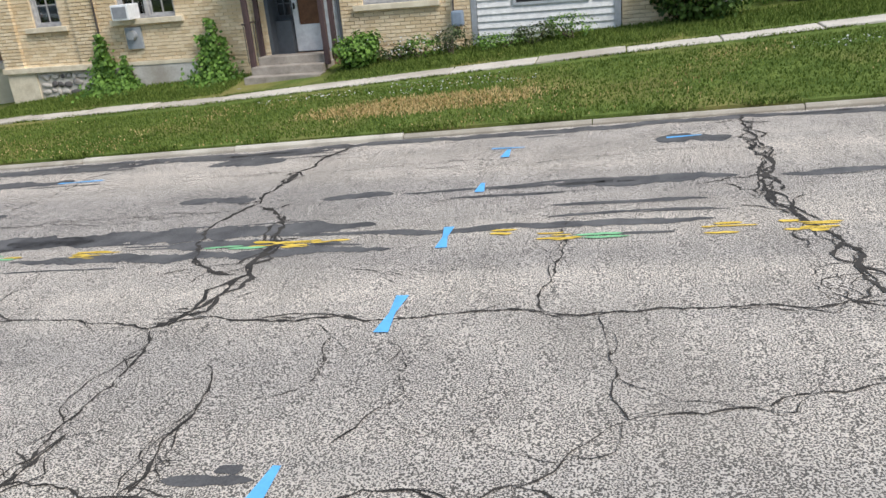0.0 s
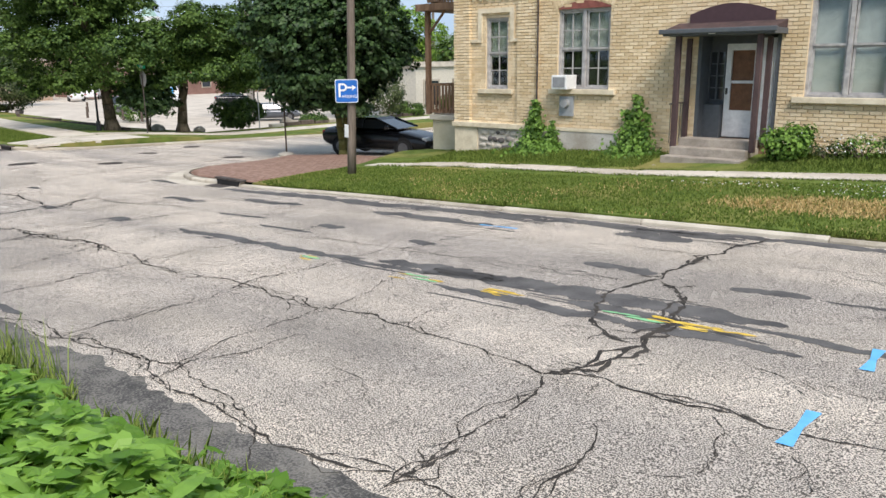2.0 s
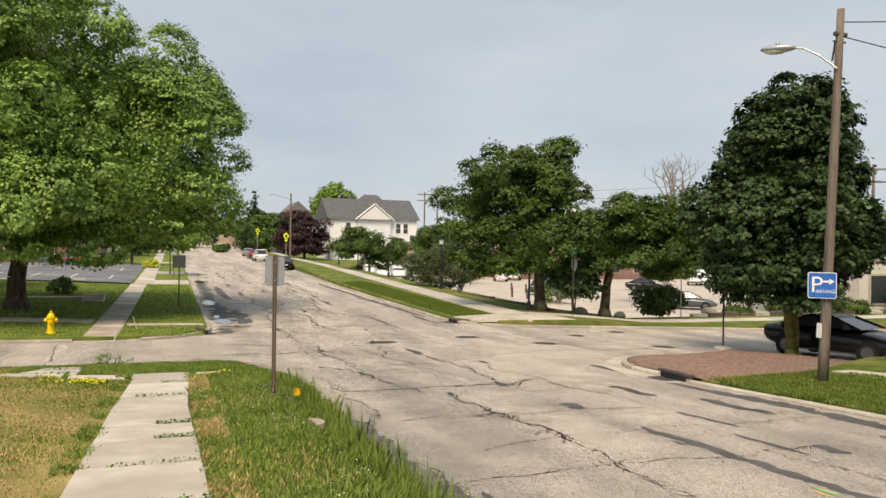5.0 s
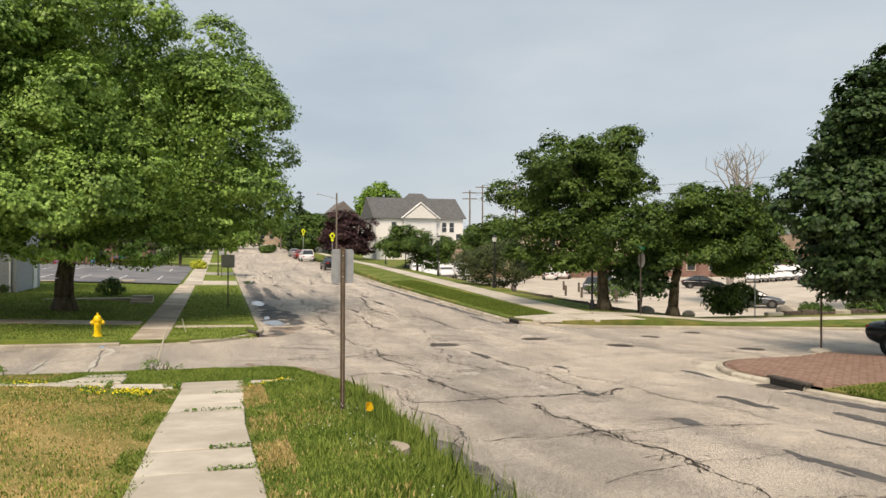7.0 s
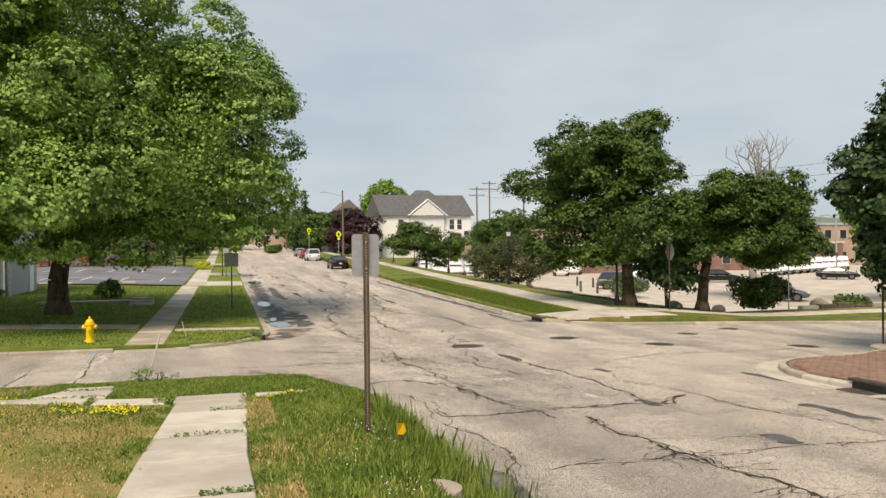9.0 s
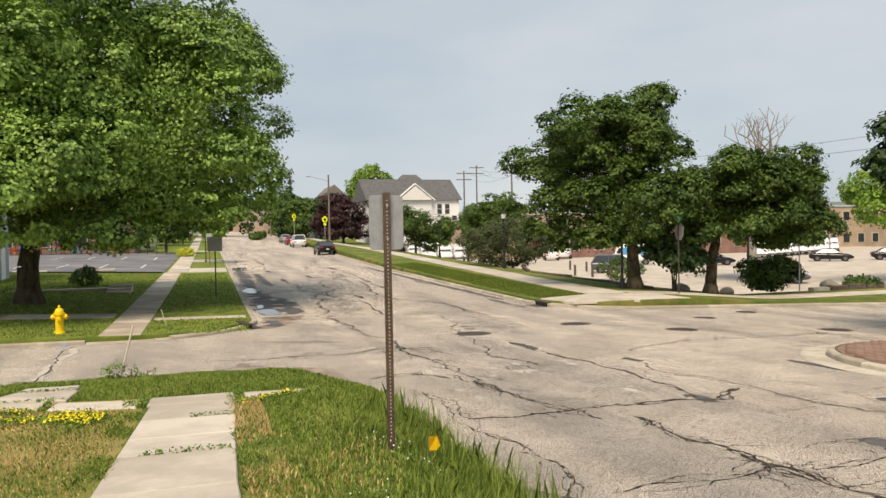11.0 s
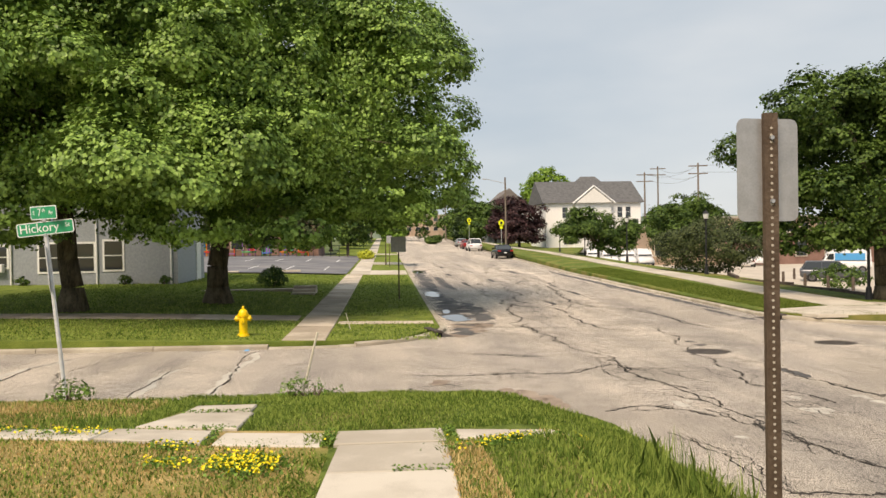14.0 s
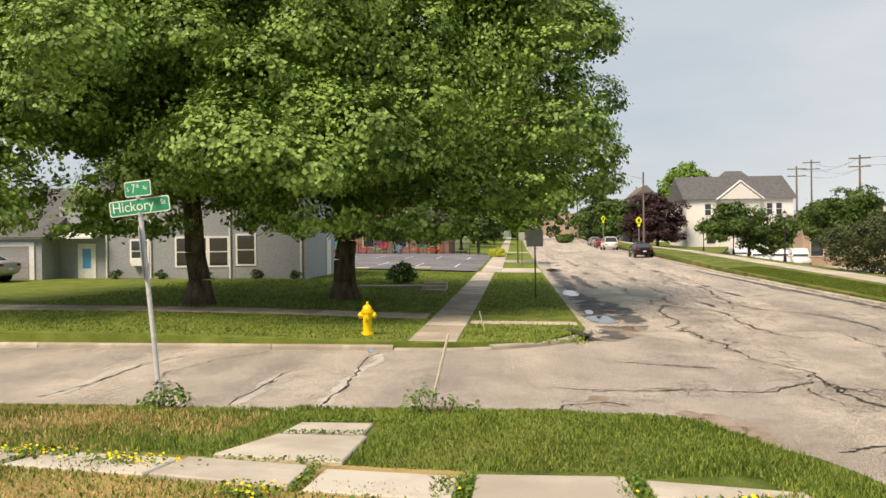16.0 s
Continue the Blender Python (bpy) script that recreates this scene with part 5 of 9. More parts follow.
e = [b.verts.new(v) for v in ((HX0 - 0.6, HY - 0.6, 7.5), (HX1 + 0.6, HY - 0.6, 7.5), (HX1 + 0.6, 27.9, 7.5), (HX0 - 0.6, 27.9, 7.5), (-11.0, 20.5, 9.6), (-6.5, 20.5, 9.6), (-6.5, 23.5, 9.6), (-11.0, 23.5, 9.6))]
for q in ((0, 1, 5, 4), (1, 2, 6, 5), (2, 3, 7, 6), (3, 0, 4, 7), (4, 5, 6, 7), (3, 2, 1, 0)):
    b.faces.new([e[j] for j in q])
part("roof", b, material("red_brown_shingle", (0.13, 0.06, 0.04), (0.22, 0.11, 0.08), 3, 0.9, 0.5, 40), house)
part("eave_board", boxed(HX0 - 0.62, HX1 + 0.62, HY - 0.64, HY - 0.6, 7.36, 7.56), GREY_PAINT, house)
part("eave_board", boxed(HX0 - 0.64, HX0 - 0.6, HY - 0.6, 27.9, 7.36, 7.56), GREY_PAINT, house)
# downpipes
part("downpipe", pipe(bmesh.new(), [(-11.68, HY - 0.14, 7.3), (-11.68, HY - 0.14, 0.35), (-11.6, HY - 0.25, 0.2)], 0.024), IRON, house, "rusty iron downpipe")
part("downpipe", pipe(bmesh.new(), [(-3.32, HY - 0.07, 7.3), (-3.32, HY - 0.07, 0.75)], 0.03), plain("painted_pipe", (0.5, 0.42, 0.3), 0.6), house)

# entrance
porch = part("entrance", bmesh.new(), GREY_PAINT, house, "dark grey recessed entrance with a hood")
b = boxed(-7.55, -7.47, HY + 0.02, HY + 0.550, 0.45, 2.75)
part("reveal", b, GREY_PAINT, porch)
part("reveal", boxed(-5.88, -5.8, HY + 0.02, HY + 0.550, 0.45, 2.75), GREY_PAINT, porch)
part("soffit", boxed(-7.47, -5.88, HY + 0.02, HY + 0.550, 2.67, 2.75), GREY_PAINT, porch)
part("back_panel", boxed(-7.47, -5.88, HY + 0.550, HY + 0.610, 0.45, 2.67), GREY_PAINT, porch)
b = boxed(-7.47, -7.1, HY + 0.290, HY + 0.550, 0.45, 1.2)
part("side_light_base", b, GREY_PAINT, porch)
f = bmesh.new()
for x in (-7.46, -7.29, -7.12):
    box(f, x - 0.015, x + 0.015, HY + 0.480, HY + 0.520, 1.3, 2.35)
for z in (1.3, 1.56, 1.82, 2.08, 2.34):
    box(f, -7.46, -7.12, HY + 0.485, HY + 0.515, z - 0.012, z + 0.012)
part("side_light_bar", f, GREY_PAINT, porch)
part("side_light_pane", boxed(-7.46, -7.12, HY + 0.525, HY + 0.540, 1.3, 2.34), GLASS, porch)
b = boxed(-7.08, -6.96, HY + 0.450, HY + 0.500, 0.5, 2.5)
box(b, -6.47, -6.34, HY + 0.450, HY + 0.500, 0.5, 2.5)
box(b, -6.96, -6.47, HY + 0.450, HY + 0.500, 2.36, 2.5)
box(b, -6.96, -6.47, HY + 0.450, HY + 0.500, 0.5, 1.08)
box(b, -6.96, -6.47, HY + 0.450, HY + 0.500, 1.66, 1.72)
part("storm_door", b, WHITE, porch, "white storm door with brown lower glass")
part("door_panel", boxed(-6.96, -6.47, HY + 0.510, HY + 0.530, 1.08, 2.36), material("varnished_brown_door", (0.12, 0.05, 0.02), (0.22, 0.1, 0.045), 4, 0.5, 0.1, 40), porch)
part("door_handle", boxed(-7.05, -7.01, HY + 0.410, HY + 0.450, 1.42, 1.56, bevel=0.008), BLACK, porch)
part("white_reveal", boxed(-6.3, -5.9, HY + 0.100, HY + 0.500, 0.5, 2.6), WHITE, porch)
DARK_WOOD = material("worn_maroon_timber", (0.045, 0.03, 0.03), (0.1, 0.062, 0.06), 6, 0.8, 0.4, 50, stretch=(1, 1, 0.2))
for x in (-7.72, -6.0):
    b = boxed(x - 0.055, x + 0.055, HY - 0.66, HY - 0.55, 0.3, 2.66, bevel=0.012)
    part("porch_post", b, DARK_WOOD, porch)
    part("pilaster_post", boxed(x - 0.05, x + 0.05, HY - 0.09, HY - 0.012, 0.4, 2.62), DARK_WOOD, porch)
b = boxed(-8.02, -5.68, HY - 0.78, HY - 0.015, 2.66, 2.78, bevel=0.015)
part("hood", b, GREY_PAINT, porch)
part("hood_gutter", boxed(-8.08, -5.62, HY - 0.86, HY - 0.78, 2.7, 2.8, bevel=0.02), GREY_PAINT, porch)
b = bmesh.new()
hv = [b.verts.new(v) for v in ((-8.0, HY - 0.78, 2.785), (-5.7, HY - 0.78, 2.785), (-5.7, HY - 0.02, 2.95), (-8.0, HY - 0.02, 2.95), (-8.0, HY - 0.02, 2.785), (-5.7, HY - 0.02, 2.785))]
for q in ((0, 1, 2, 3), (3, 2, 5, 4), (0, 3, 4), (1, 5, 2), (0, 4, 5, 1)):
    b.faces.new([hv[j] for j in q])
part("hood_roof", b, DARK_WOOD, porch)
b = bmesh.new()
pts = [(-7.75, 2.93), (-5.95, 2.93)] + [(-5.95 - 1.8 * i / 10, 3.12 + 0.2 * math.sin(math.pi * i / 10)) for i in range(11)]
fc = b.faces.new([b.verts.new((x, HY - 0.06, z)) for x, z in pts])
ex = bmesh.ops.extrude_face_region(b, geom=[fc])
for v in ex["geom"]:
    if isinstance(v, bmesh.types.BMVert):
        v.co.y += 0.05
bmesh.ops.recalc_face_normals(b, faces=b.faces)
part("tympanum", b, plain("dark_maroon_panel", (0.06, 0.03, 0.035), 0.6), porch)
part("number_plate_blank", boxed(-7.0, -6.86, HY - 0.8, HY - 0.785, 2.68, 2.74), WHITE, porch, "small pale plate bar")
STEP = material("grey_step_concrete", (0.24, 0.21, 0.175), (0.4, 0.355, 0.3), 3, 0.9, 0.4, 60)
for i in range(4):
    part("step", boxed(-7.8 + i * 0.05, -6.0 - i * 0.03, HY - 1.45 + i * 0.32, HY - 0.03, -0.2 + i * 0.17, 0.0 + i * 0.17, bevel=0.012), STEP, porch, "worn grey concrete step")
part("landing", boxed(-7.5, -5.85, HY - 0.03, HY + 1.0, 0.2, 0.47), WOOD, porch)
b = pipe(bmesh.new(), [(-7.75, HY - 0.8, 1.25), (-7.75, HY - 0.1, 1.25)], 0.018)
for i in range(6):
    tube(b, (-7.75, HY - 0.75 + i * 0.12, 0.4), (-7.75, HY - 0.75 + i * 0.12, 1.25), 0.009, 0.009, 5)
part("side_rail", b, IRON, porch)

# porches on the west side
side = part("side_porch", bmesh.new(), WOOD, house, "brown timber double porch on the side")
part("porch_base", boxed(-16.85, -14.56, 18.1, 22.5, -1.7, 0.42), material("cream_block_base", (0.48, 0.44, 0.32), (0.6, 0.56, 0.43), 3, 0.9, 0.3, 50), side, "cream painted block base")
part("base_cap", boxed(-16.93, -14.56, 18.02, 22.58, 0.42, 0.58, bevel=0.015), CONCRETE, side)
part("vent", boxed(-15.7, -15.0, 18.07, 18.1, -0.25, 0.3), WHITE, side, "white louvred vent")
part("upper_deck", boxed(-17.35, -14.56, 17.9, 22.7, 3.72, 3.92), WOOD, side)
for x, y in ((-17.1, 18.2), (-17.1, 22.3)):
    part("porch_post", boxed(x - 0.07, x + 0.07, y - 0.07, y + 0.07, 0.58, 3.72), WOOD, side)
    br = bmesh.new()
    tube(br, (x, y, 3.0), (x + 0.7, y, 3.7), 0.05, 0.05, 4)
    part("brace", br, WOOD, side)
for z in (0.58, 3.92):
    for axis in (0, 1):
        n = 17 if axis == 0 else 26
        a, c = (-17.1, -14.7) if axis == 0 else (18.2, 22.3)
        r = bmesh.new()
        for zz in (z + 0.1, z + 0.92):
            if axis == 0:
                box(r, a, c, 18.17, 18.23, zz - 0.03, zz + 0.03)
            else:
                box(r, -17.13, -17.07, a, c, zz - 0.03, zz + 0.03)
        part("rail", r, WOOD, side)
        for i in range(n):
            q = a + (c - a) * (i + 0.5) / n
            if axis == 0:
                part("baluster", boxed(q - 0.035, q + 0.035, 18.14, 18.17, z + 0.05, z + 0.95), WOOD, side)
            else:
                part("baluster", boxed(-17.16, -17.13, q - 0.035, q + 0.035, z + 0.05, z + 0.95), WOOD, side)

# things fixed to the wall
ac = thing("air_conditioner", (-10.87, HY - 0.02, 1.62), "white window air conditioner under the sash", "air conditioner")
part("case", boxed(-0.22, 0.22, -0.36, 0.1, -0.12, 0.22, bevel=0.02), WHITE, ac)
part("grille", boxed(-0.17, 0.17, -0.372, -0.361, -0.07, 0.17), plain("grey_grille", (0.25, 0.26, 0.27), 0.6), ac)
mt = thing("electric_meter", (-10.85, HY - 0.06, 1.1), "round glass meter on a grey board", "meter")
part("board", boxed(-0.2, 0.2, 0.0, 0.06, -0.26, 0.22), plain("grey_meter_board", (0.3, 0.32, 0.33), 0.7), mt)
part("dial", tubed((0, -0.12, 0.05), (0, 0.0, 0.05), 0.1, 0.11, 16), SIGN_GREY, mt)
mt = thing("gas_meter", (-3.2, HY - 0.16, 1.02), "blue-grey gas meter on the wall", "meter")
part("case", boxed(-0.13, 0.13, -0.1, 0.1, -0.16, 0.16, bevel=0.05), plain("blue_grey_case", (0.22, 0.27, 0.33), 0.5), mt)
part("inlet_pipe", pipe(bmesh.new(), [(-0.08, 0, 0.1), (-0.08, 0, 0.35), (-0.08, 0.12, 0.4)], 0.02), IRON, mt)

# clapboard house next door
sid = thing("siding_house", (0, 0, 0), "white clapboard house next to the brick one", "house")
part("wall", boxed(HX1 + 0.05, 0.1, HY + 0.05, 27, -0.5, 6.6), WHITE_SIDING, sid)
for i in range(42):
    z = 0.62 + i * 0.14
    cuts = [(HX1 + 0.14, 0.02)] if not 1.1 < z < 2.65 else [(HX1 + 0.14, -2.12), (-0.42, 0.02)]
    for a, c in cuts:
        b = bmesh.new()
        v = [b.verts.new(p) for p in ((a, HY + 0.01, z), (c, HY + 0.01, z), (c, HY + 0.045, z + 0.14), (a, HY + 0.045, z + 0.14), (a, HY + 0.05, z), (c, HY + 0.05, z))]
        b.faces.new(v[:4])
        b.faces.new((v[4], v[5], v[1], v[0]))
        part("clapboard", b, WHITE_SIDING, sid)
for x in (HX1 + 0.07, 0.06):
    part("corner_board", boxed(x - 0.06, x + 0.06, HY - 0.01, HY + 0.05, 0.3, 6.6), SIGN_GREY, sid)
window(sid, -2.05, -0.5, 1.18, 2.6, HY - 0.06, 2, False, False, frame_mat=plain("grey_trim", (0.4, 0.42, 0.43), 0.6), arch=False, blind=0)
# added panel on the solid wall, coloured near-black as an unlit room
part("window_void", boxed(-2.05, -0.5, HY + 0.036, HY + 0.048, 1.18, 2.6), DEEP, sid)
bay = part("bay_wall", boxed(0.14, 1.7, HY + 0.022, HY + 1.55, -0.2, 6.6), MORTAR, house)
o = new("brickwork", bricks_mesh("brickwork", brick_field(0.14, 1.7, 0.0, 6.6, [], HY, rng), HY, BRICK, rng))
o.parent = house
tagged(o, "weathered cream brickwork", kind="stuff")
GREY_WALL = plain("dull_grey_siding", (0.25, 0.26, 0.26), 0.7)
sg = thing("grey_annex", (0, 0, 0), "grey sided annex with a row of meters", "house")
part("wall", boxed(0.3, 9.0, HY + 1.6, 27, -0.3, 6.0), GREY_WALL, sg)
for i in range(24):
    part("clapboard", boxed(0.3, 9.0, HY + 1.585, HY + 1.6, 0.8 + i * 0.18, 0.8 + i * 0.18 + 0.15), GREY_WALL, sg)
for i in range(5):
    part("utility_meter", boxed(2.9 + i * 0.42, 3.15 + i * 0.42, HY + 1.45, HY + 1.585, 1.25, 1.65, bevel=0.03), SIGN_GREY, sg, "grey utility meter")

# climbing weeds and flower bed along the wall
IVY = material("ivy_leaf", (0.06, 0.13, 0.016), (0.18, 0.32, 0.05), 0.8, 0.6, 0, 3, island=0.8, translucent=0.25)


def climber(x, w, h, count, seed, label):
    rng = np.random.default_rng(seed)
    z0 = z_north(x, HY) - 0.08
    root = thing("climbing_vine", (x, HY - 0.12, z0), label, "vine")
    sx, sh = rng.uniform(-0.6, 0.6, 6) * w, np.concatenate([[1.0], rng.uniform(0.3, 0.8, 5)])
    sx[0] = 0.05
    which = rng.choice(6, count, p=[0.3, 0.18, 0.16, 0.14, 0.12, 0.1])
    zz = rng.random(count) ** 1.7 * h * sh[which]
    up = zz / (h * sh[which])
    ww = w * (0.42 * (1 - up) ** 1.5 + 0.1)
    p = np.stack([sx[which] * (1 - 0.4 * up) + rng.normal(size=count) * ww * 0.5 + 0.06 * np.sin(zz * 7 + which), -np.abs(rng.normal(size=count)) * (0.3 * (1 - up) ** 2 + 0.05), zz], 1)
    nrm = np.stack([rng.normal(size=count) * 0.5, -np.ones(count), rng.normal(size=count) * 0.5 + 0.6], 1)
    b = bmesh.new()
    for k in range(4):
        pipe(b, [(rng.uniform(-w, w) * 0.4, -0.02, -0.1), (rng.uniform(-w, w) * 0.3, -0.03, h * 0.5), (rng.uniform(-w, w) * 0.15, -0.02, h * rng.uniform(0.7, 0.98))], 0.01, 5)
    part("stem", b, BARK, root)
    ob = new("foliage", leaf_mesh("foliage", p, nrm, 0.085, IVY, rng))
    ob.parent = root


climber(-11.75, 1.1, 1.35, 2600, 201, "green climbing vine up the downpipe")
climber(-11.15, 0.6, 0.8, 900, 205, "low green vine on the rendered base")
climber(-8.9, 1.0, 1.4, 2400, 202, "green climbing weed against the brick wall")
shrub((-5.25, HY - 0.7, z_north(-5.25, 15.8)), (0.5, 0.4), 0.6, 2400, 0.07, IVY, "low green bush beside the steps", 210, 8, 0.1)
for i, x in enumerate((-4.5, -3.9, -3.3, -2.4, -1.6, -0.8)):
    shrub((x, HY - 0.55, z_north(x, 15.9)), (0.5, 0.3), 0.22 + 0.12 * (i % 3), 700, 0.045, IVY if i % 2 else LEAF_OLIVE, "weedy flower bed plants along the wall", 220 + i, 6, 0.09)
shrub((1.5, HY - 0.2, z_north(1.5, 16.3)), (0.85, 0.7), 1.45, 7500, 0.085, LEAF_MID, "leafy green shrub at the house corner", 230, 10, 0.16)
for i, x in enumerate((3.4, 4.6, 5.8, 7.4)):
    shrub((x, HY + 0.6, z_north(x, 17)), (0.9, 0.6), 0.4 + 0.15 * (i % 2), 1500, 0.06, IVY, "weedy green growth before the annex", 240 + i, 7, 0.12)
rng = np.random.default_rng(260)
fl = thing("flower_bed", (-4.2, HY - 0.75, z_north(-4.2, 15.7)), "small white flowers among the weeds", "flowers", kind="stuff")
p = np.stack([rng.normal(size=160) * 0.55, rng.normal(size=160) * 0.12, rng.uniform(0.15, 0.55, 160)], 1)
o = new("petals", leaf_mesh("petals", p, rng.normal(size=(160, 3)) + [0, -0.5, 1], 0.03, WHITE, rng))
o.parent = fl

# single bricks by the entrance
for a, c, z0, z1 in one[:300]:
    key = round(c - a, 3)
    me = bpy.data.meshes.get("brick_%d" % int(key * 1000))
    if me is None:
        me = bricks_mesh("brick_%d" % int(key * 1000), [(0, key, 0, 0.068)], 0, BRICK_ONE, np.random.default_rng(1))
    o = new("brick", me)
    o.parent = house
    o.location = (a, HY, z0)


# ---- wear and markings on the road ----
rr = random.Random(17)


def wander(pts, rough=0.12, least=0.07):
    """A jagged line through the given points."""
    pts = [Vector((x, y)) for x, y in pts]
    going = True
    while going:
        going, out = False, [pts[0]]
        for a, c in zip(pts, pts[1:]):
            d = c - a
            if d.length > least:
                going = True
                n = Vector((-d.y, d.x)).normalized()
                out.append((a + c) / 2 + n * d.length * rr.uniform(-rough, rough))
            out.append(c)
        pts = out
    return [(p.x, p.y) for p in pts]


def crack_line(bm, pts, width, lift=0.005):
    prev = None
    last = len(pts) - 1
    if pts[0][0] > -20:
        width *= 0.5
    for i, (x, y) in enumerate(pts):
        a, c = pts[max(0, i - 1)], pts[min(last, i + 1)]
        d = math.hypot(c[0] - a[0], c[1] - a[1]) or 1
        nx, ny = -(c[1] - a[1]) / d, (c[0] - a[0]) / d
        w = width * rr.choice((0.25, 0.5, 0.7, 1.0, 1.5)) * rr.uniform(0.7, 1.1) / 2 * (0.2 if i in (0, last) else 1)
        pair = [bm.verts.new((x + s * nx * w, y + s * ny * w, z_road(x, y) + lift)) for s in (1, -1)]
        if prev:
            bm.faces.new((prev[0], prev[1], pair[1], pair[0]))
        prev = pair


cr = bmesh.new()


def big_crack(pts, width=0.04, twins=2, branches=5, stray=0.5):
    line = wander(pts)
    crack_line(cr, line, width)
    for t in range(twins):
        i = rr.randrange(0, max(1, len(line) - 8))
        j = min(len(line) - 1, i + rr.randrange(6, 22))
        o = rr.choice((-1, 1)) * rr.uniform(0.05, 0.16)
        a, c = Vector(line[i]), Vector(line[j])
        d = (c - a).normalized()
        n = Vector((-d.y, d.x)) * o
        crack_line(cr, wander([line[i], tuple((a + c) / 2 + n), line[j]], 0.15, 0.1), width * 0.6, 0.006)
    for t in range(branches):
        i = rr.randrange(len(line))
        a = rr.uniform(0, 6.3)
        L = rr.uniform(0.3, 1.0) * stray * 2
        x, y = line[i]
        crack_line(cr, wander([(x, y), (x + L * math.cos(a), y + L * math.sin(a))], 0.2, 0.09), width * 0.4, 0.0055)


# cross joints of the old slabs beneath, east to west
big_crack([(6.2, 2.5), (6.3, 4.6), (6.1, 7.6), (6.4, 10.1)], 0.04, 5, 10)
big_crack([(1.55, 10.15), (1.47, 8.6), (1.52, 7.8), (1.4, 6.4), (1.58, 5.8), (1.57, 5.1), (1.75, 4.6)], 0.1, 20, 20, 0.35)
big_crack([(1.75, 4.6), (1.95, 3.8), (1.85, 3.1), (2.0, 2.5)], 0.05, 6, 12, 0.35)
big_crack([(-3.6, 10.1), (-3.74, 9.0), (-3.86, 8.25), (-3.82, 7.45)], 0.13, 3, 4, 0.2)
big_crack([(-3.82, 7.45), (-3.97, 7.0), (-3.92, 6.2), (-3.62, 5.66), (-3.1, 5.42)], 0.09, 2, 3, 0.2)
big_crack([(-3.79, 7.37), (-3.32, 6.85), (-3.16, 6.4), (-3.07, 5.8), (-2.99, 5.4), (-3.02, 5.0), (-3.12, 4.72), (-3.3, 4.42)], 0.12, 9, 6, 0.25)
big_crack([(-3.28, 4.4), (-3.17, 4.2), (-3.11, 3.85), (-3.11, 3.4), (-3.12, 3.15), (-3.05, 2.8)], 0.035, 3, 4, 0.2)
big_crack([(-3.02, 3.12), (-3.02, 2.85), (-3.05, 2.5)], 0.06, 2, 2, 0.2)
big_crack([(-2.57, 3.9), (-2.48, 3.82), (-2.38, 3.58), (-2.38, 3.12), (-2.33, 2.86), (-2.34, 2.5)], 0.04, 4, 5, 0.2)
big_crack([(-7.0, 10.0), (-6.9, 9.5), (-7.3, 9.2), (-7.2, 8.4), (-7.3, 7.35), (-7.7, 6.4)], 0.035, 3, 4, 0.3)
big_crack([(-7.74, 6.38), (-7.6, 5.6), (-7.68, 4.72), (-7.47, 4.2), (-7.48, 3.35), (-7.44, 2.55)], 0.035, 5, 7, 0.3)
big_crack([(-5.71, 2.58), (-6.0, 3.25), (-6.08, 3.95), (-6.15, 4.58), (-6.22, 5.4), (-6.41, 6.0)], 0.028, 3, 5, 0.25)
big_crack([(-5.71, 2.58), (-5.83, 2.95), (-5.62, 3.4), (-5.62, 3.95)], 0.028, 1, 3, 0.2)
big_crack([(-9.6, 2.4), (-9.75, 3.4), (-9.95, 4.65), (-9.95, 5.5), (-9.7, 6.5), (-9.9, 7.6)], 0.04, 5, 8, 0.35)
big_crack([(-11.09, 3.4), (-11.6, 4.85), (-11.8, 6.4), (-11.55, 7.9), (-11.6, 9.6)], 0.03, 3, 5, 0.3)
big_crack([(-13.55, 2.9), (-13.6, 3.55), (-13.5, 4.05), (-13.7, 4.6), (-13.4, 5.4), (-13.54, 6.0), (-13.5, 6.6), (-13.36, 7.4)], 0.045, 10, 8, 0.35)
big_crack([(-14.15, 5.4), (-14.26, 6.05), (-14.22, 6.5)], 0.03, 1, 2, 0.2)
big_crack([(-17.0, 2.75), (-16.85, 3.4), (-16.95, 3.95), (-16.95, 5.05), (-16.75, 6.6), (-17.4, 7.2)], 0.13, 8, 8, 0.3)
# lengthwise joints
big_crack([(9.0, 4.6), (4.0, 4.6), (1.4, 4.66), (1.1, 4.56), (0.0, 4.55), (-0.46, 4.57), (-1.7, 4.49), (-2.38, 4.5), (-2.88, 4.61), (-3.3, 4.45)], 0.05, 16, 10, 0.2)
big_crack([(-3.3, 4.42), (-4.0, 4.58), (-4.9, 4.65), (-6.15, 4.58), (-7.68, 4.72), (-9.96, 4.67), (-11.2, 4.75)], 0.045, 14, 12, 0.25)
big_crack([(-11.2, 4.75), (-12.7, 4.78), (-13.5, 4.75), (-14.5, 4.76), (-15.2, 4.64), (-16.3, 4.75)], 0.08, 26, 18, 0.35)
big_crack([(-13.6, 7.6), (-15.1, 7.62), (-17.0, 7.42), (-21.1, 7.4)], 0.05, 3, 5, 0.4)
for y, a, c in ((7.1, -8.07, -4.5), (7.15, -6.9, -4.05), (6.95, -10.0, -8.0), (8.75, -5.5, -3.96), (8.72, -3.65, -1.2), (8.55, -2.2, 1.4), (8.9, -14.5, -10.0), (8.05, -18.0, -13.5)):
    big_crack([(a, y - 0.06), ((a + c) / 2, y + 0.04), (c, y + 0.06)], 0.026, 2, 3, 0.25)
# branches on the near lane
big_crack([(-0.36, 6.47), (-0.41, 5.98), (-0.44, 5.37), (-0.46, 4.58)], 0.032, 3, 5, 0.2)
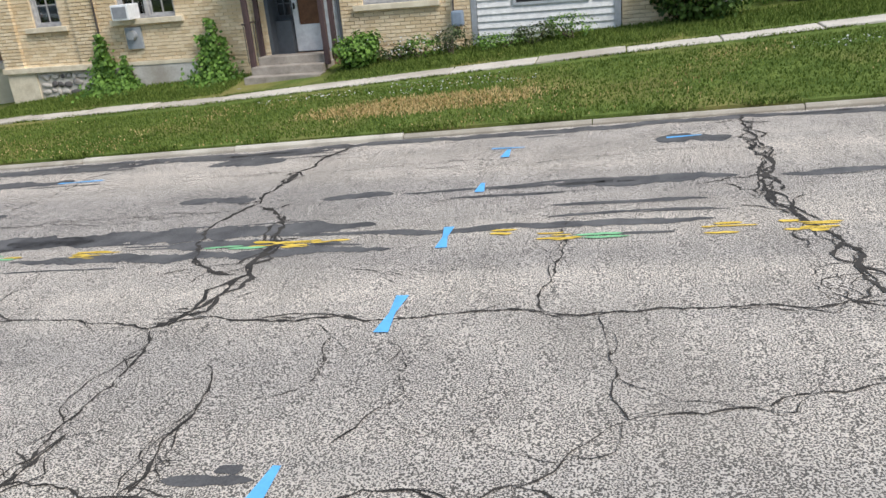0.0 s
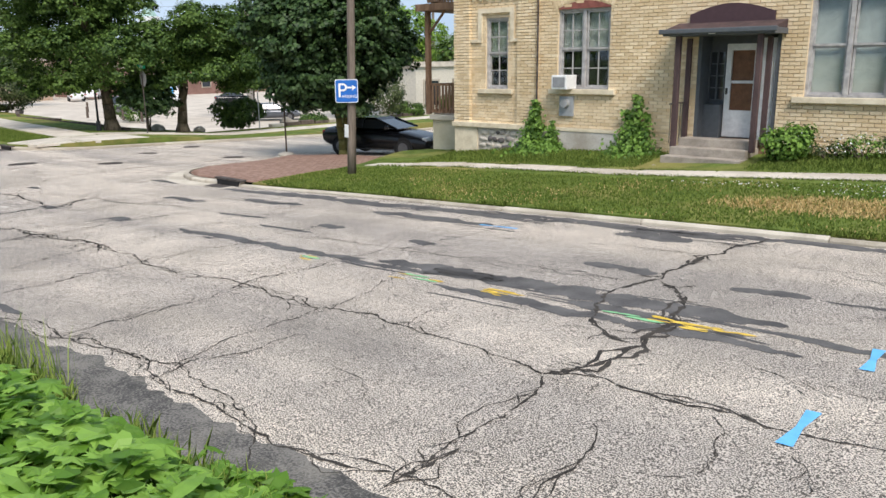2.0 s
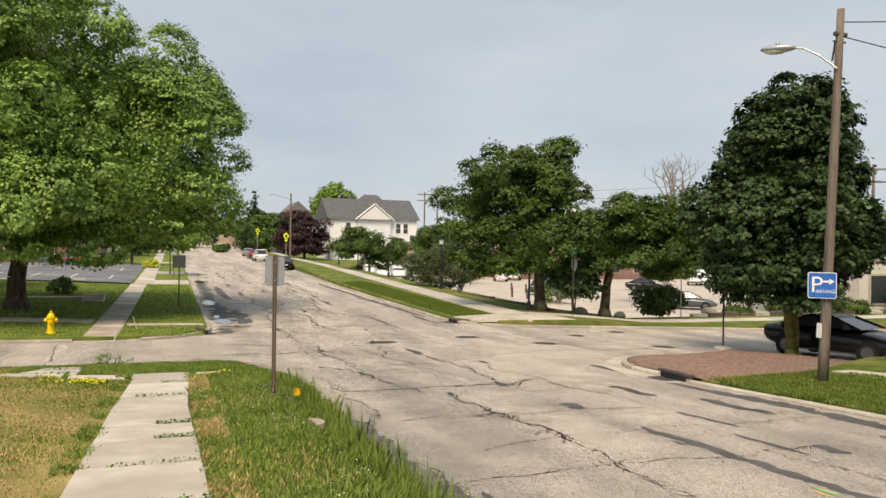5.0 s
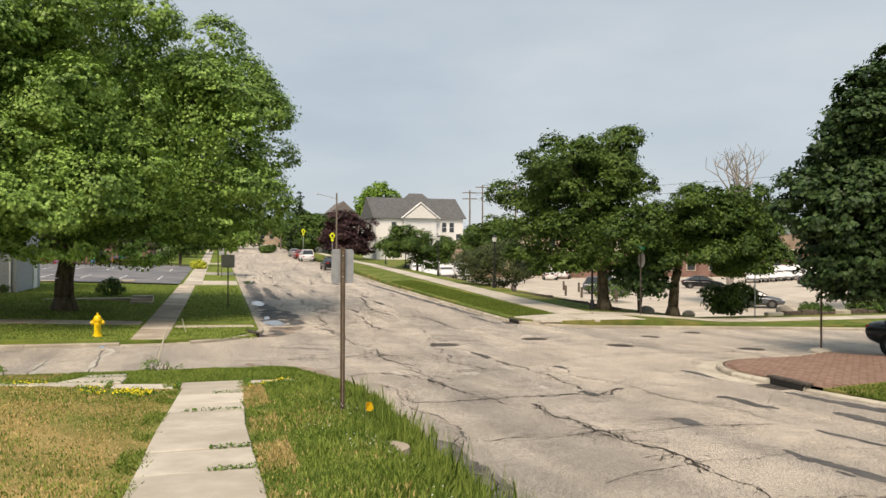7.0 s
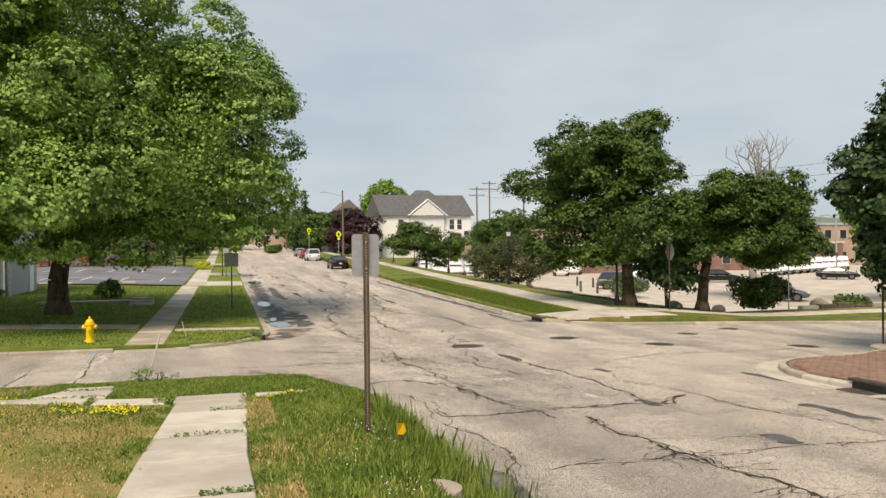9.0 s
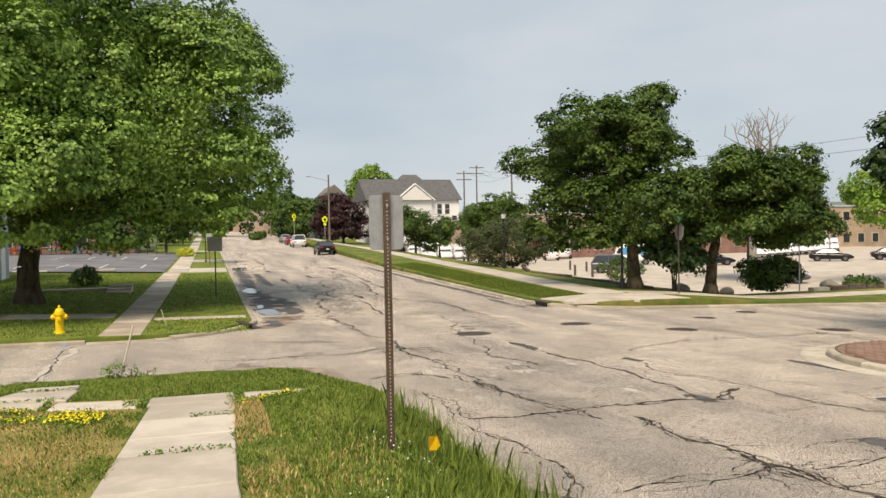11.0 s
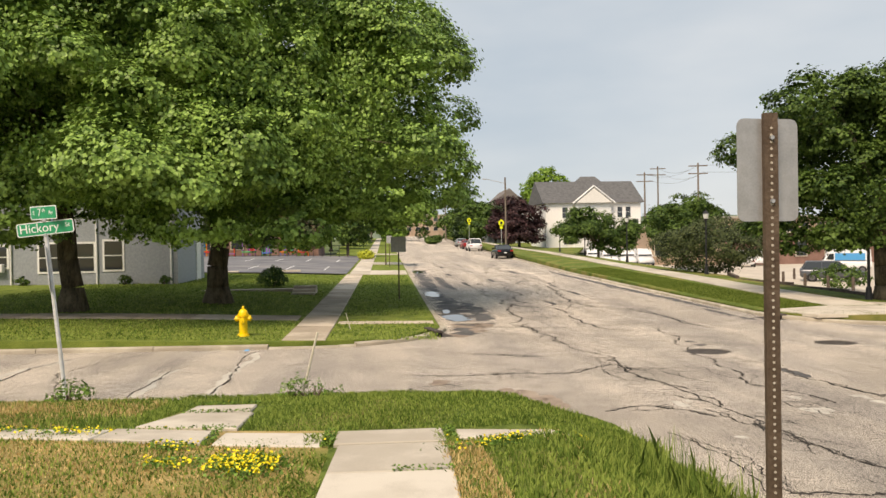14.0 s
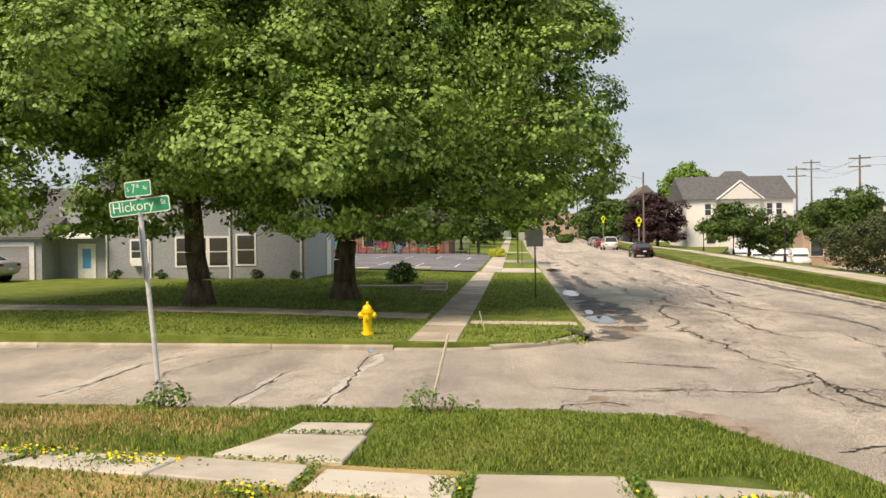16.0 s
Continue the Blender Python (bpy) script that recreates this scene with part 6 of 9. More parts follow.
big_crack([(-1.62, 5.09), (-1.87, 5.38), (-2.1, 5.43)], 0.018, 1, 2, 0.2)
big_crack([(-2.02, 4.44), (-1.84, 4.23), (-1.77, 3.93), (-1.8, 3.6), (-1.97, 3.5)], 0.02, 1, 2, 0.2)
big_crack([(-1.43, 4.18), (-1.22, 3.86), (-1.16, 3.57), (-1.32, 3.29), (-1.43, 3.06)], 0.018, 1, 2, 0.2)
big_crack([(-0.11, 4.49), (-0.05, 4.1), (-0.03, 3.55), (0.06, 3.32), (0.54, 3.43), (0.9, 3.57), (1.29, 3.68), (1.8, 3.75)], 0.024, 3, 4, 0.2)
big_crack([(0.06, 3.32), (-0.08, 3.19), (-0.21, 3.05), (-0.49, 2.72)], 0.022, 1, 2, 0.2)
big_crack([(-0.59, 3.36), (-0.71, 3.2), (-0.78, 3.18)], 0.014, 0, 1, 0.2)
big_crack([(-4.94, 4.64), (-5.14, 5.2), (-5.22, 5.67)], 0.02, 1, 2, 0.2)
for k in range(5):
    a = k * 1.25 + 0.4
    big_crack([(-4.33, 3.52), (-4.33 + 0.5 * math.cos(a), 3.52 + 0.38 * math.sin(a))], 0.014, 0, 2, 0.2)
for x, y, n, r in ((1.75, 4.9, 26, 0.6), (-3.15, 4.45, 12, 0.4), (-7.65, 4.7, 6, 0.3), (-9.95, 4.65, 8, 0.35), (-13.5, 4.75, 12, 0.6), (1.45, 6.9, 14, 0.45), (-3.0, 5.1, 8, 0.3)):
    for _ in range(n):
        a, c = rr.uniform(0, 6.3), rr.uniform(0.2, 1) * r
        p = (x + c * math.cos(a), y + c * math.sin(a) * 0.7)
        b2 = a + rr.uniform(0.6, 1.6)
        crack_line(cr, wander([p, (x + c * math.cos(b2), y + c * math.sin(b2) * 0.7)], 0.2, 0.1), 0.016, 0.0052)
for _ in range(30):
    x, y, a = rr.uniform(-19, 6), rr.uniform(5.0, 9.6), rr.uniform(-0.5, 0.5)
    big_crack([(x, y), (x + 0.9 * math.cos(a), y + 0.7 * math.sin(a))], rr.uniform(0.01, 0.018), 0, 2, 0.25)
# the broken edge of the carriageway
big_crack([(9, 2.5), (3, 2.52), (-3.6, 2.5), (-5.0, 2.55), (-7.4, 2.55), (-8.9, 2.44), (-10.6, 2.44), (-13.6, 2.5), (-17.4, 2.7), (-19.2, 2.75)], 0.04, 40, 40, 0.16)
big_crack([(4, 2.3), (-4, 2.28), (-9, 2.25), (-16, 2.45)], 0.03, 20, 30, 0.16)
# crazed patches: a jittered net of fine cracks
for x, y, rx, ry, s in ((-19.5, 5.0, 1.4, 0.5, 0.28), (-24.6, 3.7, 1.8, 0.5, 0.34), (-29.0, 3.9, 2.4, 0.6, 0.4), (-34.0, 5.0, 3.2, 1.0, 0.5), (-40.0, 6.2, 3.6, 1.2, 0.6), (-48, 7.0, 4.0, 1.4, 0.7), (-56, 5.0, 4.5, 1.4, 0.8),
                        (1.65, 5.5, 0.3, 0.9, 0.1), (2.0, 4.65, 0.7, 0.4, 0.09), (-3.2, 4.5, 0.5, 0.16, 0.1), (-13.2, 4.75, 1.9, 0.22, 0.15), (-15.6, 4.65, 0.8, 0.25, 0.15), (-13.6, 6.3, 0.6, 0.3, 0.16), (-3.05, 5.2, 0.14, 0.5, 0.1), (1.5, 7.2, 0.25, 0.5, 0.1), (-18.2, 4.6, 1.2, 0.5, 0.26), (-18.8, 6.9, 1.0, 0.5, 0.3), (-20.6, 5.2, 1.0, 0.5, 0.32), (-22.4, 3.6, 1.2, 0.5, 0.34), (-24.4, 1.6, 0.7, 0.8, 0.34)):
    net = {}
    for i in range(-int(rx / s) - 1, int(rx / s) + 2):
        for j in range(-int(ry / s) - 1, int(ry / s) + 2):
            if math.hypot(i * s / rx, j * s / ry) < rr.uniform(0.65, 1.1):
                net[i, j] = (x + i * s * 1.25 + rr.uniform(-0.36, 0.36) * s, y + j * s + rr.uniform(-0.36, 0.36) * s)
    for (i, j), p in net.items():
        for k in ((i + 1, j), (i, j + 1)):
            if k in net and rr.random() < 0.72:
                crack_line(cr, wander([p, net[k]], 0.12, 0.1), s * rr.uniform(0.035, 0.07), 0.0052)
# the crossing and the far street
big_crack([(-16.3, 4.3), (-18.4, 3.95), (-20.5, 3.92), (-23.2, 3.8), (-24.2, 3.65), (-25.4, 3.85), (-27.0, 3.75), (-28.1, 3.55), (-30.4, 3.55), (-33.6, 3.7)], 0.075, 22, 20, 0.6)
big_crack([(-24.6, -0.3), (-24.3, 0.55), (-24.25, 1.15), (-24.4, 1.9), (-24.3, 2.85), (-25.2, 3.65)], 0.05, 5, 6, 0.4)
big_crack([(-22.8, -0.3), (-23.2, -0.22), (-23.4, 0.35), (-23.1, 0.6)], 0.045, 2, 4, 0.3)
big_crack([(-28.6, -0.2), (-27.7, 0.75), (-27.0, 1.9), (-26.5, 2.85)], 0.04, 3, 4, 0.4)
big_crack([(-20.8, 2.25), (-21.1, 2.9), (-20.2, 3.6)], 0.05, 2, 4, 0.3)
big_crack([(-19.4, 2.6), (-18.2, 3.0), (-17.0, 2.8)], 0.04, 4, 5, 0.3)
big_crack([(-21.9, 8.0), (-22.5, 9.1), (-22.85, 10.4), (-22.85, 12.3), (-23.4, 14.5)], 0.05, 2, 4, 0.5)
big_crack([(-24.6, 6.4), (-21.9, 6.37), (-20.5, 6.45), (-18.8, 6.4), (-17.0, 6.2)], 0.055, 7, 8, 0.5)
big_crack([(-18.8, 5.3), (-19.35, 7.0), (-18.3, 7.5)], 0.035, 3, 4, 0.4)
big_crack([(-31.8, 6.8), (-27.5, 6.1), (-24.5, 5.5), (-20.8, 5.5)], 0.05, 5, 8, 0.6)
big_crack([(-20.7, 3.6), (-19.1, 3.95), (-18.2, 3.7)], 0.035, 3, 5, 0.3)
for _ in range(26):
    x, y, a = rr.uniform(-32, -15), rr.uniform(2.5, 12), rr.uniform(-0.15, 0.15) + rr.choice((0, 0, 1.57))
    L = rr.uniform(0.8, 2.6)
    big_crack([(x, y), (x + L / 2 * math.cos(a), y + L / 2 * math.sin(a)), (x + L * math.cos(a + 0.12), y + L * math.sin(a + 0.12))], rr.uniform(0.015, 0.035), 1, 3, 0.4)
for i in range(30):
    x = -33 - i * 2.9
    big_crack([(x, 1.3), (x + rr.uniform(-1, 1), 6), (x + rr.uniform(-1, 1), 11)], 0.04 + i * 0.002, 2, 3, 0.9)
for y in (3.4, 5.9, 8.3):
    big_crack([(-31, y), (-50, y + rr.uniform(-0.4, 0.4)), (-75, y + 0.2), (-120, y + 0.4)], 0.08, 14, 20, 1.2)
for y0 in (-5.6, -9.5, -14):
    big_crack([(-22.6, y0), (-25.5, y0 - 1.2), (-28.7, y0 - 0.4)], 0.03, 2, 4)
structure("road_cracks", cr, CRACK, "dark branching cracks in the worn street", "cracks")


def smear(bm, x0, x1, y, w, lift=0.004, seed=0, zf=z_road, ragged=0.8):
    """A ragged strip of sealant along the street."""
    q = random.Random(seed)
    n = max(10, int((x1 - x0) / 0.032))
    prev = None
    for i in range(n + 1):
        k = i / n
        x = x0 + (x1 - x0) * k
        e = min(1.0, 5 * k, 5 * (1 - k)) ** 0.4
        up = w / 2 * e * (1 - ragged * abs(noise.noise(Vector((x * 1.7, y * 3 + seed, 0.3)))) - 0.7 * ragged * abs(noise.noise(Vector((x * 6, seed, 0.9)))) - 0.14 * ragged * noise.noise(Vector((x * 17, seed, 2.2)))) * q.uniform(0.95, 1.04)
        dn = w / 2 * e * (1 - ragged * abs(noise.noise(Vector((x * 1.9, y * 5 - seed, 4.1)))) - 0.7 * ragged * abs(noise.noise(Vector((x * 6.6, seed, 5.9)))) - 0.14 * ragged * noise.noise(Vector((x * 19, seed, 8.2)))) * q.uniform(0.95, 1.04)
        cy = y + 0.1 * noise.noise(Vector((x * 0.5, seed * 2.0, 1))) + 0.24 * w * noise.noise(Vector((x * 2.4, seed * 3.1, 7))) + 0.07 * w * noise.noise(Vector((x * 9, seed * 3.1, 2)))
        pair = [bm.verts.new((x, cy + up, zf(x, cy) + lift)), bm.verts.new((x, cy - dn, zf(x, cy) + lift))]
        if prev:
            bm.faces.new((prev[1], pair[1], pair[0], prev[0]))
        prev = pair


tr = bmesh.new()
tar_root = thing("road_tar", (0, 0, 0), "dark tar sealant strips and patches on the street", "tar", kind="structure")
for k, (x0, x1, y, w) in enumerate(((-11.9, -6.0, 6.27, 0.26), (-7.2, -2.2, 6.48, 0.52), (-6.3, -5.2, 6.45, 0.3), (-5.8, -1.87, 5.9, 0.3), (-4.2, -2.9, 6.15, 0.3), (-2.7, 0.8, 6.28, 0.2), (-3.1, -2.3, 7.53, 0.24), (-2.2, 0.2, 7.52, 0.17), (-0.6, 1.15, 7.5, 0.36), (1.5, 3.6, 7.45, 0.24), (4.0, 7.5, 7.5, 0.3),
                                    (-5.5, -4.35, 9.45, 0.55), (-4.95, -3.95, 7.65, 0.34), (0.45, 1.3, 9.15, 0.5), (-10.1, -7.4, 9.08, 0.42), (-9.95, -9.35, 7.7, 0.34), (-7.75, -7.2, 7.57, 0.26), (-13.9, -12.0, 9.0, 0.36), (-16.2, -14.4, 8.35, 0.34), (-12.8, -11.3, 7.65, 0.16), (-10.9, -9.5, 7.2, 0.14), (-19.4, -17.9, 9.8, 0.26),
                                    (-17.3, -16.6, 6.2, 0.34), (-14.25, -13.6, 6.25, 0.4), (-21.1, -20.5, 7.4, 0.3), (-16.0, -6.4, 9.82, 0.5), (-8.5, 3.0, 10.03, 0.32), (-6.2, -3.8, 9.85, 0.3), (2.0, 9.0, 10.0, 0.36), (-0.6, 0.8, 6.85, 0.12), (-24.5, -23.0, 6.4, 0.3), (-28.6, -27.6, 6.5, 0.4), (-9.3, -8.6, 2.62, 0.16), (-2.2, -1.7, 2.75, 0.1), (-1.95, -1.8, 2.85, 0.12))):
    tp = bmesh.new()
    smear(tp, x0, x1, y, w, 0.0035, k)
    if x1 - x0 > 2:
        for j in range(int(2 + 0.6 * (x1 - x0))):
            a = rr.uniform(x0, x1 - 0.6)
            smear(tp, a, a + rr.uniform(0.25, 1.5), y + rr.choice((-1, 1)) * rr.uniform(0.08, 0.3), rr.uniform(0.025, 0.1), 0.0036, k * 9 + j)
    part("tar_patch", tp, TAR, tar_root)
for k in range(36):
    x, y = rr.uniform(-90, -33), rr.choice((2.0, 2.6, 3.6, 5.6, 8.0, 10.3, 10.6)) + rr.uniform(-0.3, 0.3)
    smear(tr, x, x + rr.uniform(1.0, 4.5), y, rr.uniform(0.12, 0.45), 0.0035, 100 + k)
for x0, x1, y, w in ((-46, -33.2, 1.75, 1.2), (-41, -33.6, 2.5, 1.0), (-66, -47, 1.7, 1.0), (-60, -49, 2.6, 0.7), (-64, -36, 10.75, 0.55), (-32.8, -30.8, 1.5, 0.8)):
    smear(tr, x0, x1, y, w, 0.003, int(-x0), ragged=0.9)
tagged(part("far_tar_patches", tr, TAR, tar_root), kind="stuff")

blue = bmesh.new()
for x0, y0, x1, y1 in ((-1.64, 2.55, -1.63, 2.88), (-1.51, 4.3, -1.51, 4.88), (-1.43, 5.83, -1.46, 6.35), (-1.36, 7.4, -1.37, 7.72), (-1.28, 8.78, -1.27, 9.15)):
    ribbon([(x0, y0), (x1, y1)], 0.075, z_road, 0.009, blue, 0, False, random.Random(2))
ribbon([(-1.5, 9.24), (-1.08, 9.2)], 0.04, z_road, 0.01, blue, 0, False, random.Random(2))
ribbon([(0.58, 9.19), (0.97, 9.22)], 0.05, z_road, 0.0095, blue, 0, False, random.Random(2))
ribbon([(-7.6, 9.0), (-6.9, 9.02)], 0.05, z_road, 0.0095, blue, 0, False, random.Random(2))
ribbon([(-29.2, -3.9), (-28.6, -3.85)], 0.1, z_road, 0.0095, blue, 0, False, random.Random(2))
structure("road_marking_blue", blue, BLUE_PAINT, "sprayed bright blue utility dashes", "marking")
yl = bmesh.new()
for k in range(120):
    x = rr.uniform(-10, 12)
    y = lerp(x, (-6, -4, -3, -2.4, 0.8, 3), (6.02, 6.02, 6.16, 6.15, 6.03, 5.96))
    if rr.random() < lerp(x, (-10, -5.4, -5.2, -4.0, -3.9, -3.2, -3.1, -2.6, -2.4, 0.6, 0.8, 3), (0.25, 0.3, 1.0, 1.0, 0.15, 0.15, 0.8, 0.8, 0.06, 0.12, 1.0, 1.0)):
        for j in range(2):
            smear(yl, x, x + rr.uniform(0.1, 0.42), y + rr.choice((-0.08, 0.06)) + rr.uniform(-0.05, 0.05), rr.uniform(0.03, 0.085), 0.0075, 300 + k * 2 + j, ragged=1.2)
structure("road_marking_yellow", yl, YELLOW_PAINT, "worn flaking yellow centre line", "marking")
gr = bmesh.new()
for k, (x, y) in enumerate(((-0.34, 6.0), (-0.28, 5.93), (-3.76, 6.06), (-3.5, 6.0), (-6.4, 6.1), (-6.2, 6.0), (-8.3, 6.05))):
    smear(gr, x, x + 0.4, y, 0.07, 0.0085, 500 + k, ragged=1.2)
structure("road_marking_green", gr, GREEN_PAINT, "faded sprayed green utility marks", "marking")
ch, cr2 = bmesh.new(), bmesh.new()
for pts in ([(-22.2, -3.4), (-23.7, -3.45), (-26.1, -3.55), (-28.4, -3.6)], [(-22.8, -4.65), (-24.3, -4.7), (-25.9, -4.7)], [(-23.2, -7.6), (-24.4, -7.45), (-26.5, -7.7), (-27.8, -7.4)]):
    crack_line(cr2, wander(pts, 0.07, 0.12), 0.05, 0.006)
    ribbon(wander(pts, 0.08, 0.2), 0.16, z_road, 0.0035, ch, 0.05)
for k in range(14):
    x = rr.uniform(-21.5, -16.8)
    smear(ch, x, x + rr.uniform(0.15, 0.5), rr.uniform(3.2, 8.2), rr.uniform(0.1, 0.3), 0.003, 950 + k, ragged=1.0)
structure("road_filler", ch, CHALK, "pale crumbling filler in the side street's joints", "filler")
structure("road_joint_cracks", cr2, CRACK, "dark open joints across the side street", "cracks")
md = bmesh.new()
for k, (x0, x1, y, w) in enumerate(((-22.7, -21.2, 1.45, 0.55), (-22.2, -20.9, 1.75, 0.4), (-22.9, -22.3, 1.3, 0.3), (-23.9, -23.3, 0.25, 0.4), (-35.2, -31.2, 1.7, 1.1), (-34.6, -32.8, 2.3, 0.9), (-31.6, -30.4, 1.3, 0.5))):
    smear(md, x0, x1, y, w, 0.0028, 900 + k, ragged=0.7)
structure("road_silt", md, MUD, "brown dried silt at the street corner", "silt")
wt = bmesh.new()
for x0, x1, y, w in ((-36.6, -34.5, 1.6, 0.85), (-47.5, -44.3, 1.5, 0.7), (-68.5, -64.5, 1.7, 0.9), (-38.4, -37.0, 1.5, 0.3)):
    smear(wt, x0, x1, y, w, 0.0065, int(x0), ragged=0.5)
structure("water_puddles", wt, WATER, "still puddles in the broken gutter", "water")


def manhole(x, y, r, zf=z_road, label="round cast iron manhole cover"):
    root = thing("manhole_cover", (x, y, zf(x, y)), label, "manhole cover")
    part("rim", tubed((0, 0, -0.03), (0, 0, 0.005), r + 0.05, r + 0.05, 24), IRON, root)
    b = tubed((0, 0, -0.02), (0, 0, 0.009), r, r, 24)
    ribs = []
    for i in range(-3, 4):
        half = math.sqrt(max(0.01, (r * 0.85) ** 2 - (i * r * 0.24) ** 2))
        ribs.append((half, i * r * 0.24))
    lid = part("lid", b, IRON, root)
    for half, at_y in ribs:
        part("rib", boxed(-half, half, at_y - 0.012, at_y + 0.012, 0.009, 0.014), IRON, lid)


for x, y, r in ((-26.6, 6.2, 0.42), (-27.5, 9.6, 0.4), (-28.0, 14.2, 0.33), (-23.8, 15.2, 0.36), (-29.6, 17.0, 0.33), (-24.9, 11.3, 0.36)):
    manhole(x, y, r)


def inlet(x, y, turn, zf, label):
    root = thing("storm_inlet", (x, y, zf(x, y)), label, "storm drain", turn)
    # closed block whose near-black colour stands for shade in the opening
    part("mouth", boxed(-0.45, 0.45, -0.012, 0.05, 0.0, 0.13), DEEP, root, "solid block painted with the shade of an open mouth")
    part("hood", boxed(-0.55, 0.55, -0.015, 0.16, 0.13, 0.175, bevel=0.012), IRON, root)
    part("grate", boxed(-0.45, 0.45, -0.36, -0.03, 0.002, 0.012), IRON, root)


inlet(-16.4, 10.2, 0, z_road, "rusty cast iron storm inlet in the kerb")
inlet(-33.3, 11.12, 0, z_road, "dark storm inlet at the corner ramp")
inlet(-31.0, 0.67, 195, z_road, "dark storm inlet in the corner kerb")

# paved corner of small red bricks
paver_co, paver_faces = [], []


def inside(x, y, poly):
    ok = False
    for (ax, ay), (bx, by) in zip(poly, poly[1:] + poly[:1]):
        if (ay > y) != (by > y) and x < (bx - ax) * (y - ay) / (by - ay) + ax:
            ok = not ok
    return ok


singles = []
for i in range(60):
    for j in range(130):
        x, y = -22 + i * 0.21 + (0.1 if j % 2 else 0), 10.4 + j * 0.105
        if all(inside(x + u, y + v, plaza) for u in (0, 0.2) for v in (0, 0.095)):
            if -18.2 < x < -16.0 and 10.5 < y < 12.5 and len(singles) < 300:
                singles.append((x, y))
                continue
            z = z_road(x, y) + 0.132 + rr.uniform(-0.002, 0.002)
            o = len(paver_co)
            paver_co += [(x, y, z - 0.03), (x + 0.2, y, z - 0.03), (x + 0.2, y + 0.095, z - 0.03), (x, y + 0.095, z - 0.03), (x + 0.004, y + 0.004, z), (x + 0.196, y + 0.004, z), (x + 0.196, y + 0.091, z), (x + 0.004, y + 0.091, z)]
            paver_faces += [(o + 4, o + 5, o + 6, o + 7), (o, o + 1, o + 5, o + 4), (o + 1, o + 2, o + 6, o + 5), (o + 2, o + 3, o + 7, o + 6), (o + 3, o, o + 4, o + 7)]
me = bpy.data.meshes.new("pavers")
me.from_pydata(paver_co, [], paver_faces)
me.materials.append(material("red_brick_pavers", (0.22, 0.135, 0.1), (0.3, 0.195, 0.15), 5, 0.9, 0.4, 60, island=0.4))
paving = tagged(new("pavement_pavers", me), "dusty red brick pavers on the street corner", "pavement", kind="stuff")
unit = bpy.data.meshes.new("paver")
unit.from_pydata([(0, 0, -0.03), (0.2, 0, -0.03), (0.2, 0.095, -0.03), (0, 0.095, -0.03), (0.004, 0.004, 0), (0.196, 0.004, 0), (0.196, 0.091, 0), (0.004, 0.091, 0)], [], [(4, 5, 6, 7), (0, 1, 5, 4), (1, 2, 6, 5), (2, 3, 7, 6), (3, 0, 4, 7)])
unit.materials.append(PAVER)

# ---- vehicles ----
CAR_BLACK = plain("black_car_paint", (0.008, 0.009, 0.011), 0.2, spec=0.45, var=0.05, bump=0)
CAR_WHITE = plain("white_car_paint", (0.72, 0.73, 0.74), 0.3, spec=0.6, var=0.04, bump=0)
CAR_SILVER = plain("silver_car_paint", (0.42, 0.44, 0.46), 0.3, 0.4, var=0.05, bump=0)
CAR_RED = plain("red_car_paint", (0.3, 0.02, 0.02), 0.3, var=0.05, bump=0)
CAR_GREY = plain("grey_car_paint", (0.1, 0.11, 0.125), 0.3, 0.3, var=0.05, bump=0)
CAR_BLUE = plain("blue_van_panel", (0.05, 0.3, 0.6), 0.35, var=0.05, bump=0)
RIM = plain("alloy_rim", (0.2, 0.2, 0.21), 0.35, 0.8)
TAIL = plain("tail_light_red", (0.35, 0.01, 0.01), 0.25)
LAMP = plain("headlight_lens", (0.7, 0.72, 0.72), 0.15)


def loft(rings):
    b = bmesh.new()
    vs = [[b.verts.new(p) for p in r] for r in rings]
    for a, c in zip(vs, vs[1:]):
        for i in range(len(a)):
            j = (i + 1) % len(a)
            b.faces.new((a[i], a[j], c[j], c[i]))
    b.faces.new(vs[0][::-1])
    b.faces.new(vs[-1])
    bmesh.ops.recalc_face_normals(b, faces=b.faces)
    return b


def wheel(parent, x, y, r=0.32, w=0.2):
    t = part("wheel", bmesh.new(), RUBBER, parent)
    t.matrix_basis = pose(x, y, r)
    ty = bmesh.new()
    tube(ty, (-w / 2, 0, 0), (w / 2, 0, 0), r, r, 20)
    bmesh.ops.bevel(ty, geom=[e for e in ty.edges if len(e.link_faces) == 2 and any(len(f.verts) > 4 for f in e.link_faces)], offset=0.04, segments=2, affect="EDGES")
    part("tyre", ty, RUBBER, t, smooth=False)
    s = 1 if x > 0 else -1
    rm = tubed((s * w * 0.3, 0, 0), (s * (w / 2 + 0.006), 0, 0), r * 0.62, r * 0.6, 16)
    part("rim", rm, RIM, t)


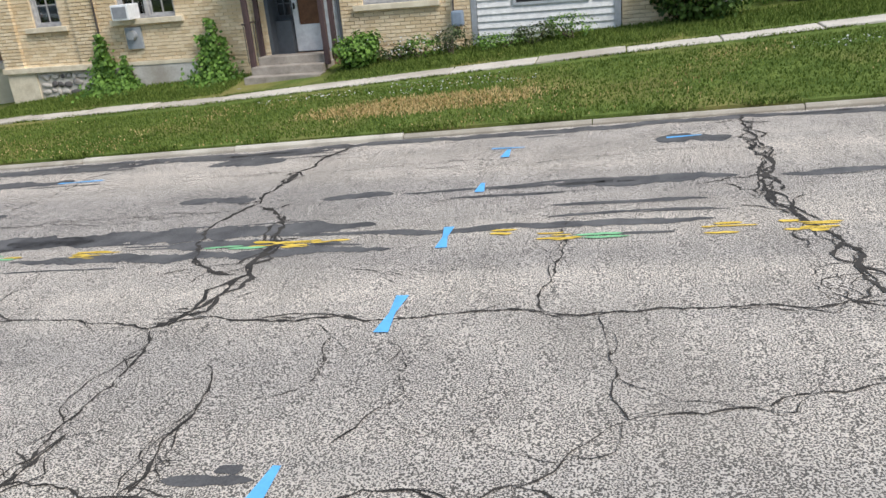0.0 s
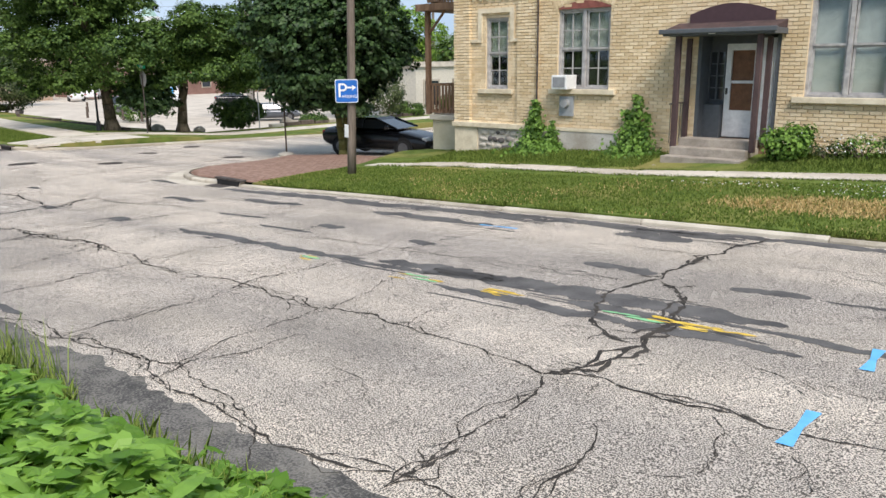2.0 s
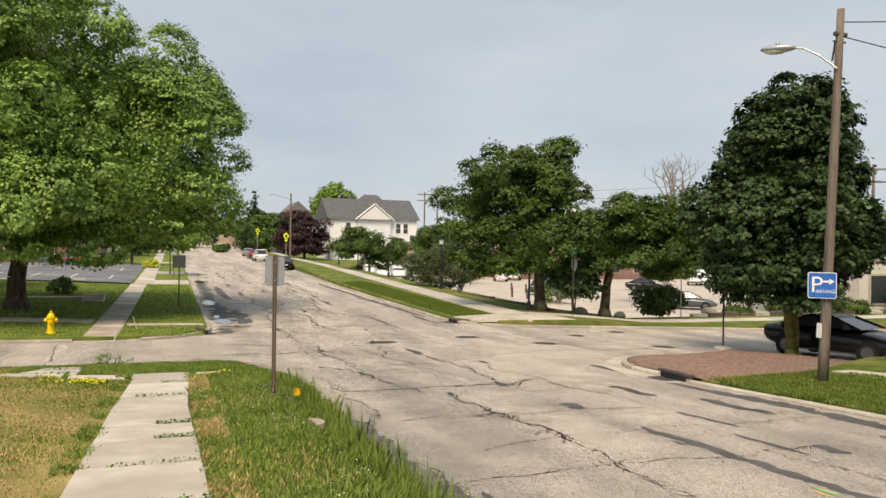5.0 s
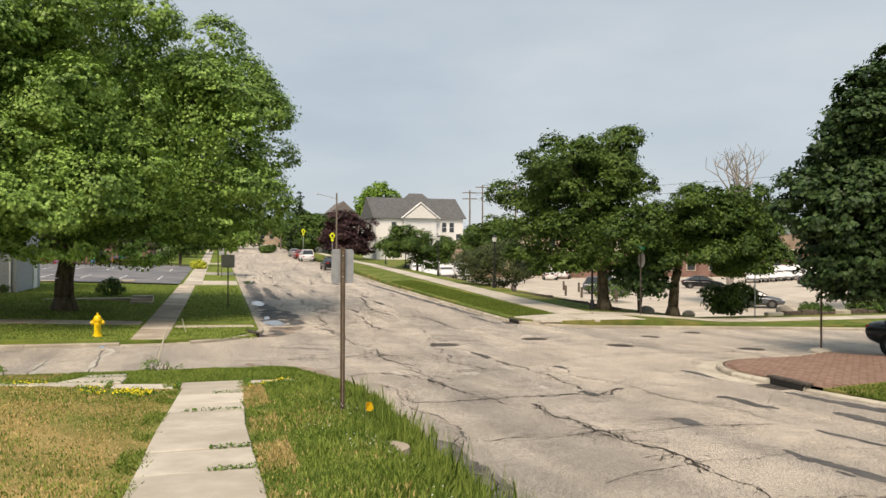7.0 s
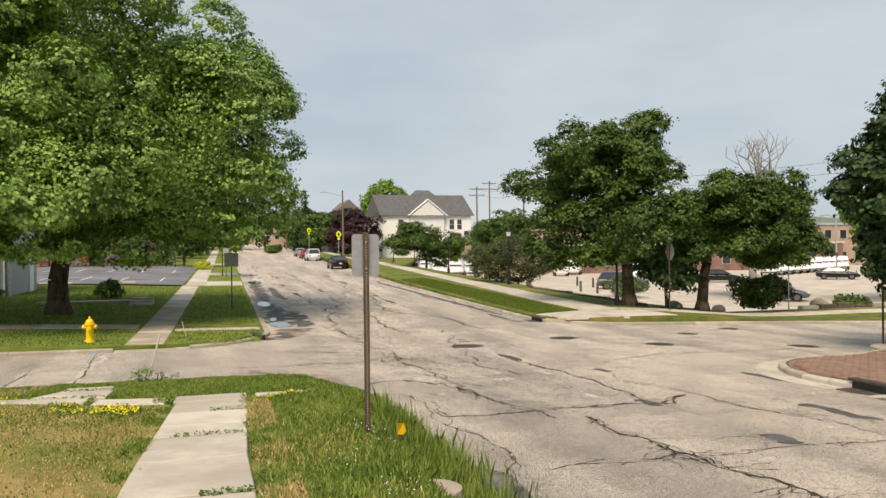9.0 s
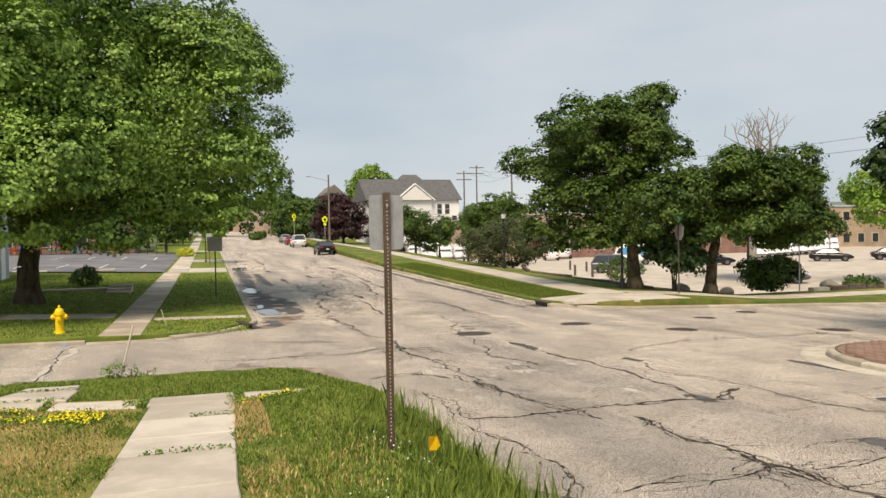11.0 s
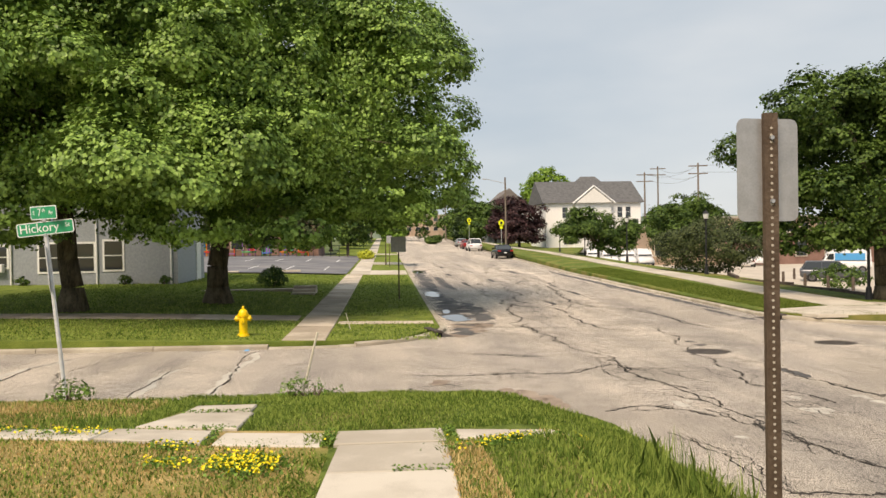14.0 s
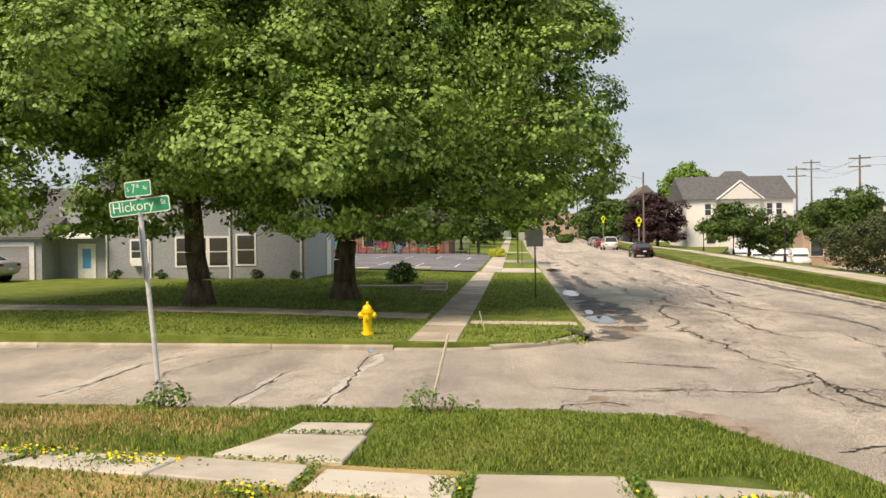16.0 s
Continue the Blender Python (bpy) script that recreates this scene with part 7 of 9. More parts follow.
def car(at, turn, paint, label, kind="sedan", L=4.6, W=1.78, H=1.44, group=""):
    """A car that points to +y, standing on its wheels."""
    root = thing("car", at, label, "car", turn, group)
    h = L / 2
    if kind == "sedan":
        prof = [(-h, 0.5, 0.84), (-h + 0.06, 0.36, 0.95), (-h + 0.3, 0.27, 0.99), (-h + 0.8, 0.22, 1.0), (-0.6, 0.2, 0.97), (0.4, 0.2, 0.95), (h - 1.35, 0.2, 0.93), (h - 0.8, 0.22, 0.86), (h - 0.35, 0.25, 0.76), (h - 0.08, 0.3, 0.67), (h, 0.38, 0.6)]
        cab = [(-h + 0.55, -h + 1.3, h - 2.05, h - 1.2)]
    elif kind == "suv":
        prof = [(-h, 0.5, 1.02), (-h + 0.1, 0.34, 1.1), (-h + 0.8, 0.28, 1.1), (0, 0.26, 1.08), (h - 1.3, 0.26, 1.05), (h - 0.5, 0.3, 0.98), (h - 0.1, 0.36, 0.85), (h, 0.45, 0.7)]
        cab = [(-h + 0.12, -h + 0.45, h - 1.9, h - 1.2)]
    else:
        prof = [(-h, 0.45, 1.25), (-h + 0.05, 0.35, 1.3), (0, 0.32, 1.3), (h - 1.2, 0.32, 1.3), (h - 0.75, 0.33, 1.15), (h - 0.15, 0.36, 1.0), (h, 0.45, 0.8)]
        cab = [(-h + 0.02, -h + 0.1, h - 1.6, h - 1.05)]
    rings = []
    for y, lo, hi in prof:
        k = 1 - 0.1 * (abs(y) / h) ** 4
        w = W / 2 * k
        m = (lo + hi) / 2
        half = (hi - lo) / 2
        ring = []
        for q in range(20):
            a = 2 * math.pi * (q + 0.5) / 20
            ca, sa = math.cos(a), math.sin(a)
            ring.append((math.copysign(w * abs(ca) ** 0.42, ca), y, m + math.copysign(half * abs(sa) ** 0.6, sa)))
        rings.append(ring)
    part("body", loft(rings), paint, root, smooth=True)
    for s in (-1, 1):
        for yy in (-h + 0.85, h - 0.9):
            # body is uncut: a near-black disc paints the shade inside each arch
            part("wheel_arch", tubed((s * (W / 2 - 0.12), yy, 0.33), (s * (W / 2 - 0.012), yy, 0.33), 0.375, 0.375, 20), DEEP, root)
        if kind == "sedan":
            part("sill_trim", boxed(s * (W / 2 * 0.93), s * (W / 2 * 0.97), -h + 1.25, h - 1.3, 0.23, 0.27), RIM, root, "bright sill strip")
            for yy in (-0.25, -h + 1.9):
                part("door_handle", boxed(s * (W / 2 - 0.005), s * (W / 2 + 0.012), yy - 0.1, yy + 0.06, 0.8, 0.825), paint, root)
    y0, y1, y2, y3 = cab[0]
    zb = prof[3][2] - 0.03
    wb, wt = W / 2 * 0.86, W / 2 * 0.68
    if kind == "van":
        wb, wt = W / 2 * 0.9, W / 2 * 0.84
    gl = loft([[(-wb, y0, zb), (wb, y0, zb), (wt, y1, H - 0.07), (-wt, y1, H - 0.07)], [(-wb, y3, zb), (wb, y3, zb), (wt, y2, H - 0.07), (-wt, y2, H - 0.07)]])
    part("cabin_glass", gl, CAR_GLASS if kind != "van" else paint, root)
    rf = loft([[(-wt, y1 - 0.04, H - 0.08), (wt, y1 - 0.04, H - 0.08), (wt * 0.85, y1 + 0.1, H), (-wt * 0.85, y1 + 0.1, H)], [(-wt, y2 + 0.04, H - 0.08), (wt, y2 + 0.04, H - 0.08), (wt * 0.85, y2 - 0.1, H), (-wt * 0.85, y2 - 0.1, H)]])
    part("roof", rf, paint, root)
    for s in (-1, 1):
        if kind == "van":
            part("side_window", loft([[(s * (wb + 0.004), y3 - 0.95, 1.35), (s * (wb + 0.008), y3 - 0.25, 1.35), (s * (wt + 0.05), y3 - 0.55, H - 0.45), (s * (wt + 0.05), y3 - 0.95, H - 0.45)], [(s * (wb - 0.03), y3 - 0.95, 1.35), (s * (wb - 0.03), y3 - 0.25, 1.35), (s * (wt + 0.0), y3 - 0.55, H - 0.45), (s * (wt + 0.0), y3 - 0.95, H - 0.45)]]), CAR_GLASS, root)
        else:
            for yy, lean in ((y2 + 0.02, (y3 - y2)), ((y1 + y2) / 2 - 0.05, 0.0), (y1 + 0.02, (y0 - y1))):
                pl = bmesh.new()
                tube(pl, (s * (wb + 0.004), yy + lean, zb), (s * (wt + 0.004), yy, H - 0.06), 0.035, 0.03, 5)
                part("pillar", pl, paint, root)
        part("mirror", boxed(s * (W / 2 * 0.88), s * (W / 2 * 0.88 + 0.16), y3 - 0.42, y3 - 0.3, zb - 0.02, zb + 0.12, bevel=0.02), paint, root)
        part("headlight", boxed(s * W * 0.26, s * W * 0.43, h - 0.2, h - 0.02, 0.58, 0.7, bevel=0.02), LAMP, root)
        part("tail_light", boxed(s * W * 0.27, s * W * 0.44, -h - 0.005, -h + 0.12, 0.72, 0.86, bevel=0.015), TAIL, root)
        for yy in (-h + 0.85, h - 0.9):
            wheel(root, s * (W / 2 - 0.09), yy, 0.32 if kind == "sedan" else 0.36)
    if kind == "van":
        ws = loft([[(-wb * 0.9, y3 + 0.015, 1.33), (wb * 0.9, y3 + 0.015, 1.33), (wt * 0.9, y2 + 0.1, H - 0.35), (-wt * 0.9, y2 + 0.1, H - 0.35)], [(-wb * 0.9, y3 - 0.03, 1.33), (wb * 0.9, y3 - 0.03, 1.33), (wt * 0.9, y2 + 0.05, H - 0.35), (-wt * 0.9, y2 + 0.05, H - 0.35)]])
        part("windscreen", ws, CAR_GLASS, root)
        part("bumper", boxed(-W / 2 * 0.9, W / 2 * 0.9, h - 0.05, h + 0.1, 0.4, 0.58, bevel=0.03), GREY_PAINT, root)
    part("plate", boxed(-0.15, 0.15, -h - 0.02, -h + 0.02, 0.55, 0.66), WHITE, root, "blank number plate bar")
    return root


def on(f, x, y):
    return (x, y, f(x, y))


car((-20.55, 19.5, z_road(-20.55, 19.5) + 0.02), -75.5, CAR_BLACK, "black saloon parked on the drive by the maple", L=4.35, W=1.72, H=1.34)
car(on(lambda x, y: z_lot(x, y) + 0.02, -70.3, 35.4), -27, CAR_GREY, "dark grey estate car in the public lot", "suv", 4.7, 1.85, 1.68)
bv = car((-85.6, 45.6, z_lot(-86, 45) + 0.02), 153, CAR_WHITE, "white van with a blue panel in the lot", "van", 5.4, 1.95, 2.4)
part("side_panel", boxed(-0.955, -0.9, -2.1, 0.6, 1.3, 2.0), CAR_BLUE, bv, "bright blue side panel")
car((-79.5, 52.4, z_lot(-78, 52) + 0.02), -27, CAR_BLACK, "black saloon parked in the public lot")
car((-79.0, 68, z_lot(-80, 67) + 0.02), -40, CAR_BLACK, "black saloon before the row of vans")
car((-77.5, 75.5, z_lot(-77, 74) + 0.02), -40, CAR_BLACK, "black saloon before the row of vans")
car((-54.3, 39.2, z_lot(-53, 39) + 0.02), -35, CAR_GREY, "dark green-grey saloon behind the round bush")
car(on(z_road, -89.5, 11.4), 91, CAR_BLACK, "black car parked along the street kerb", "sedan", 4.5, 1.78, 1.42)
car(on(z_road, -119.7, 12.0), 91, CAR_WHITE, "white sport utility car parked far along the street", "suv", 4.7, 1.9, 1.8)
car(on(z_road, -131, 12.2), 91, CAR_RED, "red car parked far along the street", "sedan")
car(on(z_road, -143, 12.4), 91, CAR_SILVER, "silver car parked far along the street", "sedan")
car((-46.6, -26.4, z_sw(-46.6, -26.4)), 180, CAR_SILVER, "silver car on the garage drive", "sedan", 4.5, 1.76, 1.46)
# the parked mail vans
first = None
vans = [(-99.5 - 0.3 * i, 25.6 + 2.2 * i, -98) for i in range(3)] + [(-112 - 0.3 * i, 27.1 + 2.15 * i, -98) for i in range(4)] + [(-118 - 0.2 * i, 30.6 + 2.3 * i, -98) for i in range(3)] + [(-92.0 - 1.4 * i, 69 + 2.5 * i, -128) for i in range(11)] + [(-109, 49.0, 60), (-104, 44.5, 70)]
for x, y, a in vans:
    m = pose(x, y, z_lot(x, y) + 0.02, 0, 0, a)
    if first is None:
        first = car((x, y, z_lot(x, y) + 0.02), a, CAR_WHITE, "white right-hand-drive mail van parked in a row", "van", 4.5, 1.9, 2.15, "row of mail vans")
    else:
        copy_thing(first, m)


# ---- houses and distance ----
def gable_house(name, x0, x1, y0, y1, z0, eave, ridge, wall, roof, label, along="y", windows=(), front=0.4):
    """A house whose street front faces +x, with its ridge along x or y."""
    h = thing(name, (0, 0, 0), label, "house")
    part("wall", boxed(x0, x1, y0, y1, z0, eave), wall, h)
    b = bmesh.new()
    o = front
    if along == "y":
        xm = (x0 + x1) / 2
        v = [(x0 - o, y0 - o, eave - 0.1), (x1 + o, y0 - o, eave - 0.1), (xm, y0 - o, ridge), (x0 - o, y1 + o, eave - 0.1), (x1 + o, y1 + o, eave - 0.1), (xm, y1 + o, ridge)]
    else:
        ym = (y0 + y1) / 2
        v = [(x0 - o, y0 - o, eave - 0.1), (x0 - o, y1 + o, eave - 0.1), (x0 - o, ym, ridge), (x1 + o, y0 - o, eave - 0.1), (x1 + o, y1 + o, eave - 0.1), (x1 + o, ym, ridge)]
    v = [b.verts.new(p) for p in v]
    for q in ((0, 1, 2), (3, 5, 4), (0, 2, 5, 3), (1, 4, 5, 2), (0, 3, 4, 1)):
        b.faces.new([v[i] for i in q])
    bmesh.ops.recalc_face_normals(b, faces=b.faces)
    part("roof", b, roof, h)
    for yy, zz, w, hh in windows:
        wdw = part("window", boxed(x1 + 0.005, x1 + 0.06, yy - w / 2 - 0.1, yy + w / 2 + 0.1, zz - 0.1, zz + hh + 0.1), WHITE, h)
        part("pane", boxed(x1 + 0.06, x1 + 0.075, yy - w / 2, yy + w / 2, zz, zz + hh / 2 - 0.03), GLASS, wdw)
        part("pane", boxed(x1 + 0.06, x1 + 0.075, yy - w / 2, yy + w / 2, zz + hh / 2 + 0.03, zz + hh), GLASS, wdw)
    return h


# corner house in grey clapboard, with a garage wing
GX, GZ = -50.0, -0.75
gh = gable_house("grey_house", -55.6, GX, -21.4, -11.0, GZ, 4.1, 6.6, GREY_SIDING, ROOFING, "grey clapboard corner house behind the maples", "y",
                 ((-16.9, 0.35, 1.5, 1.35), (-15.5, 0.35, 0.9, 1.35), (-14.1, 0.4, 0.85, 1.4), (-19.6, 0.6, 0.8, 1.0)))
for i in range(36):
    part("clapboard", boxed(GX, GX + 0.018, -21.4, -11.0, GZ + 0.1 + i * 0.13, GZ + 0.1 + i * 0.13 + 0.115), GREY_SIDING, gh)
for y in (-21.3, -19.0, -14.9, -11.3):
    part("downspout", pipe(bmesh.new(), [(GX + 0.08, y, 4.0), (GX + 0.08, y, GZ + 0.25), (GX + 0.5, y + 0.15, GZ + 0.1)], 0.05), WHITE, gh)
part("door", boxed(GX - 4.6, GX - 3.7, -11.0, -10.94, GZ + 0.4, GZ + 2.5), WHITE, gh)
part("window_unit", boxed(GX + 0.0, GX + 0.35, -19.9, -19.3, 0.35, 0.75, bevel=0.03), WHITE, gh, "white window air conditioner")
part("blue_cloth", boxed(GX + 0.03, GX + 0.07, -17.2, -16.6, 2.6, 4.2), plain("blue_tarpaulin", (0.03, 0.12, 0.4), 0.7), gh, "blue cloth at the upper window")
gw = gable_house("garage", -58, -48.6, -31, -23.9, GZ - 0.05, 1.95, 4.6, GREY_SIDING, ROOFING, "grey attached garage wing with white trim", "y")
part("garage_door", boxed(-48.6, -48.54, -27.6, -24.5, GZ, 1.4), plain("grey_garage_door", (0.27, 0.28, 0.29), 0.6), gw)
for i in range(1, 4):
    part("door_panel", boxed(-48.54, -48.525, -27.55, -24.55, GZ + i * 0.54 - 0.5, GZ + i * 0.54 - 0.04), plain("grey_garage_panel", (0.29, 0.3, 0.31), 0.6), gw)
for a, c, d, e in ((-27.8, -27.6, GZ, 1.6), (-24.5, -24.25, GZ, 1.6), (-27.6, -24.5, 1.4, 1.62), (-31, -23.9, 1.75, 1.98)):
    part("trim_board", boxed(-48.6, -48.52, a, c, d, e), WHITE, gw)
lk = thing("link_wing", (0, 0, 0), "grey clapboard link between house and garage", "house")
part("wall", boxed(-57, -50.1, -23.9, -21.4, GZ, 3.4), GREY_SIDING, lk)
part("door", boxed(-50.1, -50.04, -22.9, -21.95, GZ + 0.05, 1.5), WHITE, lk, "white half-glazed side door")
part("door_pane", boxed(-50.04, -50.03, -22.65, -22.2, 0.25, 1.25), CAR_BLUE, lk, "blue tinted door pane")
b = bmesh.new()
v = [b.verts.new(p) for p in ((-50.1, -23.6, 2.15), (-50.1, -21.5, 2.15), (-49.1, -21.5, 1.85), (-49.1, -23.6, 1.85), (-50.1, -23.6, 2.05), (-50.1, -21.5, 2.05), (-49.1, -21.5, 1.75), (-49.1, -23.6, 1.75))]
for q in ((0, 1, 2, 3), (7, 6, 5, 4), (3, 2, 6, 7), (0, 3, 7, 4), (1, 5, 6, 2), (0, 4, 5, 1)):
    b.faces.new([v[i] for i in q])
part("canopy", b, WHITE, lk)
for i, y in enumerate((-20.6, -18.2, -16.0, -13.4, -11.6)):
    shrub((GX + 0.5, y, z_sw(GX + 0.5, y)), (0.3, 0.3), 0.4, 350, 0.09, LEAF_MID, "small clipped shrub at the foot of the wall", 300 + i, 5, 0.08)
shrub((-48.5, -6.2, z_sw(-48.5, -6.2)), (0.9, 0.7), 0.8, 1500, 0.1, LEAF_MID, "low green shrub beside the garden steps", 306, 7, 0.12)
sp = thing("garden_steps", (0, 0, 0), "pale concrete garden path steps on the lawn", "steps")
for i in range(3):
    part("step", boxed(-44.5 - i * 0.5, -44.0 - i * 0.5, -4.7, -3.7, z_sw(-45, -4) - 0.1, z_sw(-44.5, -4.2) + 0.08 + i * 0.12, bevel=0.02), OLD_CONCRETE, sp)
part("path", boxed(-46.2, -45.5, -9.2, -4.8, z_sw(-46, -6) - 0.1, z_sw(-46, -6) + 0.09, bevel=0.02), OLD_CONCRETE, sp)

# white house with a front gable
wh = gable_house("white_house", -139, -127, 24.0, 38.9, -0.5, 7.25, 10.9, plain("white_stucco", (0.8, 0.79, 0.77), 0.8), ROOFING, "large white two-storey house with a grey gabled roof", "y",
                 ((27.0, 4.9, 0.8, 1.6), (35.6, 4.9, 0.75, 1.6), (36.9, 4.9, 0.75, 1.6), (38.1, 3.0, 0.8, 1.6), (27.4, 0.8, 1.2, 2.2), (31.4, 0.8, 1.2, 2.2)), 0.5)
b = bmesh.new()
v = [b.verts.new(p) for p in ((-126.0, 28.1, 7.1), (-126.0, 34.5, 7.1), (-126.0, 31.3, 9.65), (-133.5, 28.1, 7.1), (-133.5, 34.5, 7.1), (-133.5, 31.3, 9.65))]
for q in ((0, 1, 2), (3, 5, 4), (0, 2, 5, 3), (1, 4, 5, 2), (0, 3, 4, 1)):
    b.faces.new([v[i] for i in q])
bmesh.ops.recalc_face_normals(b, faces=b.faces)
part("cross_gable", b, ROOFING, wh)
part("gable_wall", boxed(-127, -126.4, 28.5, 34.1, -0.5, 7.1), WHITE, wh)
b = bmesh.new()
fv = [b.verts.new(p) for p in ((-125.8, 28.5, 7.12), (-125.8, 34.1, 7.12), (-125.8, 31.3, 9.35), (-125.97, 28.5, 7.12), (-125.97, 34.1, 7.12), (-125.97, 31.3, 9.35))]
for q in ((0, 1, 2), (5, 4, 3), (0, 3, 4, 1), (1, 4, 5, 2), (2, 5, 3, 0)):
    b.faces.new([fv[i] for i in q])
bmesh.ops.recalc_face_normals(b, faces=b.faces)
part("gable_face", b, WHITE_SIDING, wh)
for a in ((28.0, 7.05, 31.3, 9.7), (34.6, 7.05, 31.3, 9.7)):
    part("barge_board", tubed((-125.95, a[0], a[1]), (-125.95, a[2], a[3]), 0.13, 0.13, 4), WHITE, wh)
b = bmesh.new()
v = [b.verts.new(p) for p in ((-138.2, 27.6, 7.8), (-127.9, 27.6, 7.8), (-127.9, 36.4, 7.8), (-138.2, 36.4, 7.8), (-133, 31.0, 11.7), (-133, 33.4, 11.7))]
for q in ((0, 1, 4), (1, 2, 5, 4), (2, 3, 5), (3, 0, 4, 5), (3, 2, 1, 0)):
    b.faces.new([v[i] for i in q])
part("hip_roof", b, ROOFING, wh)
gable_house("far_house", -172, -160, 19.5, 28, 0.5, 7.5, 11.8, WHITE, plain("brown_grey_shingle", (0.17, 0.15, 0.14), 0.9), "white house with a brown roof farther along", "x", ((22, 5, 1, 1.8),), 0.6)
TAN = material("tan_brick_wall", (0.32, 0.23, 0.165), (0.45, 0.34, 0.25), 0.4, 0.9, 0.2, 8)
RED = material("dark_red_brick_wall", (0.17, 0.095, 0.075), (0.27, 0.16, 0.13), 0.6, 0.9, 0.2, 10)


def block(name, x0, x1, y0, y1, z0, z1, mat, label, rows=0, cols=0, face="x", roof=None):
    h = thing(name, (0, 0, 0), label, "building")
    part("wall", boxed(x0, x1, y0, y1, z0, z1), mat, h)
    part("parapet", boxed(x0 - 0.2, x1 + 0.2, y0 - 0.2, y1 + 0.2, z1, z1 + 0.35), roof or CONCRETE, h)
    for r in range(rows):
        for c in range(cols):
            yy = y0 + (y1 - y0) * (c + 0.5) / cols
            zz = z0 + (z1 - z0) * (r + 0.35) / rows
            hh = (z1 - z0) / rows * 0.45
            w = part("window", boxed(x1 + 0.005, x1 + 0.08, yy - 0.85, yy + 0.85, zz, zz + hh), KERB, h)
            part("pane", boxed(x1 + 0.08, x1 + 0.1, yy - 0.7, yy + 0.7, zz + 0.12, zz + hh - 0.12), GLASS, w)
    return h


block("tan_building", -285, -270, 6, 21, 1, 10.5, TAN, "big tan brick building closing the street", 3, 5)
block("tan_building", -286, -280, 9.5, 13, 10.85, 14, LOT, "pale tower on the tan building", 0, 0)
block("red_building", -124, -112, 50, 100, -3, 1.9, RED, "low dark red brick building behind the lot", 1, 12)
block("tan_building", -122, -110, 34, 44, -3, 3.0, TAN, "low tan building beyond the vans", 1, 3)
block("pale_building", -160, -148, 60, 85, -3, 5.0, TAN, "tan two-storey building behind the lot", 2, 8)
block("office_building", -140, -126, 108, 150, -3, 5.4, TAN, "tan brick office block with blue-grey roof", 2, 12, roof=plain("blue_grey_roof", (0.35, 0.42, 0.48), 0.6))
sd = block("white_shed", -41.5, -38, 39.6, 49, -2.4, 1.9, CREAM_SIDING, "low cream clapboard building beyond the side street", 1, 3)
for i in range(26):
    part("clapboard", boxed(-38.0, -37.985, 39.6, 49, -2.3 + i * 0.16, -2.3 + i * 0.16 + 0.14), CREAM_SIDING, sd)
    part("clapboard", boxed(-41.5, -38, 39.585, 39.6, -2.3 + i * 0.16, -2.3 + i * 0.16 + 0.14), CREAM_SIDING, sd)
block("red_school", -118, -108, -45, -9, -0.3, 6.5, RED, "red brick building behind the play yard", 2, 9)

# play yard behind the dark lot
PLAY = [plain("play_red", (0.5, 0.03, 0.02), 0.5), plain("play_orange", (0.7, 0.2, 0.02), 0.5), plain("play_blue", (0.05, 0.15, 0.5), 0.5), plain("play_green", (0.06, 0.3, 0.1), 0.5), plain("play_purple", (0.25, 0.1, 0.35), 0.5)]
for i in range(13):
    y = -9.5 - i * 1.9
    root = thing("play_equipment", (-95 + rr.uniform(-1, 1), y, z_sw(-95, y)), "bright plastic play equipment behind the lot", "play equipment", rr.uniform(0, 90))
    k = rr.uniform(0.6, 1.2)
    part("platform", boxed(-0.5 * k, 0.5 * k, -0.6 * k, 0.6 * k, 0.35 * k, 0.5 * k, bevel=0.04), PLAY[i % 5], root)
    for sx in (-1, 1):
        for sy in (-1, 1):
            part("leg", tubed((sx * 0.4 * k, sy * 0.5 * k, 0), (sx * 0.4 * k, sy * 0.5 * k, 1.3 * k), 0.05, 0.05, 6), PLAY[(i + 1) % 5], root)
    part("panel", boxed(-0.5 * k, 0.5 * k, 0.56 * k, 0.62 * k, 0.5 * k, 1.1 * k, bevel=0.02), PLAY[(i + 2) % 5], root)
fence = thing("fence", (0, 0, 0), "dark iron fence round the play yard", "fence")
for i in range(30):
    y = -4.6 - i * 0.9
    part("post", boxed(-92.55, -92.5, y - 0.03, y + 0.03, z_sw(-92.5, y), z_sw(-92.5, y) + 1.2), BLACK, fence)
for z in (0.15, 1.1):
    part("rail", boxed(-92.54, -92.51, -31, -4.6, z_sw(-92.5, -10) + z, z_sw(-92.5, -10) + z + 0.04), BLACK, fence)
wl2 = bmesh.new()
for i in range(9):
    for x in (-66, -80):
        y = -5 - i * 2.7
        b3 = [(x, y), (x - 5, y)]
        ribbon(b3, 0.1, z_sw, 0.036, wl2, 0, False, random.Random(1))
structure("lot_lines", wl2, WHITE, "worn white parking bay lines", "marking")
for i in range(5):
    b = boxed(-61.9, -61.7, -8.2 - i * 4, -6.2 - i * 4, z_sw(-61.8, -8) + 0.03, z_sw(-61.8, -8) + 0.17, bevel=0.03)
    tagged(part("wheel_stop", b, CONCRETE), "pale concrete wheel stop in the lot", "wheel stop", "wheel stops in the lot")

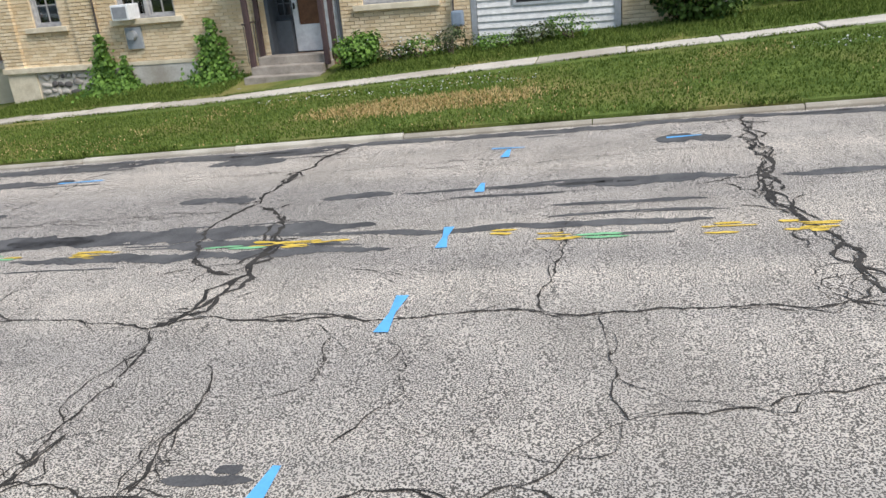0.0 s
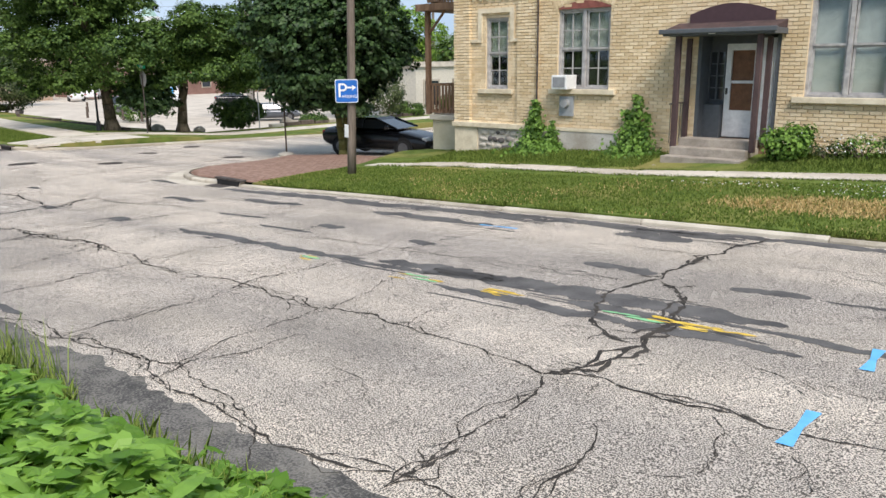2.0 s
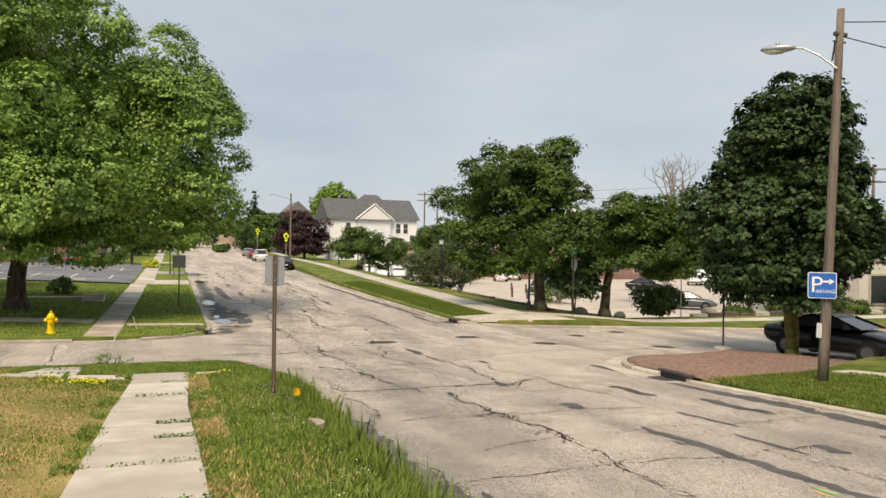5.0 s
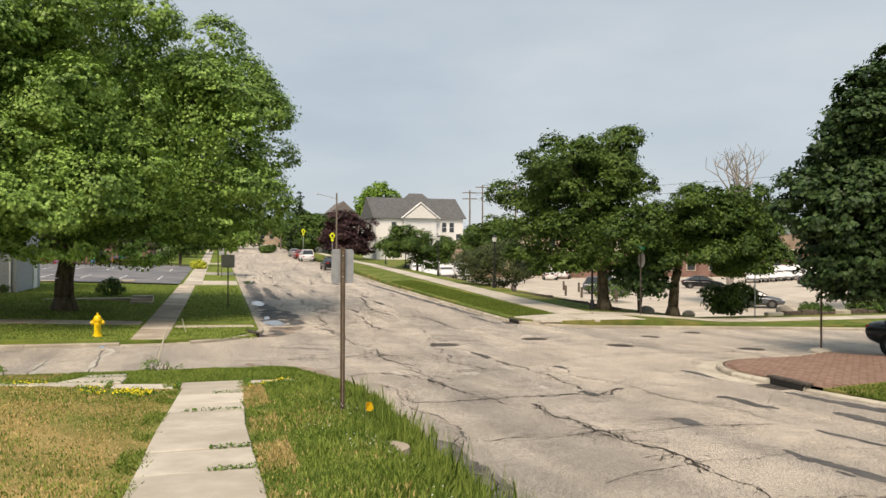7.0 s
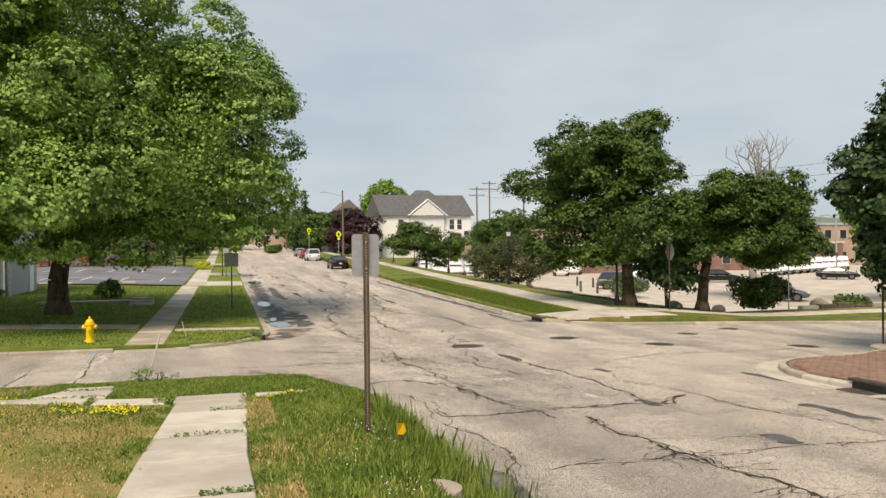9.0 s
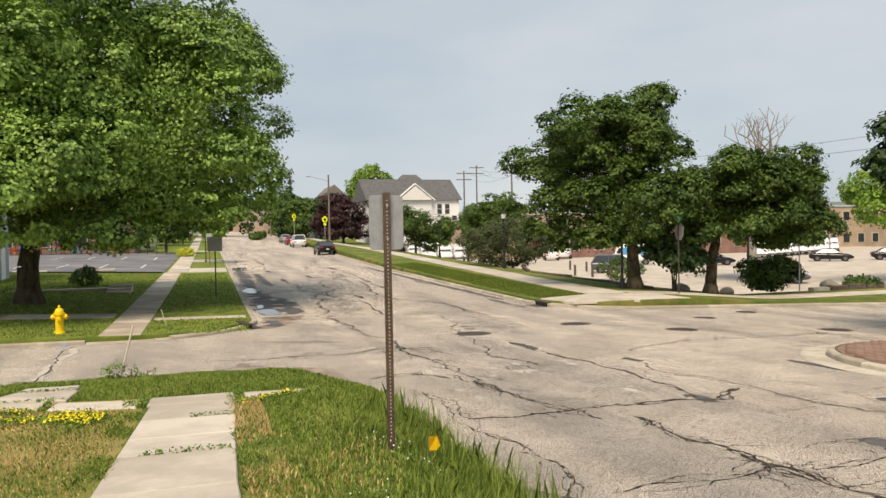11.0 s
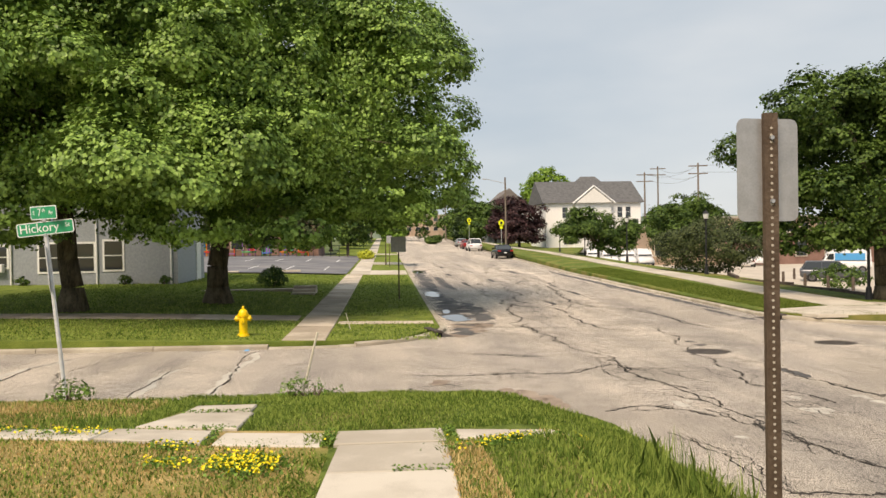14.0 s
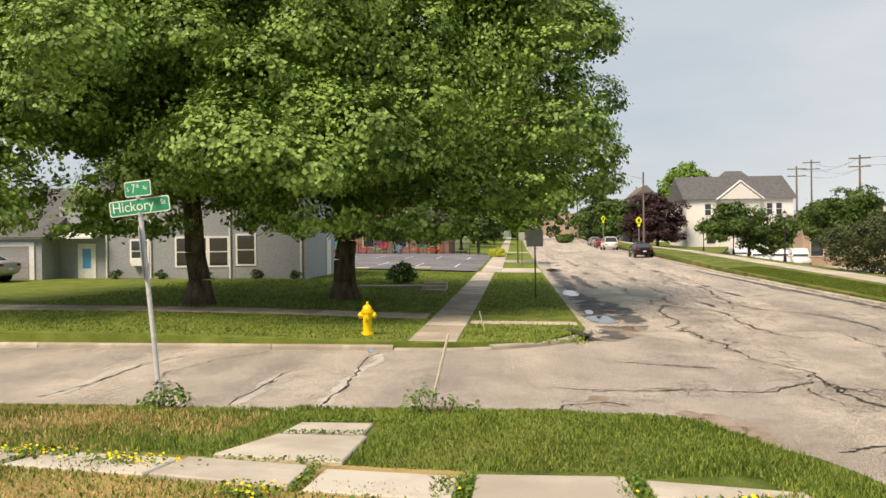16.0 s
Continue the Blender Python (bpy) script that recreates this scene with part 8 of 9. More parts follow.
# edging, boulders and rails of the public lot
TIMBER = material("old_landscape_timber", (0.06, 0.045, 0.035), (0.14, 0.11, 0.09), 4, 0.95, 0.5, 40)
ed = thing("retaining_edge", (0, 0, 0), "dark stacked timber edging round the lot", "edging")
line = [(-36.9, 18.0), (-40.9, 18.3), (-44.5, 17.9), (-48.7, 17.3), (-52.5, 18.6), (-56, 20.2)]
for (ax, ay), (bx, by) in zip(line, line[1:]):
    for k in range(2):
        b = bmesh.new()
        z = z_nw((ax + bx) / 2, ay) - 0.12 + k * 0.16
        d = Vector((bx - ax, by - ay, 0))
        m = Matrix.Translation(((ax + bx) / 2, (ay + by) / 2, z)) @ d.to_track_quat("X", "Z").to_matrix().to_4x4()
        box(b, -d.length / 2, d.length / 2, -0.09, 0.09, -0.075, 0.075, 0.012, m)
        part("timber", b, TIMBER, ed)
for i in range(22):
    y = 26 + i * 1.05
    b = boxed(-36.6, -36.25, y, y + 0.95, z_nw(-36.4, y) - 0.1, z_nw(-36.4, y) + 0.16 + 0.04 * (i % 3), bevel=0.05)
    tagged(part("edging_stone", b, TIMBER if i % 4 else KERB), "rough stone edging block by the lot", "stone", "edging stones by the lot")
for i, (x, y, r) in enumerate(((-37.2, 19.7, 0.4), (-36.9, 27.5, 0.5), (-37.6, 30.8, 0.45), (-36.8, 36.0, 0.4), (-37.0, 21.9, 0.35))):
    b = ball(bmesh.new(), (0, 0, r * 0.35), r, r * 0.8, r * 0.6, 3)
    for v in b.verts:
        v.co *= 1 + 0.18 * noise.noise(v.co * 3 + Vector((i, 0, 0)))
    o = part("boulder", b, KERB, smooth=True)
    o.location = (x, y, z_nw(x, y) - 0.05)
    tagged(o, "rounded tan boulder in the planting bed", "boulder")
for i in range(7):
    x, y = -69.5 - 1.1 * i, 30.5 - 0.3 * i
    o = part("bollard", tubed((0, 0, 0), (0, 0, 0.9), 0.11, 0.1, 8), TIMBER)
    o.location = (x * (1 if i % 2 else 0.86), y + (4 if i % 2 else 0), z_lot(x, y))
    tagged(o, "short wooden bollard in the lot", "bollard", "bollards in the lot")
root = thing("light_pole", (-79.8, 68.6, z_lot(-79, 68)), "tall grey parking lot light pole", "light pole")
part("pole", tubed((0, 0, 0), (0, 0, 7.2), 0.1, 0.07, 8), STEEL, root)
part("arm", pipe(bmesh.new(), [(0, 0, 7.1), (0.2, -1.2, 7.5), (0.2, -2.0, 7.5)], 0.05), STEEL, root)
part("head", ball(bmesh.new(), (0.2, -2.2, 7.45), 0.2, 0.45, 0.1, 2), STEEL, root, smooth=True)

# far poles and wires
def far_pole(x, y, h, turn, arms=2):
    z0 = z_road(max(x, -230), 6)
    r = thing("utility_pole", (x, y, z0), "distant wooden power pole with cross arms", "utility pole", turn)
    part("shaft", tubed((0, 0, -0.5), (0, 0, h), 0.2, 0.14, 8), WOOD_POLE, r)
    for k in range(arms):
        part("cross_arm", boxed(-1.6, 1.6, -0.07, 0.07, h - 0.6 - k * 1.3, h - 0.42 - k * 1.3), WOOD_POLE, r)
    return (x, y, z0 + h - 0.4)


tops = [far_pole(-158.5, 50.5, 13.6, 80), far_pole(-169, 57, 15.5, 80), far_pole(-138.6, 53, 13.8, 80), far_pole(-61.7, 67.6, 12.3, 60)]
for a, c in ((tops[0], tops[2]), (tops[2], tops[3]), (tops[1], tops[2])):
    wire("power_line", a, c, 1.2, 0.02, "thin black power line between poles")
    wire("power_line", (a[0], a[1] + 1, a[2] - 1.2), (c[0], c[1] + 1, c[2] - 1.2), 1.2, 0.02, "thin black power line between poles")
r = thing("utility_pole", (-110, 14.5 + 0.6, z_nw(-110, 15)), "wooden street pole with a lamp arm", "utility pole")
part("shaft", tubed((0, 0, 0), (0, 0, 9.2), 0.14, 0.1, 8), WOOD_POLE, r)
part("lamp_arm", pipe(bmesh.new(), [(0, 0, 8.4), (0, -2.4, 9.0)], 0.04), STEEL, r)
part("lamp_head", ball(bmesh.new(), (0, -2.7, 9.0), 0.12, 0.35, 0.08, 2), STEEL, r, smooth=True)
for x, y, h in ((-172, -3.5, 10), (-196, 14, 10)):
    far_pole(x, y, h, 0, 1)
# wooded ridge on the horizon
rng = np.random.default_rng(400)
hills = bmesh.new()
prev = None
for i in range(61):
    a = radians(95 + i * 1.6)
    R = 620
    h = 22 + 16 * noise.noise(Vector((i * 0.16, 3, 0))) + (10 if 20 > i else 0)
    x, y = -20 + R * math.cos(a), R * math.sin(a)
    ring = [hills.verts.new((x, y, -8)), hills.verts.new((x * 1.05, y * 1.05, h * 0.7)), hills.verts.new((x * 1.15, y * 1.15, h)), hills.verts.new((x * 1.3, y * 1.3, -8))]
    if prev:
        for q in range(3):
            hills.faces.new((prev[q], ring[q], ring[q + 1], prev[q + 1]))
    prev = ring
structure("backdrop_ridge", hills, material("hazy_woodland", (0.1, 0.14, 0.1), (0.17, 0.21, 0.15), 0.06, 1.0, 0, 0.5), "hazy wooded ridge on the horizon", "hill")
for i, (x, y, r, h) in enumerate(((-150, 95, 9, 8), (-135, 130, 9, 8), (-190, 70, 10, 9), (-185, 40, 9, 9), (-120, 160, 10, 9), (-200, 0, 10, 12), (-210, 22, 10, 10), (-95, 150, 9, 9), (-130, -30, 9, 11), (-150, -45, 9, 12))):
    tree((x, y, -1), (x, y, h * 0.55), (r * 0.7, r, h * 0.55), 0.4, 3600, 0.8, LEAF_MID, "distant rounded green tree mass", 420 + i, 10, 0.45, 0.5, spread=0.9)
st2 = thing("church_steeple", (-178, 95.6, 8), "pale distant church steeple above the trees", "steeple")
part("tower", boxed(-1.8, 1.8, -1.8, 1.8, 0, 5.5), WHITE, st2)
part("spire", tubed((0, 0, 5.5), (0, 0, 9.5), 2.0, 0.1, 8), plain("copper_green", (0.3, 0.45, 0.4), 0.7), st2)


# ---- grass, weeds and flowers ----
def blades(name, n, region, height, mat, seed, label, width=0.006, lean=0.45, f=z_near, keep=None):
    rng = np.random.default_rng(seed)
    x = rng.uniform(region[0], region[1], n)
    y = rng.uniform(region[2], region[3], n)
    if keep is not None:
        ok = keep(x, y, rng)
        x, y = x[ok], y[ok]
    n = len(x)
    z = np.array([f(a, c) for a, c in zip(x.tolist(), y.tolist())]) - 0.01
    h = height(x, y) * rng.uniform(0.45, 1.25, n)
    a = rng.uniform(0, 2 * np.pi, n)
    d = rng.uniform(0, 2 * np.pi, n)
    w = width * rng.uniform(0.7, 1.5, n)
    off = h * lean * rng.uniform(0.1, 1.3, n)
    bx, by = np.cos(a) * w, np.sin(a) * w
    mx, my = x + np.cos(d) * off * 0.35, y + np.sin(d) * off * 0.35
    tx, ty = x + np.cos(d) * off, y + np.sin(d) * off
    co = np.stack([np.stack([x - bx, y - by, z], 1), np.stack([x + bx, y + by, z], 1), np.stack([mx + bx * 0.8, my + by * 0.8, z + h * 0.6], 1), np.stack([tx, ty, z + h * 0.96], 1), np.stack([mx - bx * 0.8, my - by * 0.8, z + h * 0.6], 1)], 1).reshape(-1, 3)
    me = bpy.data.meshes.new(name)
    me.vertices.add(n * 5)
    me.vertices.foreach_set("co", co.astype(np.float32).ravel())
    me.loops.add(n * 5)
    me.loops.foreach_set("vertex_index", np.arange(n * 5, dtype=np.int32))
    me.polygons.add(n)
    me.polygons.foreach_set("loop_start", np.arange(0, n * 5, 5, dtype=np.int32))
    me.update()
    me.validate()
    me.materials.append(mat)
    return tagged(new(name, me), label, "grass", kind="stuff")


BLADE = material("green_grass_blade", (0.1, 0.17, 0.028), (0.3, 0.385, 0.088), 0.8, 0.7, 0, 3, island=0.9, translucent=0.3, spec=0.2)
BLADE_DRY = material("straw_grass_blade", (0.45, 0.32, 0.13), (0.7, 0.53, 0.26), 0.8, 0.8, 0, 3, island=0.9, translucent=0.2, spec=0.2)
BLADE_MOWN = material("mown_grass_blade", (0.08, 0.125, 0.02), (0.19, 0.25, 0.055), 0.5, 0.75, 0, 3, island=0.9, translucent=0.25, spec=0.15)


def patchy(scale, low, seed):
    def keep(x, y, rng):
        v = np.array([noise.noise(Vector((a * scale, c * scale, seed))) for a, c in zip(x.tolist(), y.tolist())])
        return v + rng.normal(size=len(v)) * 0.15 > low
    return keep


def off_walk(x, y, rng):
    on_t = (x < -18.1) & (x > -18.78) & (y < 0.9)
    ramp = (x < -18.95) & (x > -20.86) & (y > -3.2) & (y < -2.22)
    corner = (x < -19.5) & (np.hypot(x + 19.0, y + 1.35) > 3.5) & (y > -1.55)
    walk_in = (x > -18.97) & (y < -0.1)
    edge = y > np.interp(x, (-20, -15, -12, 0), (2.15, 2.1, 1.95, 1.85)) + 0.06 * np.sin(x * 5) + rng.normal(size=len(x)) * 0.05
    return ~(on_t | ramp | corner | walk_in | edge)


def verge_height(x, y):
    edge = np.clip((y - 0.8) / 0.9, 0, 1)
    return (0.055 + 0.17 * edge * np.clip((x + 19.5) / 3, 0.15, 1)) * (0.8 + 0.4 * np.sin(x * 1.3 + y * 2) ** 2)


blades("verge_grass", 230000, (-22.5, 2, -3.6, 2.25), verge_height, BLADE, 501, "long green grass on the roadside verge", keep=off_walk)
blades("verge_straw", 9000, (-18.3, 2, -0.1, 1.05), lambda x, y: verge_height(x, y) * 0.9, BLADE_DRY, 502, "straw-coloured dry grass on the verge", keep=patchy(0.9, 0.03, 3.3))
blades("edge_straw", 15000, (-18.0, 1, -0.14, 0.22), lambda x, y: 0.07 + 0 * x, BLADE_DRY, 503, "dry grass fringe along the sidewalk", keep=patchy(0.9, -0.15, 5.3))
blades("walk_fringe", 16000, (-18.7, 1, -1.46, -1.18), lambda x, y: 0.06 + 0 * x, BLADE, 514, "ragged green grass creeping over the sidewalk edge", 0.006, 0.9, keep=patchy(1.6, -0.05, 9.3))
blades("verge_fringe", 12000, (-18.7, 1, -0.16, 0.06), lambda x, y: 0.07 + 0 * x, BLADE, 515, "ragged green grass creeping over the sidewalk edge", 0.006, 0.9, keep=patchy(1.6, 0.0, 2.7))
blades("tall_weeds", 1300, (-18, -6, 1.5, 2.15), lambda x, y: 0.42 + 0 * x, BLADE, 504, "tall seeding grass stalks at the road edge", 0.004, 0.25)
blades("lawn_grass", 80000, (-18.4, -2, -6.5, -1.3), lambda x, y: 0.045 + 0 * x, BLADE, 505, "short green grass on the dry lawn", keep=patchy(0.5, -0.16, 8.1))
blades("lawn_straw", 80000, (-18.4, -2, -6.5, -1.3), lambda x, y: 0.035 + 0 * x, BLADE_DRY, 506, "browned short grass on the lawn", keep=patchy(0.5, -0.55, 2.1))
blades("corner_grass", 26000, (-22.3, -19.0, -12, -3.6), lambda x, y: 0.07 + 0 * x, BLADE, 507, "green grass along the side street", keep=patchy(0.6, -0.25, 4.4))
blades("corner_straw", 26000, (-22.3, -19.0, -12, -3.6), lambda x, y: 0.06 + 0 * x, BLADE_DRY, 508, "dry grass along the side street", keep=patchy(0.6, -0.05, 6.4))
blades("mown_grass", 66000, (-15.5, 10, 10.4, 13.45), lambda x, y: 0.05 + 0 * x, BLADE_MOWN, 509, "mown green grass before the brick house", 0.009, f=z_north)
blades("mown_grass_upper", 44000, (-14.5, 10, 14.7, 16.4), lambda x, y: 0.08 + 0 * x, BLADE_MOWN, 510, "longer green grass along the house wall", 0.009, f=z_north, keep=lambda x, y, r: ~((x > -8) & (x < -5.7) & (y > 14.6)))
blades("mown_straw", 7000, (-12, 8, 10.4, 13.3), lambda x, y: 0.045 + 0 * x, BLADE_DRY, 511, "scorched dry patches in the verge", 0.009, f=z_north, keep=patchy(0.6, 0.12, 1.7))
blades("north_walk_fringe", 9000, (-15, 9, 13.76, 13.96), lambda x, y: 0.05 + 0 * x, BLADE_MOWN, 516, "green grass creeping over the sidewalk edge", 0.009, 0.9, f=z_north, keep=patchy(1.3, -0.1, 4.2))
blades("north_bank_fringe", 9000, (-15, 9, 14.36, 14.56), lambda x, y: 0.06 + 0 * x, BLADE_MOWN, 517, "green grass creeping over the sidewalk edge", 0.009, 0.9, f=z_north, keep=patchy(1.3, -0.1, 6.2))
blades("scorched_patch", 15000, (-5.2, -0.6, 11.0, 12.5), lambda x, y: 0.06 + 0 * x, BLADE_DRY, 518, "scorched tan patch in the mown verge", 0.009, f=z_north, keep=lambda x, y, r: ((x + 3.0) / 1.9) ** 2 + ((y - 11.75) / 0.55) ** 2 + r.normal(size=len(x)) * 0.35 < 0.75)
blades("kerb_weeds", 7000, (-15, 9, 10.3, 10.42), lambda x, y: 0.07 + 0 * x, BLADE_MOWN, 519, "grass creeping over the kerb top", 0.009, 0.9, f=z_north, keep=patchy(1.1, 0.0, 3.2))
blades("shade_grass", 60000, (-60, -29.3, -16, 0.7), lambda x, y: 0.06 + 0 * x, BLADE, 512, "mown shaded grass on the corner lawn", 0.016, f=z_sw, keep=lambda x, y, r: ~((y > -3.2) & (y < -2.05)) & ~((x < -33.9) & (x > -35.3)))
blades("west_grass", 40000, (-60, -31.6, 11.7, 13.6), lambda x, y: 0.055 + 0 * x, BLADE_MOWN, 513, "mown verge grass by the parking lot", 0.016, f=z_nw, keep=lambda x, y, r: ~((x > -34.4) & (np.hypot(x + 34.4, y - 14.2) > 2.85)))

# big-leaved vine on the bank
VINE = material("grape_vine_leaf", (0.1, 0.22, 0.02), (0.24, 0.42, 0.07), 2.0, 0.5, 0.1, 30, island=0.7, translucent=0.35, spec=0.35)


def lobed_leaves(name, pts, nrm, size, mat, rng, parent=None):
    """Broad five-pointed leaves, slightly cupped."""
    out = [(0, -0.5), (0.28, -0.42), (0.5, -0.12), (0.3, 0.02), (0.46, 0.36), (0.16, 0.24), (0, 0.62), (-0.16, 0.24), (-0.46, 0.36), (-0.3, 0.02), (-0.5, -0.12), (-0.28, -0.42)]
    co, faces = [], []
    for p, nn, s in zip(pts, nrm, size):
        nn = Vector(nn).normalized()
        u = nn.cross(Vector((rng.normal(), rng.normal(), 0.2))).normalized()
        v = nn.cross(u)
        o = len(co)
        co.append(Vector(p) + nn * 0.12 * s)
        for a, c in out:
            co.append(Vector(p) + (u * a + v * c) * s + nn * s * rng.uniform(-0.06, 0.04))
        faces += [(o, o + 1 + i, o + 1 + (i + 1) % 12) for i in range(12)]
    me = bpy.data.meshes.new(name)
    me.from_pydata([tuple(c) for c in co], [], faces)
    me.materials.append(mat)
    ob = new(name, me)
    ob.parent = parent
    return ob


rng = np.random.default_rng(600)
vine = thing("vine_patch", (-3.6, 1.15, 0.3), "lush bright green broad-leaved vine on the bank", "vine")
P, N, S = [], [], []
for _ in range(3600):
    x, y = rng.uniform(-5.2, -1.6), rng.uniform(0.35, 2.05)
    if ((x + 3.15) / 1.4) ** 2 + ((y - 1.15) / 0.9) ** 2 > 1 + rng.normal() * 0.12:
        continue
    z = z_near(x, y) + rng.uniform(0.04, 0.3) * (1 - 0.5 * abs(y - 1.1))
    P.append((x + 3.6, y - 1.15, z - 0.3))
    N.append((rng.normal() * 0.35, rng.normal() * 0.35 + 0.1, 1.0))
    S.append(rng.uniform(0.06, 0.15))
lobed_leaves("leaves", P, N, S, VINE, rng, vine)
b = bmesh.new()
for _ in range(60):
    x, y = rng.uniform(-4.2, -2), rng.uniform(0.5, 1.6)
    z = z_near(x, y)
    tube(b, (x + 3.6, y - 1.15, z - 0.32), (x + 3.6 + rng.normal() * 0.1, y - 1.15 + rng.normal() * 0.1, z - 0.3 + 0.2), 0.005, 0.003, 5)
part("stem", b, VINE, vine)
o = part("edging_stone", boxed(-0.3, 0.3, -0.14, 0.14, -0.05, 0.09, bevel=0.02), CONCRETE)
o.matrix_basis = pose(-3.7, 0.34, z_near(-3.7, 0.34) + 0.02, 0, 0, 12)
tagged(o, "loose pale stone slab on the bank", "stone")

# yellow sedum, clover and joint weeds
SEDUM = plain("yellow_sedum_flower", (0.85, 0.68, 0.02), 0.6)
CLOVER = plain("white_clover_flower", (0.75, 0.76, 0.7), 0.7)


def flowers(x, y, rx, ry, n, mat, label, seed, f=z_near, h=0.1, size=0.034, name="flower_clump"):
    rng = np.random.default_rng(seed)
    root = thing(name, (x, y, f(x, y)), label, "flowers", kind="stuff")
    px, py = np.clip(rng.normal(size=n), -1.6, 1.6) * rx * 0.38, np.clip(rng.normal(size=n), -1.6, 1.6) * ry * 0.38
    pz = np.array([f(x + a, y + c) - f(x, y) for a, c in zip(px, py)]) + rng.uniform(0.4, 1.1, n) * h
    ob = new("blossoms", leaf_mesh("blossoms", np.stack([px, py, pz], 1), rng.normal(size=(n, 3)) * 0.5 + [0, 0, 1], size, mat, rng))
    ob.parent = root
    k = n * 2
    px, py = rng.normal(size=k) * rx * 0.42, rng.normal(size=k) * ry * 0.42
    pz = np.array([f(x + a, y + c) - f(x, y) for a, c in zip(px, py)]) + rng.uniform(0.1, 0.9, k) * h
    ob = new("leaves", leaf_mesh("leaves", np.stack([px, py, pz], 1), rng.normal(size=(k, 3)) * 0.7 + [0, 0, 1], size * 1.2, IVY, rng))
    ob.parent = root


for i, (x, y, rx, ry, n) in enumerate(((-17.3, -1.85, 0.55, 0.45, 420), (-17.2, -2.45, 0.3, 0.3, 60), (-17.8, 0.35, 0.3, 0.55, 90), (-17.9, 1.4, 0.3, 0.35, 80), (-18.5, -3.7, 0.25, 0.5, 70), (-18.6, -4.5, 0.25, 0.5, 80), (-15.6, -5.2, 0.9, 0.9, 70), (-17.9, -2.6, 0.3, 0.3, 60))):
    flowers(x, y, rx, ry, n, SEDUM, "yellow-flowering sedum clump in the grass", 610 + i, h=0.07, size=0.03)
for i in range(14):
    flowers(rr.uniform(-15, -5), rr.uniform(0.5, 1.6), 0.35, 0.3, 14, CLOVER, "white clover flowers in the verge", 640 + i, h=0.14, size=0.014)
for i in range(10):
    flowers(rr.uniform(-9, 5), rr.uniform(12.4, 13.3), 0.9, 0.3, 36, CLOVER, "white clover flowers in the mown verge", 660 + i, z_north, 0.07, 0.024)
k = 0
for x in joints[7:-1]:
    if x not in (-15.9, -13.8):
        k += 1
        root = thing("joint_weed", (x, 0, 0), "green weeds growing in a sidewalk joint", "weeds", kind="stuff")
        n = rr.randrange(30, 130)
        rng = np.random.default_rng(700 + k)
        y0, y1 = (-0.6, -0.1) if k % 3 else (-1.0, -0.2)
        py = rng.uniform(y0, y1, n)
        pz = np.array([z_near(x, a) for a in py]) + 0.03 + rng.uniform(0, 0.045, n)
        ob = new("leaves", leaf_mesh("leaves", np.stack([rng.normal(size=n) * 0.02, py, pz], 1), rng.normal(size=(n, 3)) * 0.7 + [0, 0, 1], 0.03, IVY, rng))
        ob.parent = root
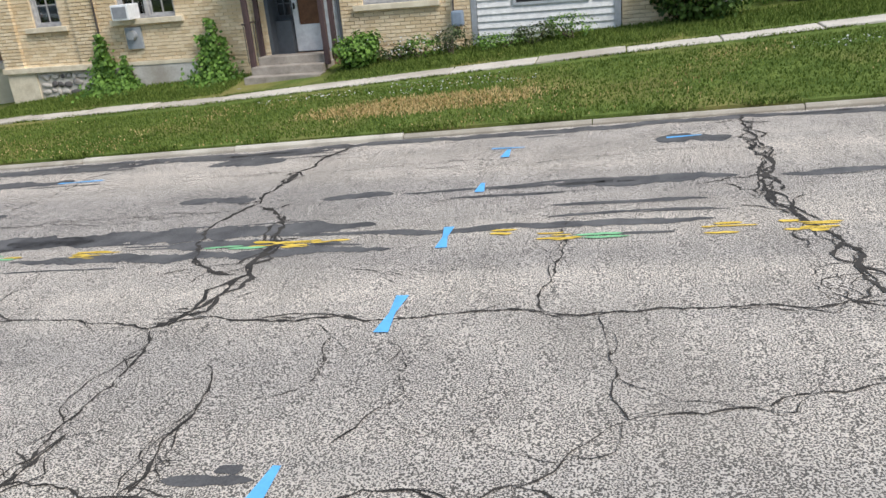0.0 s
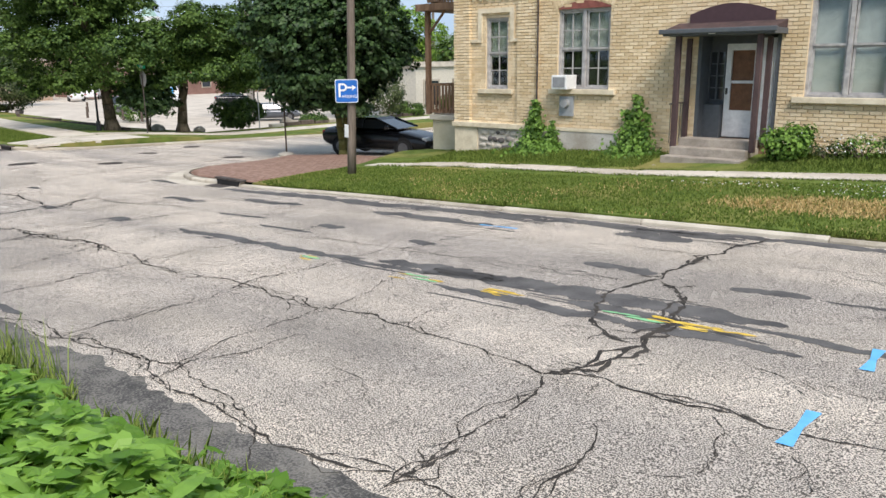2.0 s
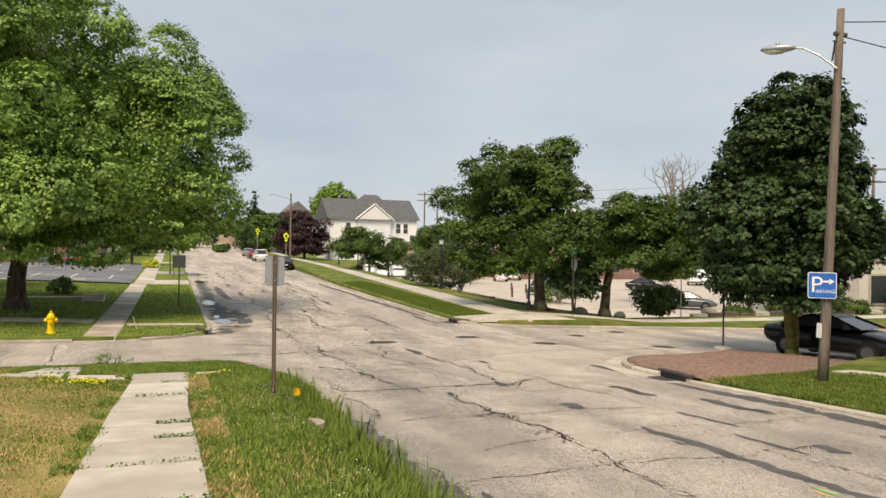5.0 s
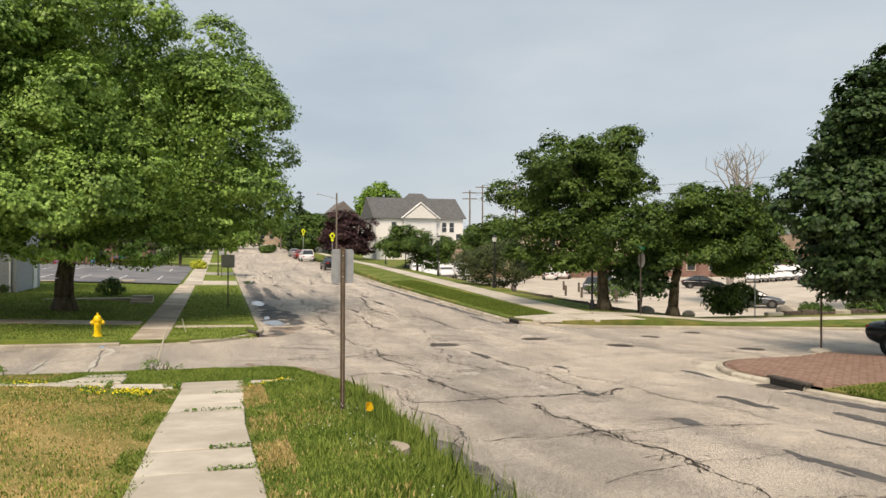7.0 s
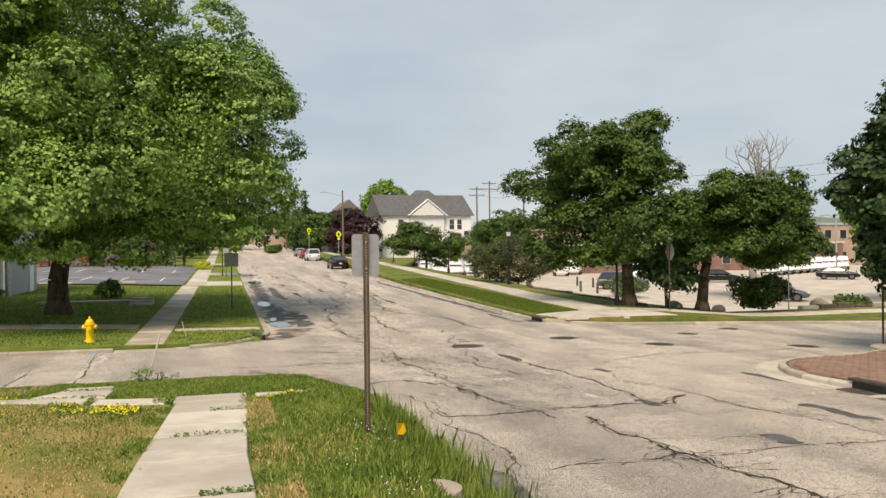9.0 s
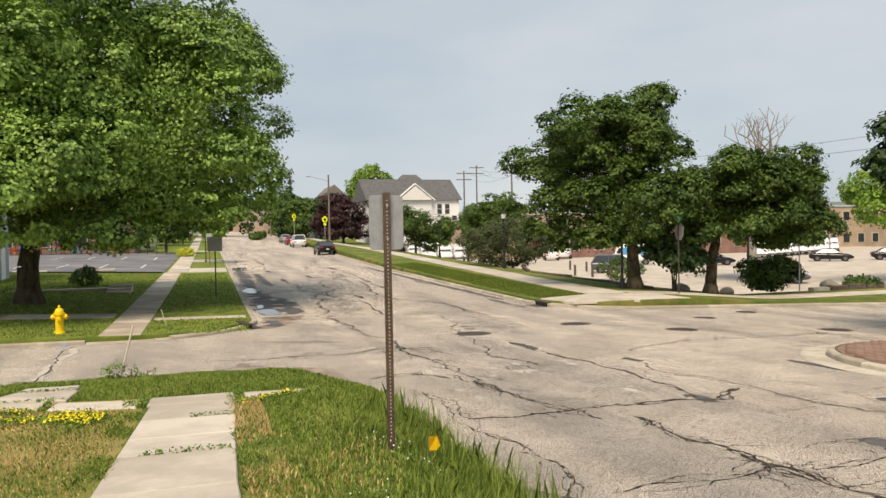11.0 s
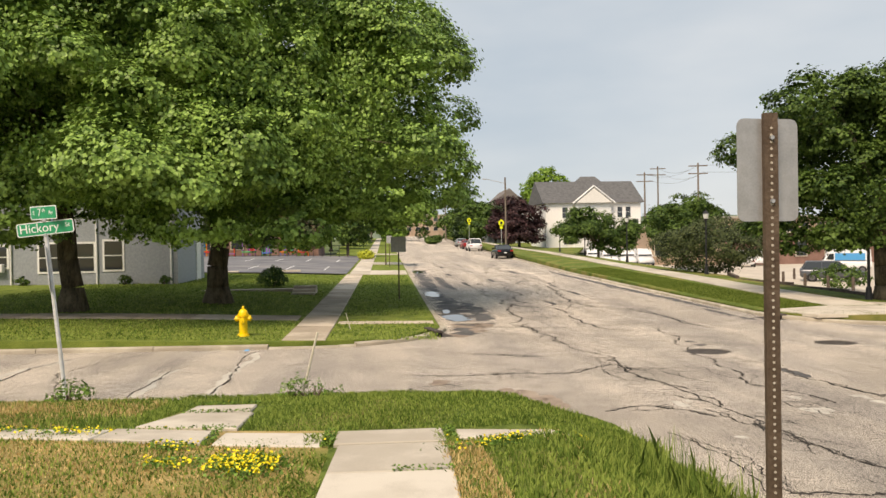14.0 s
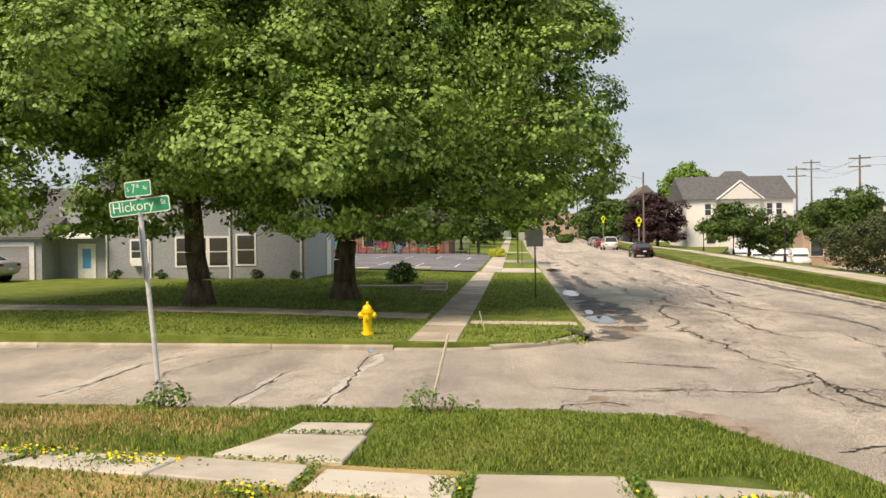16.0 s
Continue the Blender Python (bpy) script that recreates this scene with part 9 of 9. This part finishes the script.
for x, y, rx, ry in ((-18.4, -1.22, 0.32, 0.06), (-18.4, -0.01, 0.32, 0.06), (-18.85, -2.75, 0.06, 0.55), (-20.16, -2.7, 0.04, 0.42), (-18.4, -2.36, 0.3, 0.05), (-18.4, -4.5, 0.28, 0.03), (-20.95, -2.7, 0.05, 0.4)):
    flowers(x, y, rx * 1.6, ry * 1.6, 1, SEDUM, "green weeds between the paving slabs", 730 + int(x * -10), h=0.06, size=0.04, name="joint_weed")
    n = 160
    rng = np.random.default_rng(int(-x * 100))
    root = thing("joint_weed", (x, y, z_near(x, y) + 0.03), "green weeds between the paving slabs", "weeds", kind="stuff")
    ob = new("leaves", leaf_mesh("leaves", np.stack([rng.uniform(-rx, rx, n), rng.uniform(-ry, ry, n), rng.uniform(0, 0.035, n)], 1), rng.normal(size=(n, 3)) * 0.6 + [0, 0, 1], 0.026, IVY, rng))
    ob.parent = root
shrub((-22.1, -5.2, z_near(-22.1, -5.2)), (0.25, 0.3), 0.22, 350, 0.05, IVY, "leafy weed at the foot of the sign", 750, 6, 0.08)
shrub((-21.9, -1.7, z_near(-21.9, -1.7)), (0.25, 0.5), 0.22, 300, 0.04, IVY, "straggling weeds at the grass corner", 751, 6, 0.09)

flag = thing("marker_flag", (-13.95, 1.36, z_near(-13.95, 1.36)), "small yellow utility marker flag in the grass", "flag")
part("wire_stem", tubed((0, 0, 0), (0.02, 0.02, 0.32), 0.0025, 0.0025, 5), STEEL, flag)
b = bmesh.new()
fv = [b.verts.new(p) for p in ((0.02, 0.02, 0.32), (0.02, 0.02, 0.2), (0.01, 0.09, 0.19), (-0.01, 0.13, 0.22), (0.0, 0.1, 0.31))]
b.faces.new(fv)
bmesh.ops.solidify(b, geom=b.faces[:], thickness=0.002)
part("cloth", b, plain("orange_yellow_flag", (0.85, 0.5, 0.01), 0.6), flag)
o = part("marker_stake", tubed((0, 0, 0), (0.1, 0.26, 1.0), 0.02, 0.017, 8), plain("bleached_stake", (0.6, 0.55, 0.45), 0.8))
o.location = (-22.1, -1.9, z_near(-22.1, -1.9) - 0.05)
tagged(o, "leaning bleached wooden stake at the corner", "stake")
o = part("marker_stake", tubed((0, 0, 0), (0.1, -0.12, 0.5), 0.015, 0.012, 6), plain("bleached_stake", (0.6, 0.55, 0.45), 0.8))
o.location = (-31.6, -1.6, z_sw(-31.6, -1.6) - 0.03)
tagged(o, "short bleached stake by the far sidewalk", "stake")
o = part("valve_cover", tubed((0, 0, -0.05), (0, 0, 0.02), 0.26, 0.25, 20), OLD_CONCRETE)
o.location = (-12.0, 1.25, z_near(-12.0, 1.25) + 0.01)
tagged(o, "flat round concrete valve cover in the grass", "cover")

# single pavers nearest the street
for x, y in singles:
    o = new("paver", unit)
    o.parent = paving
    o.location = (x, y, z_road(x, y) + 0.132)
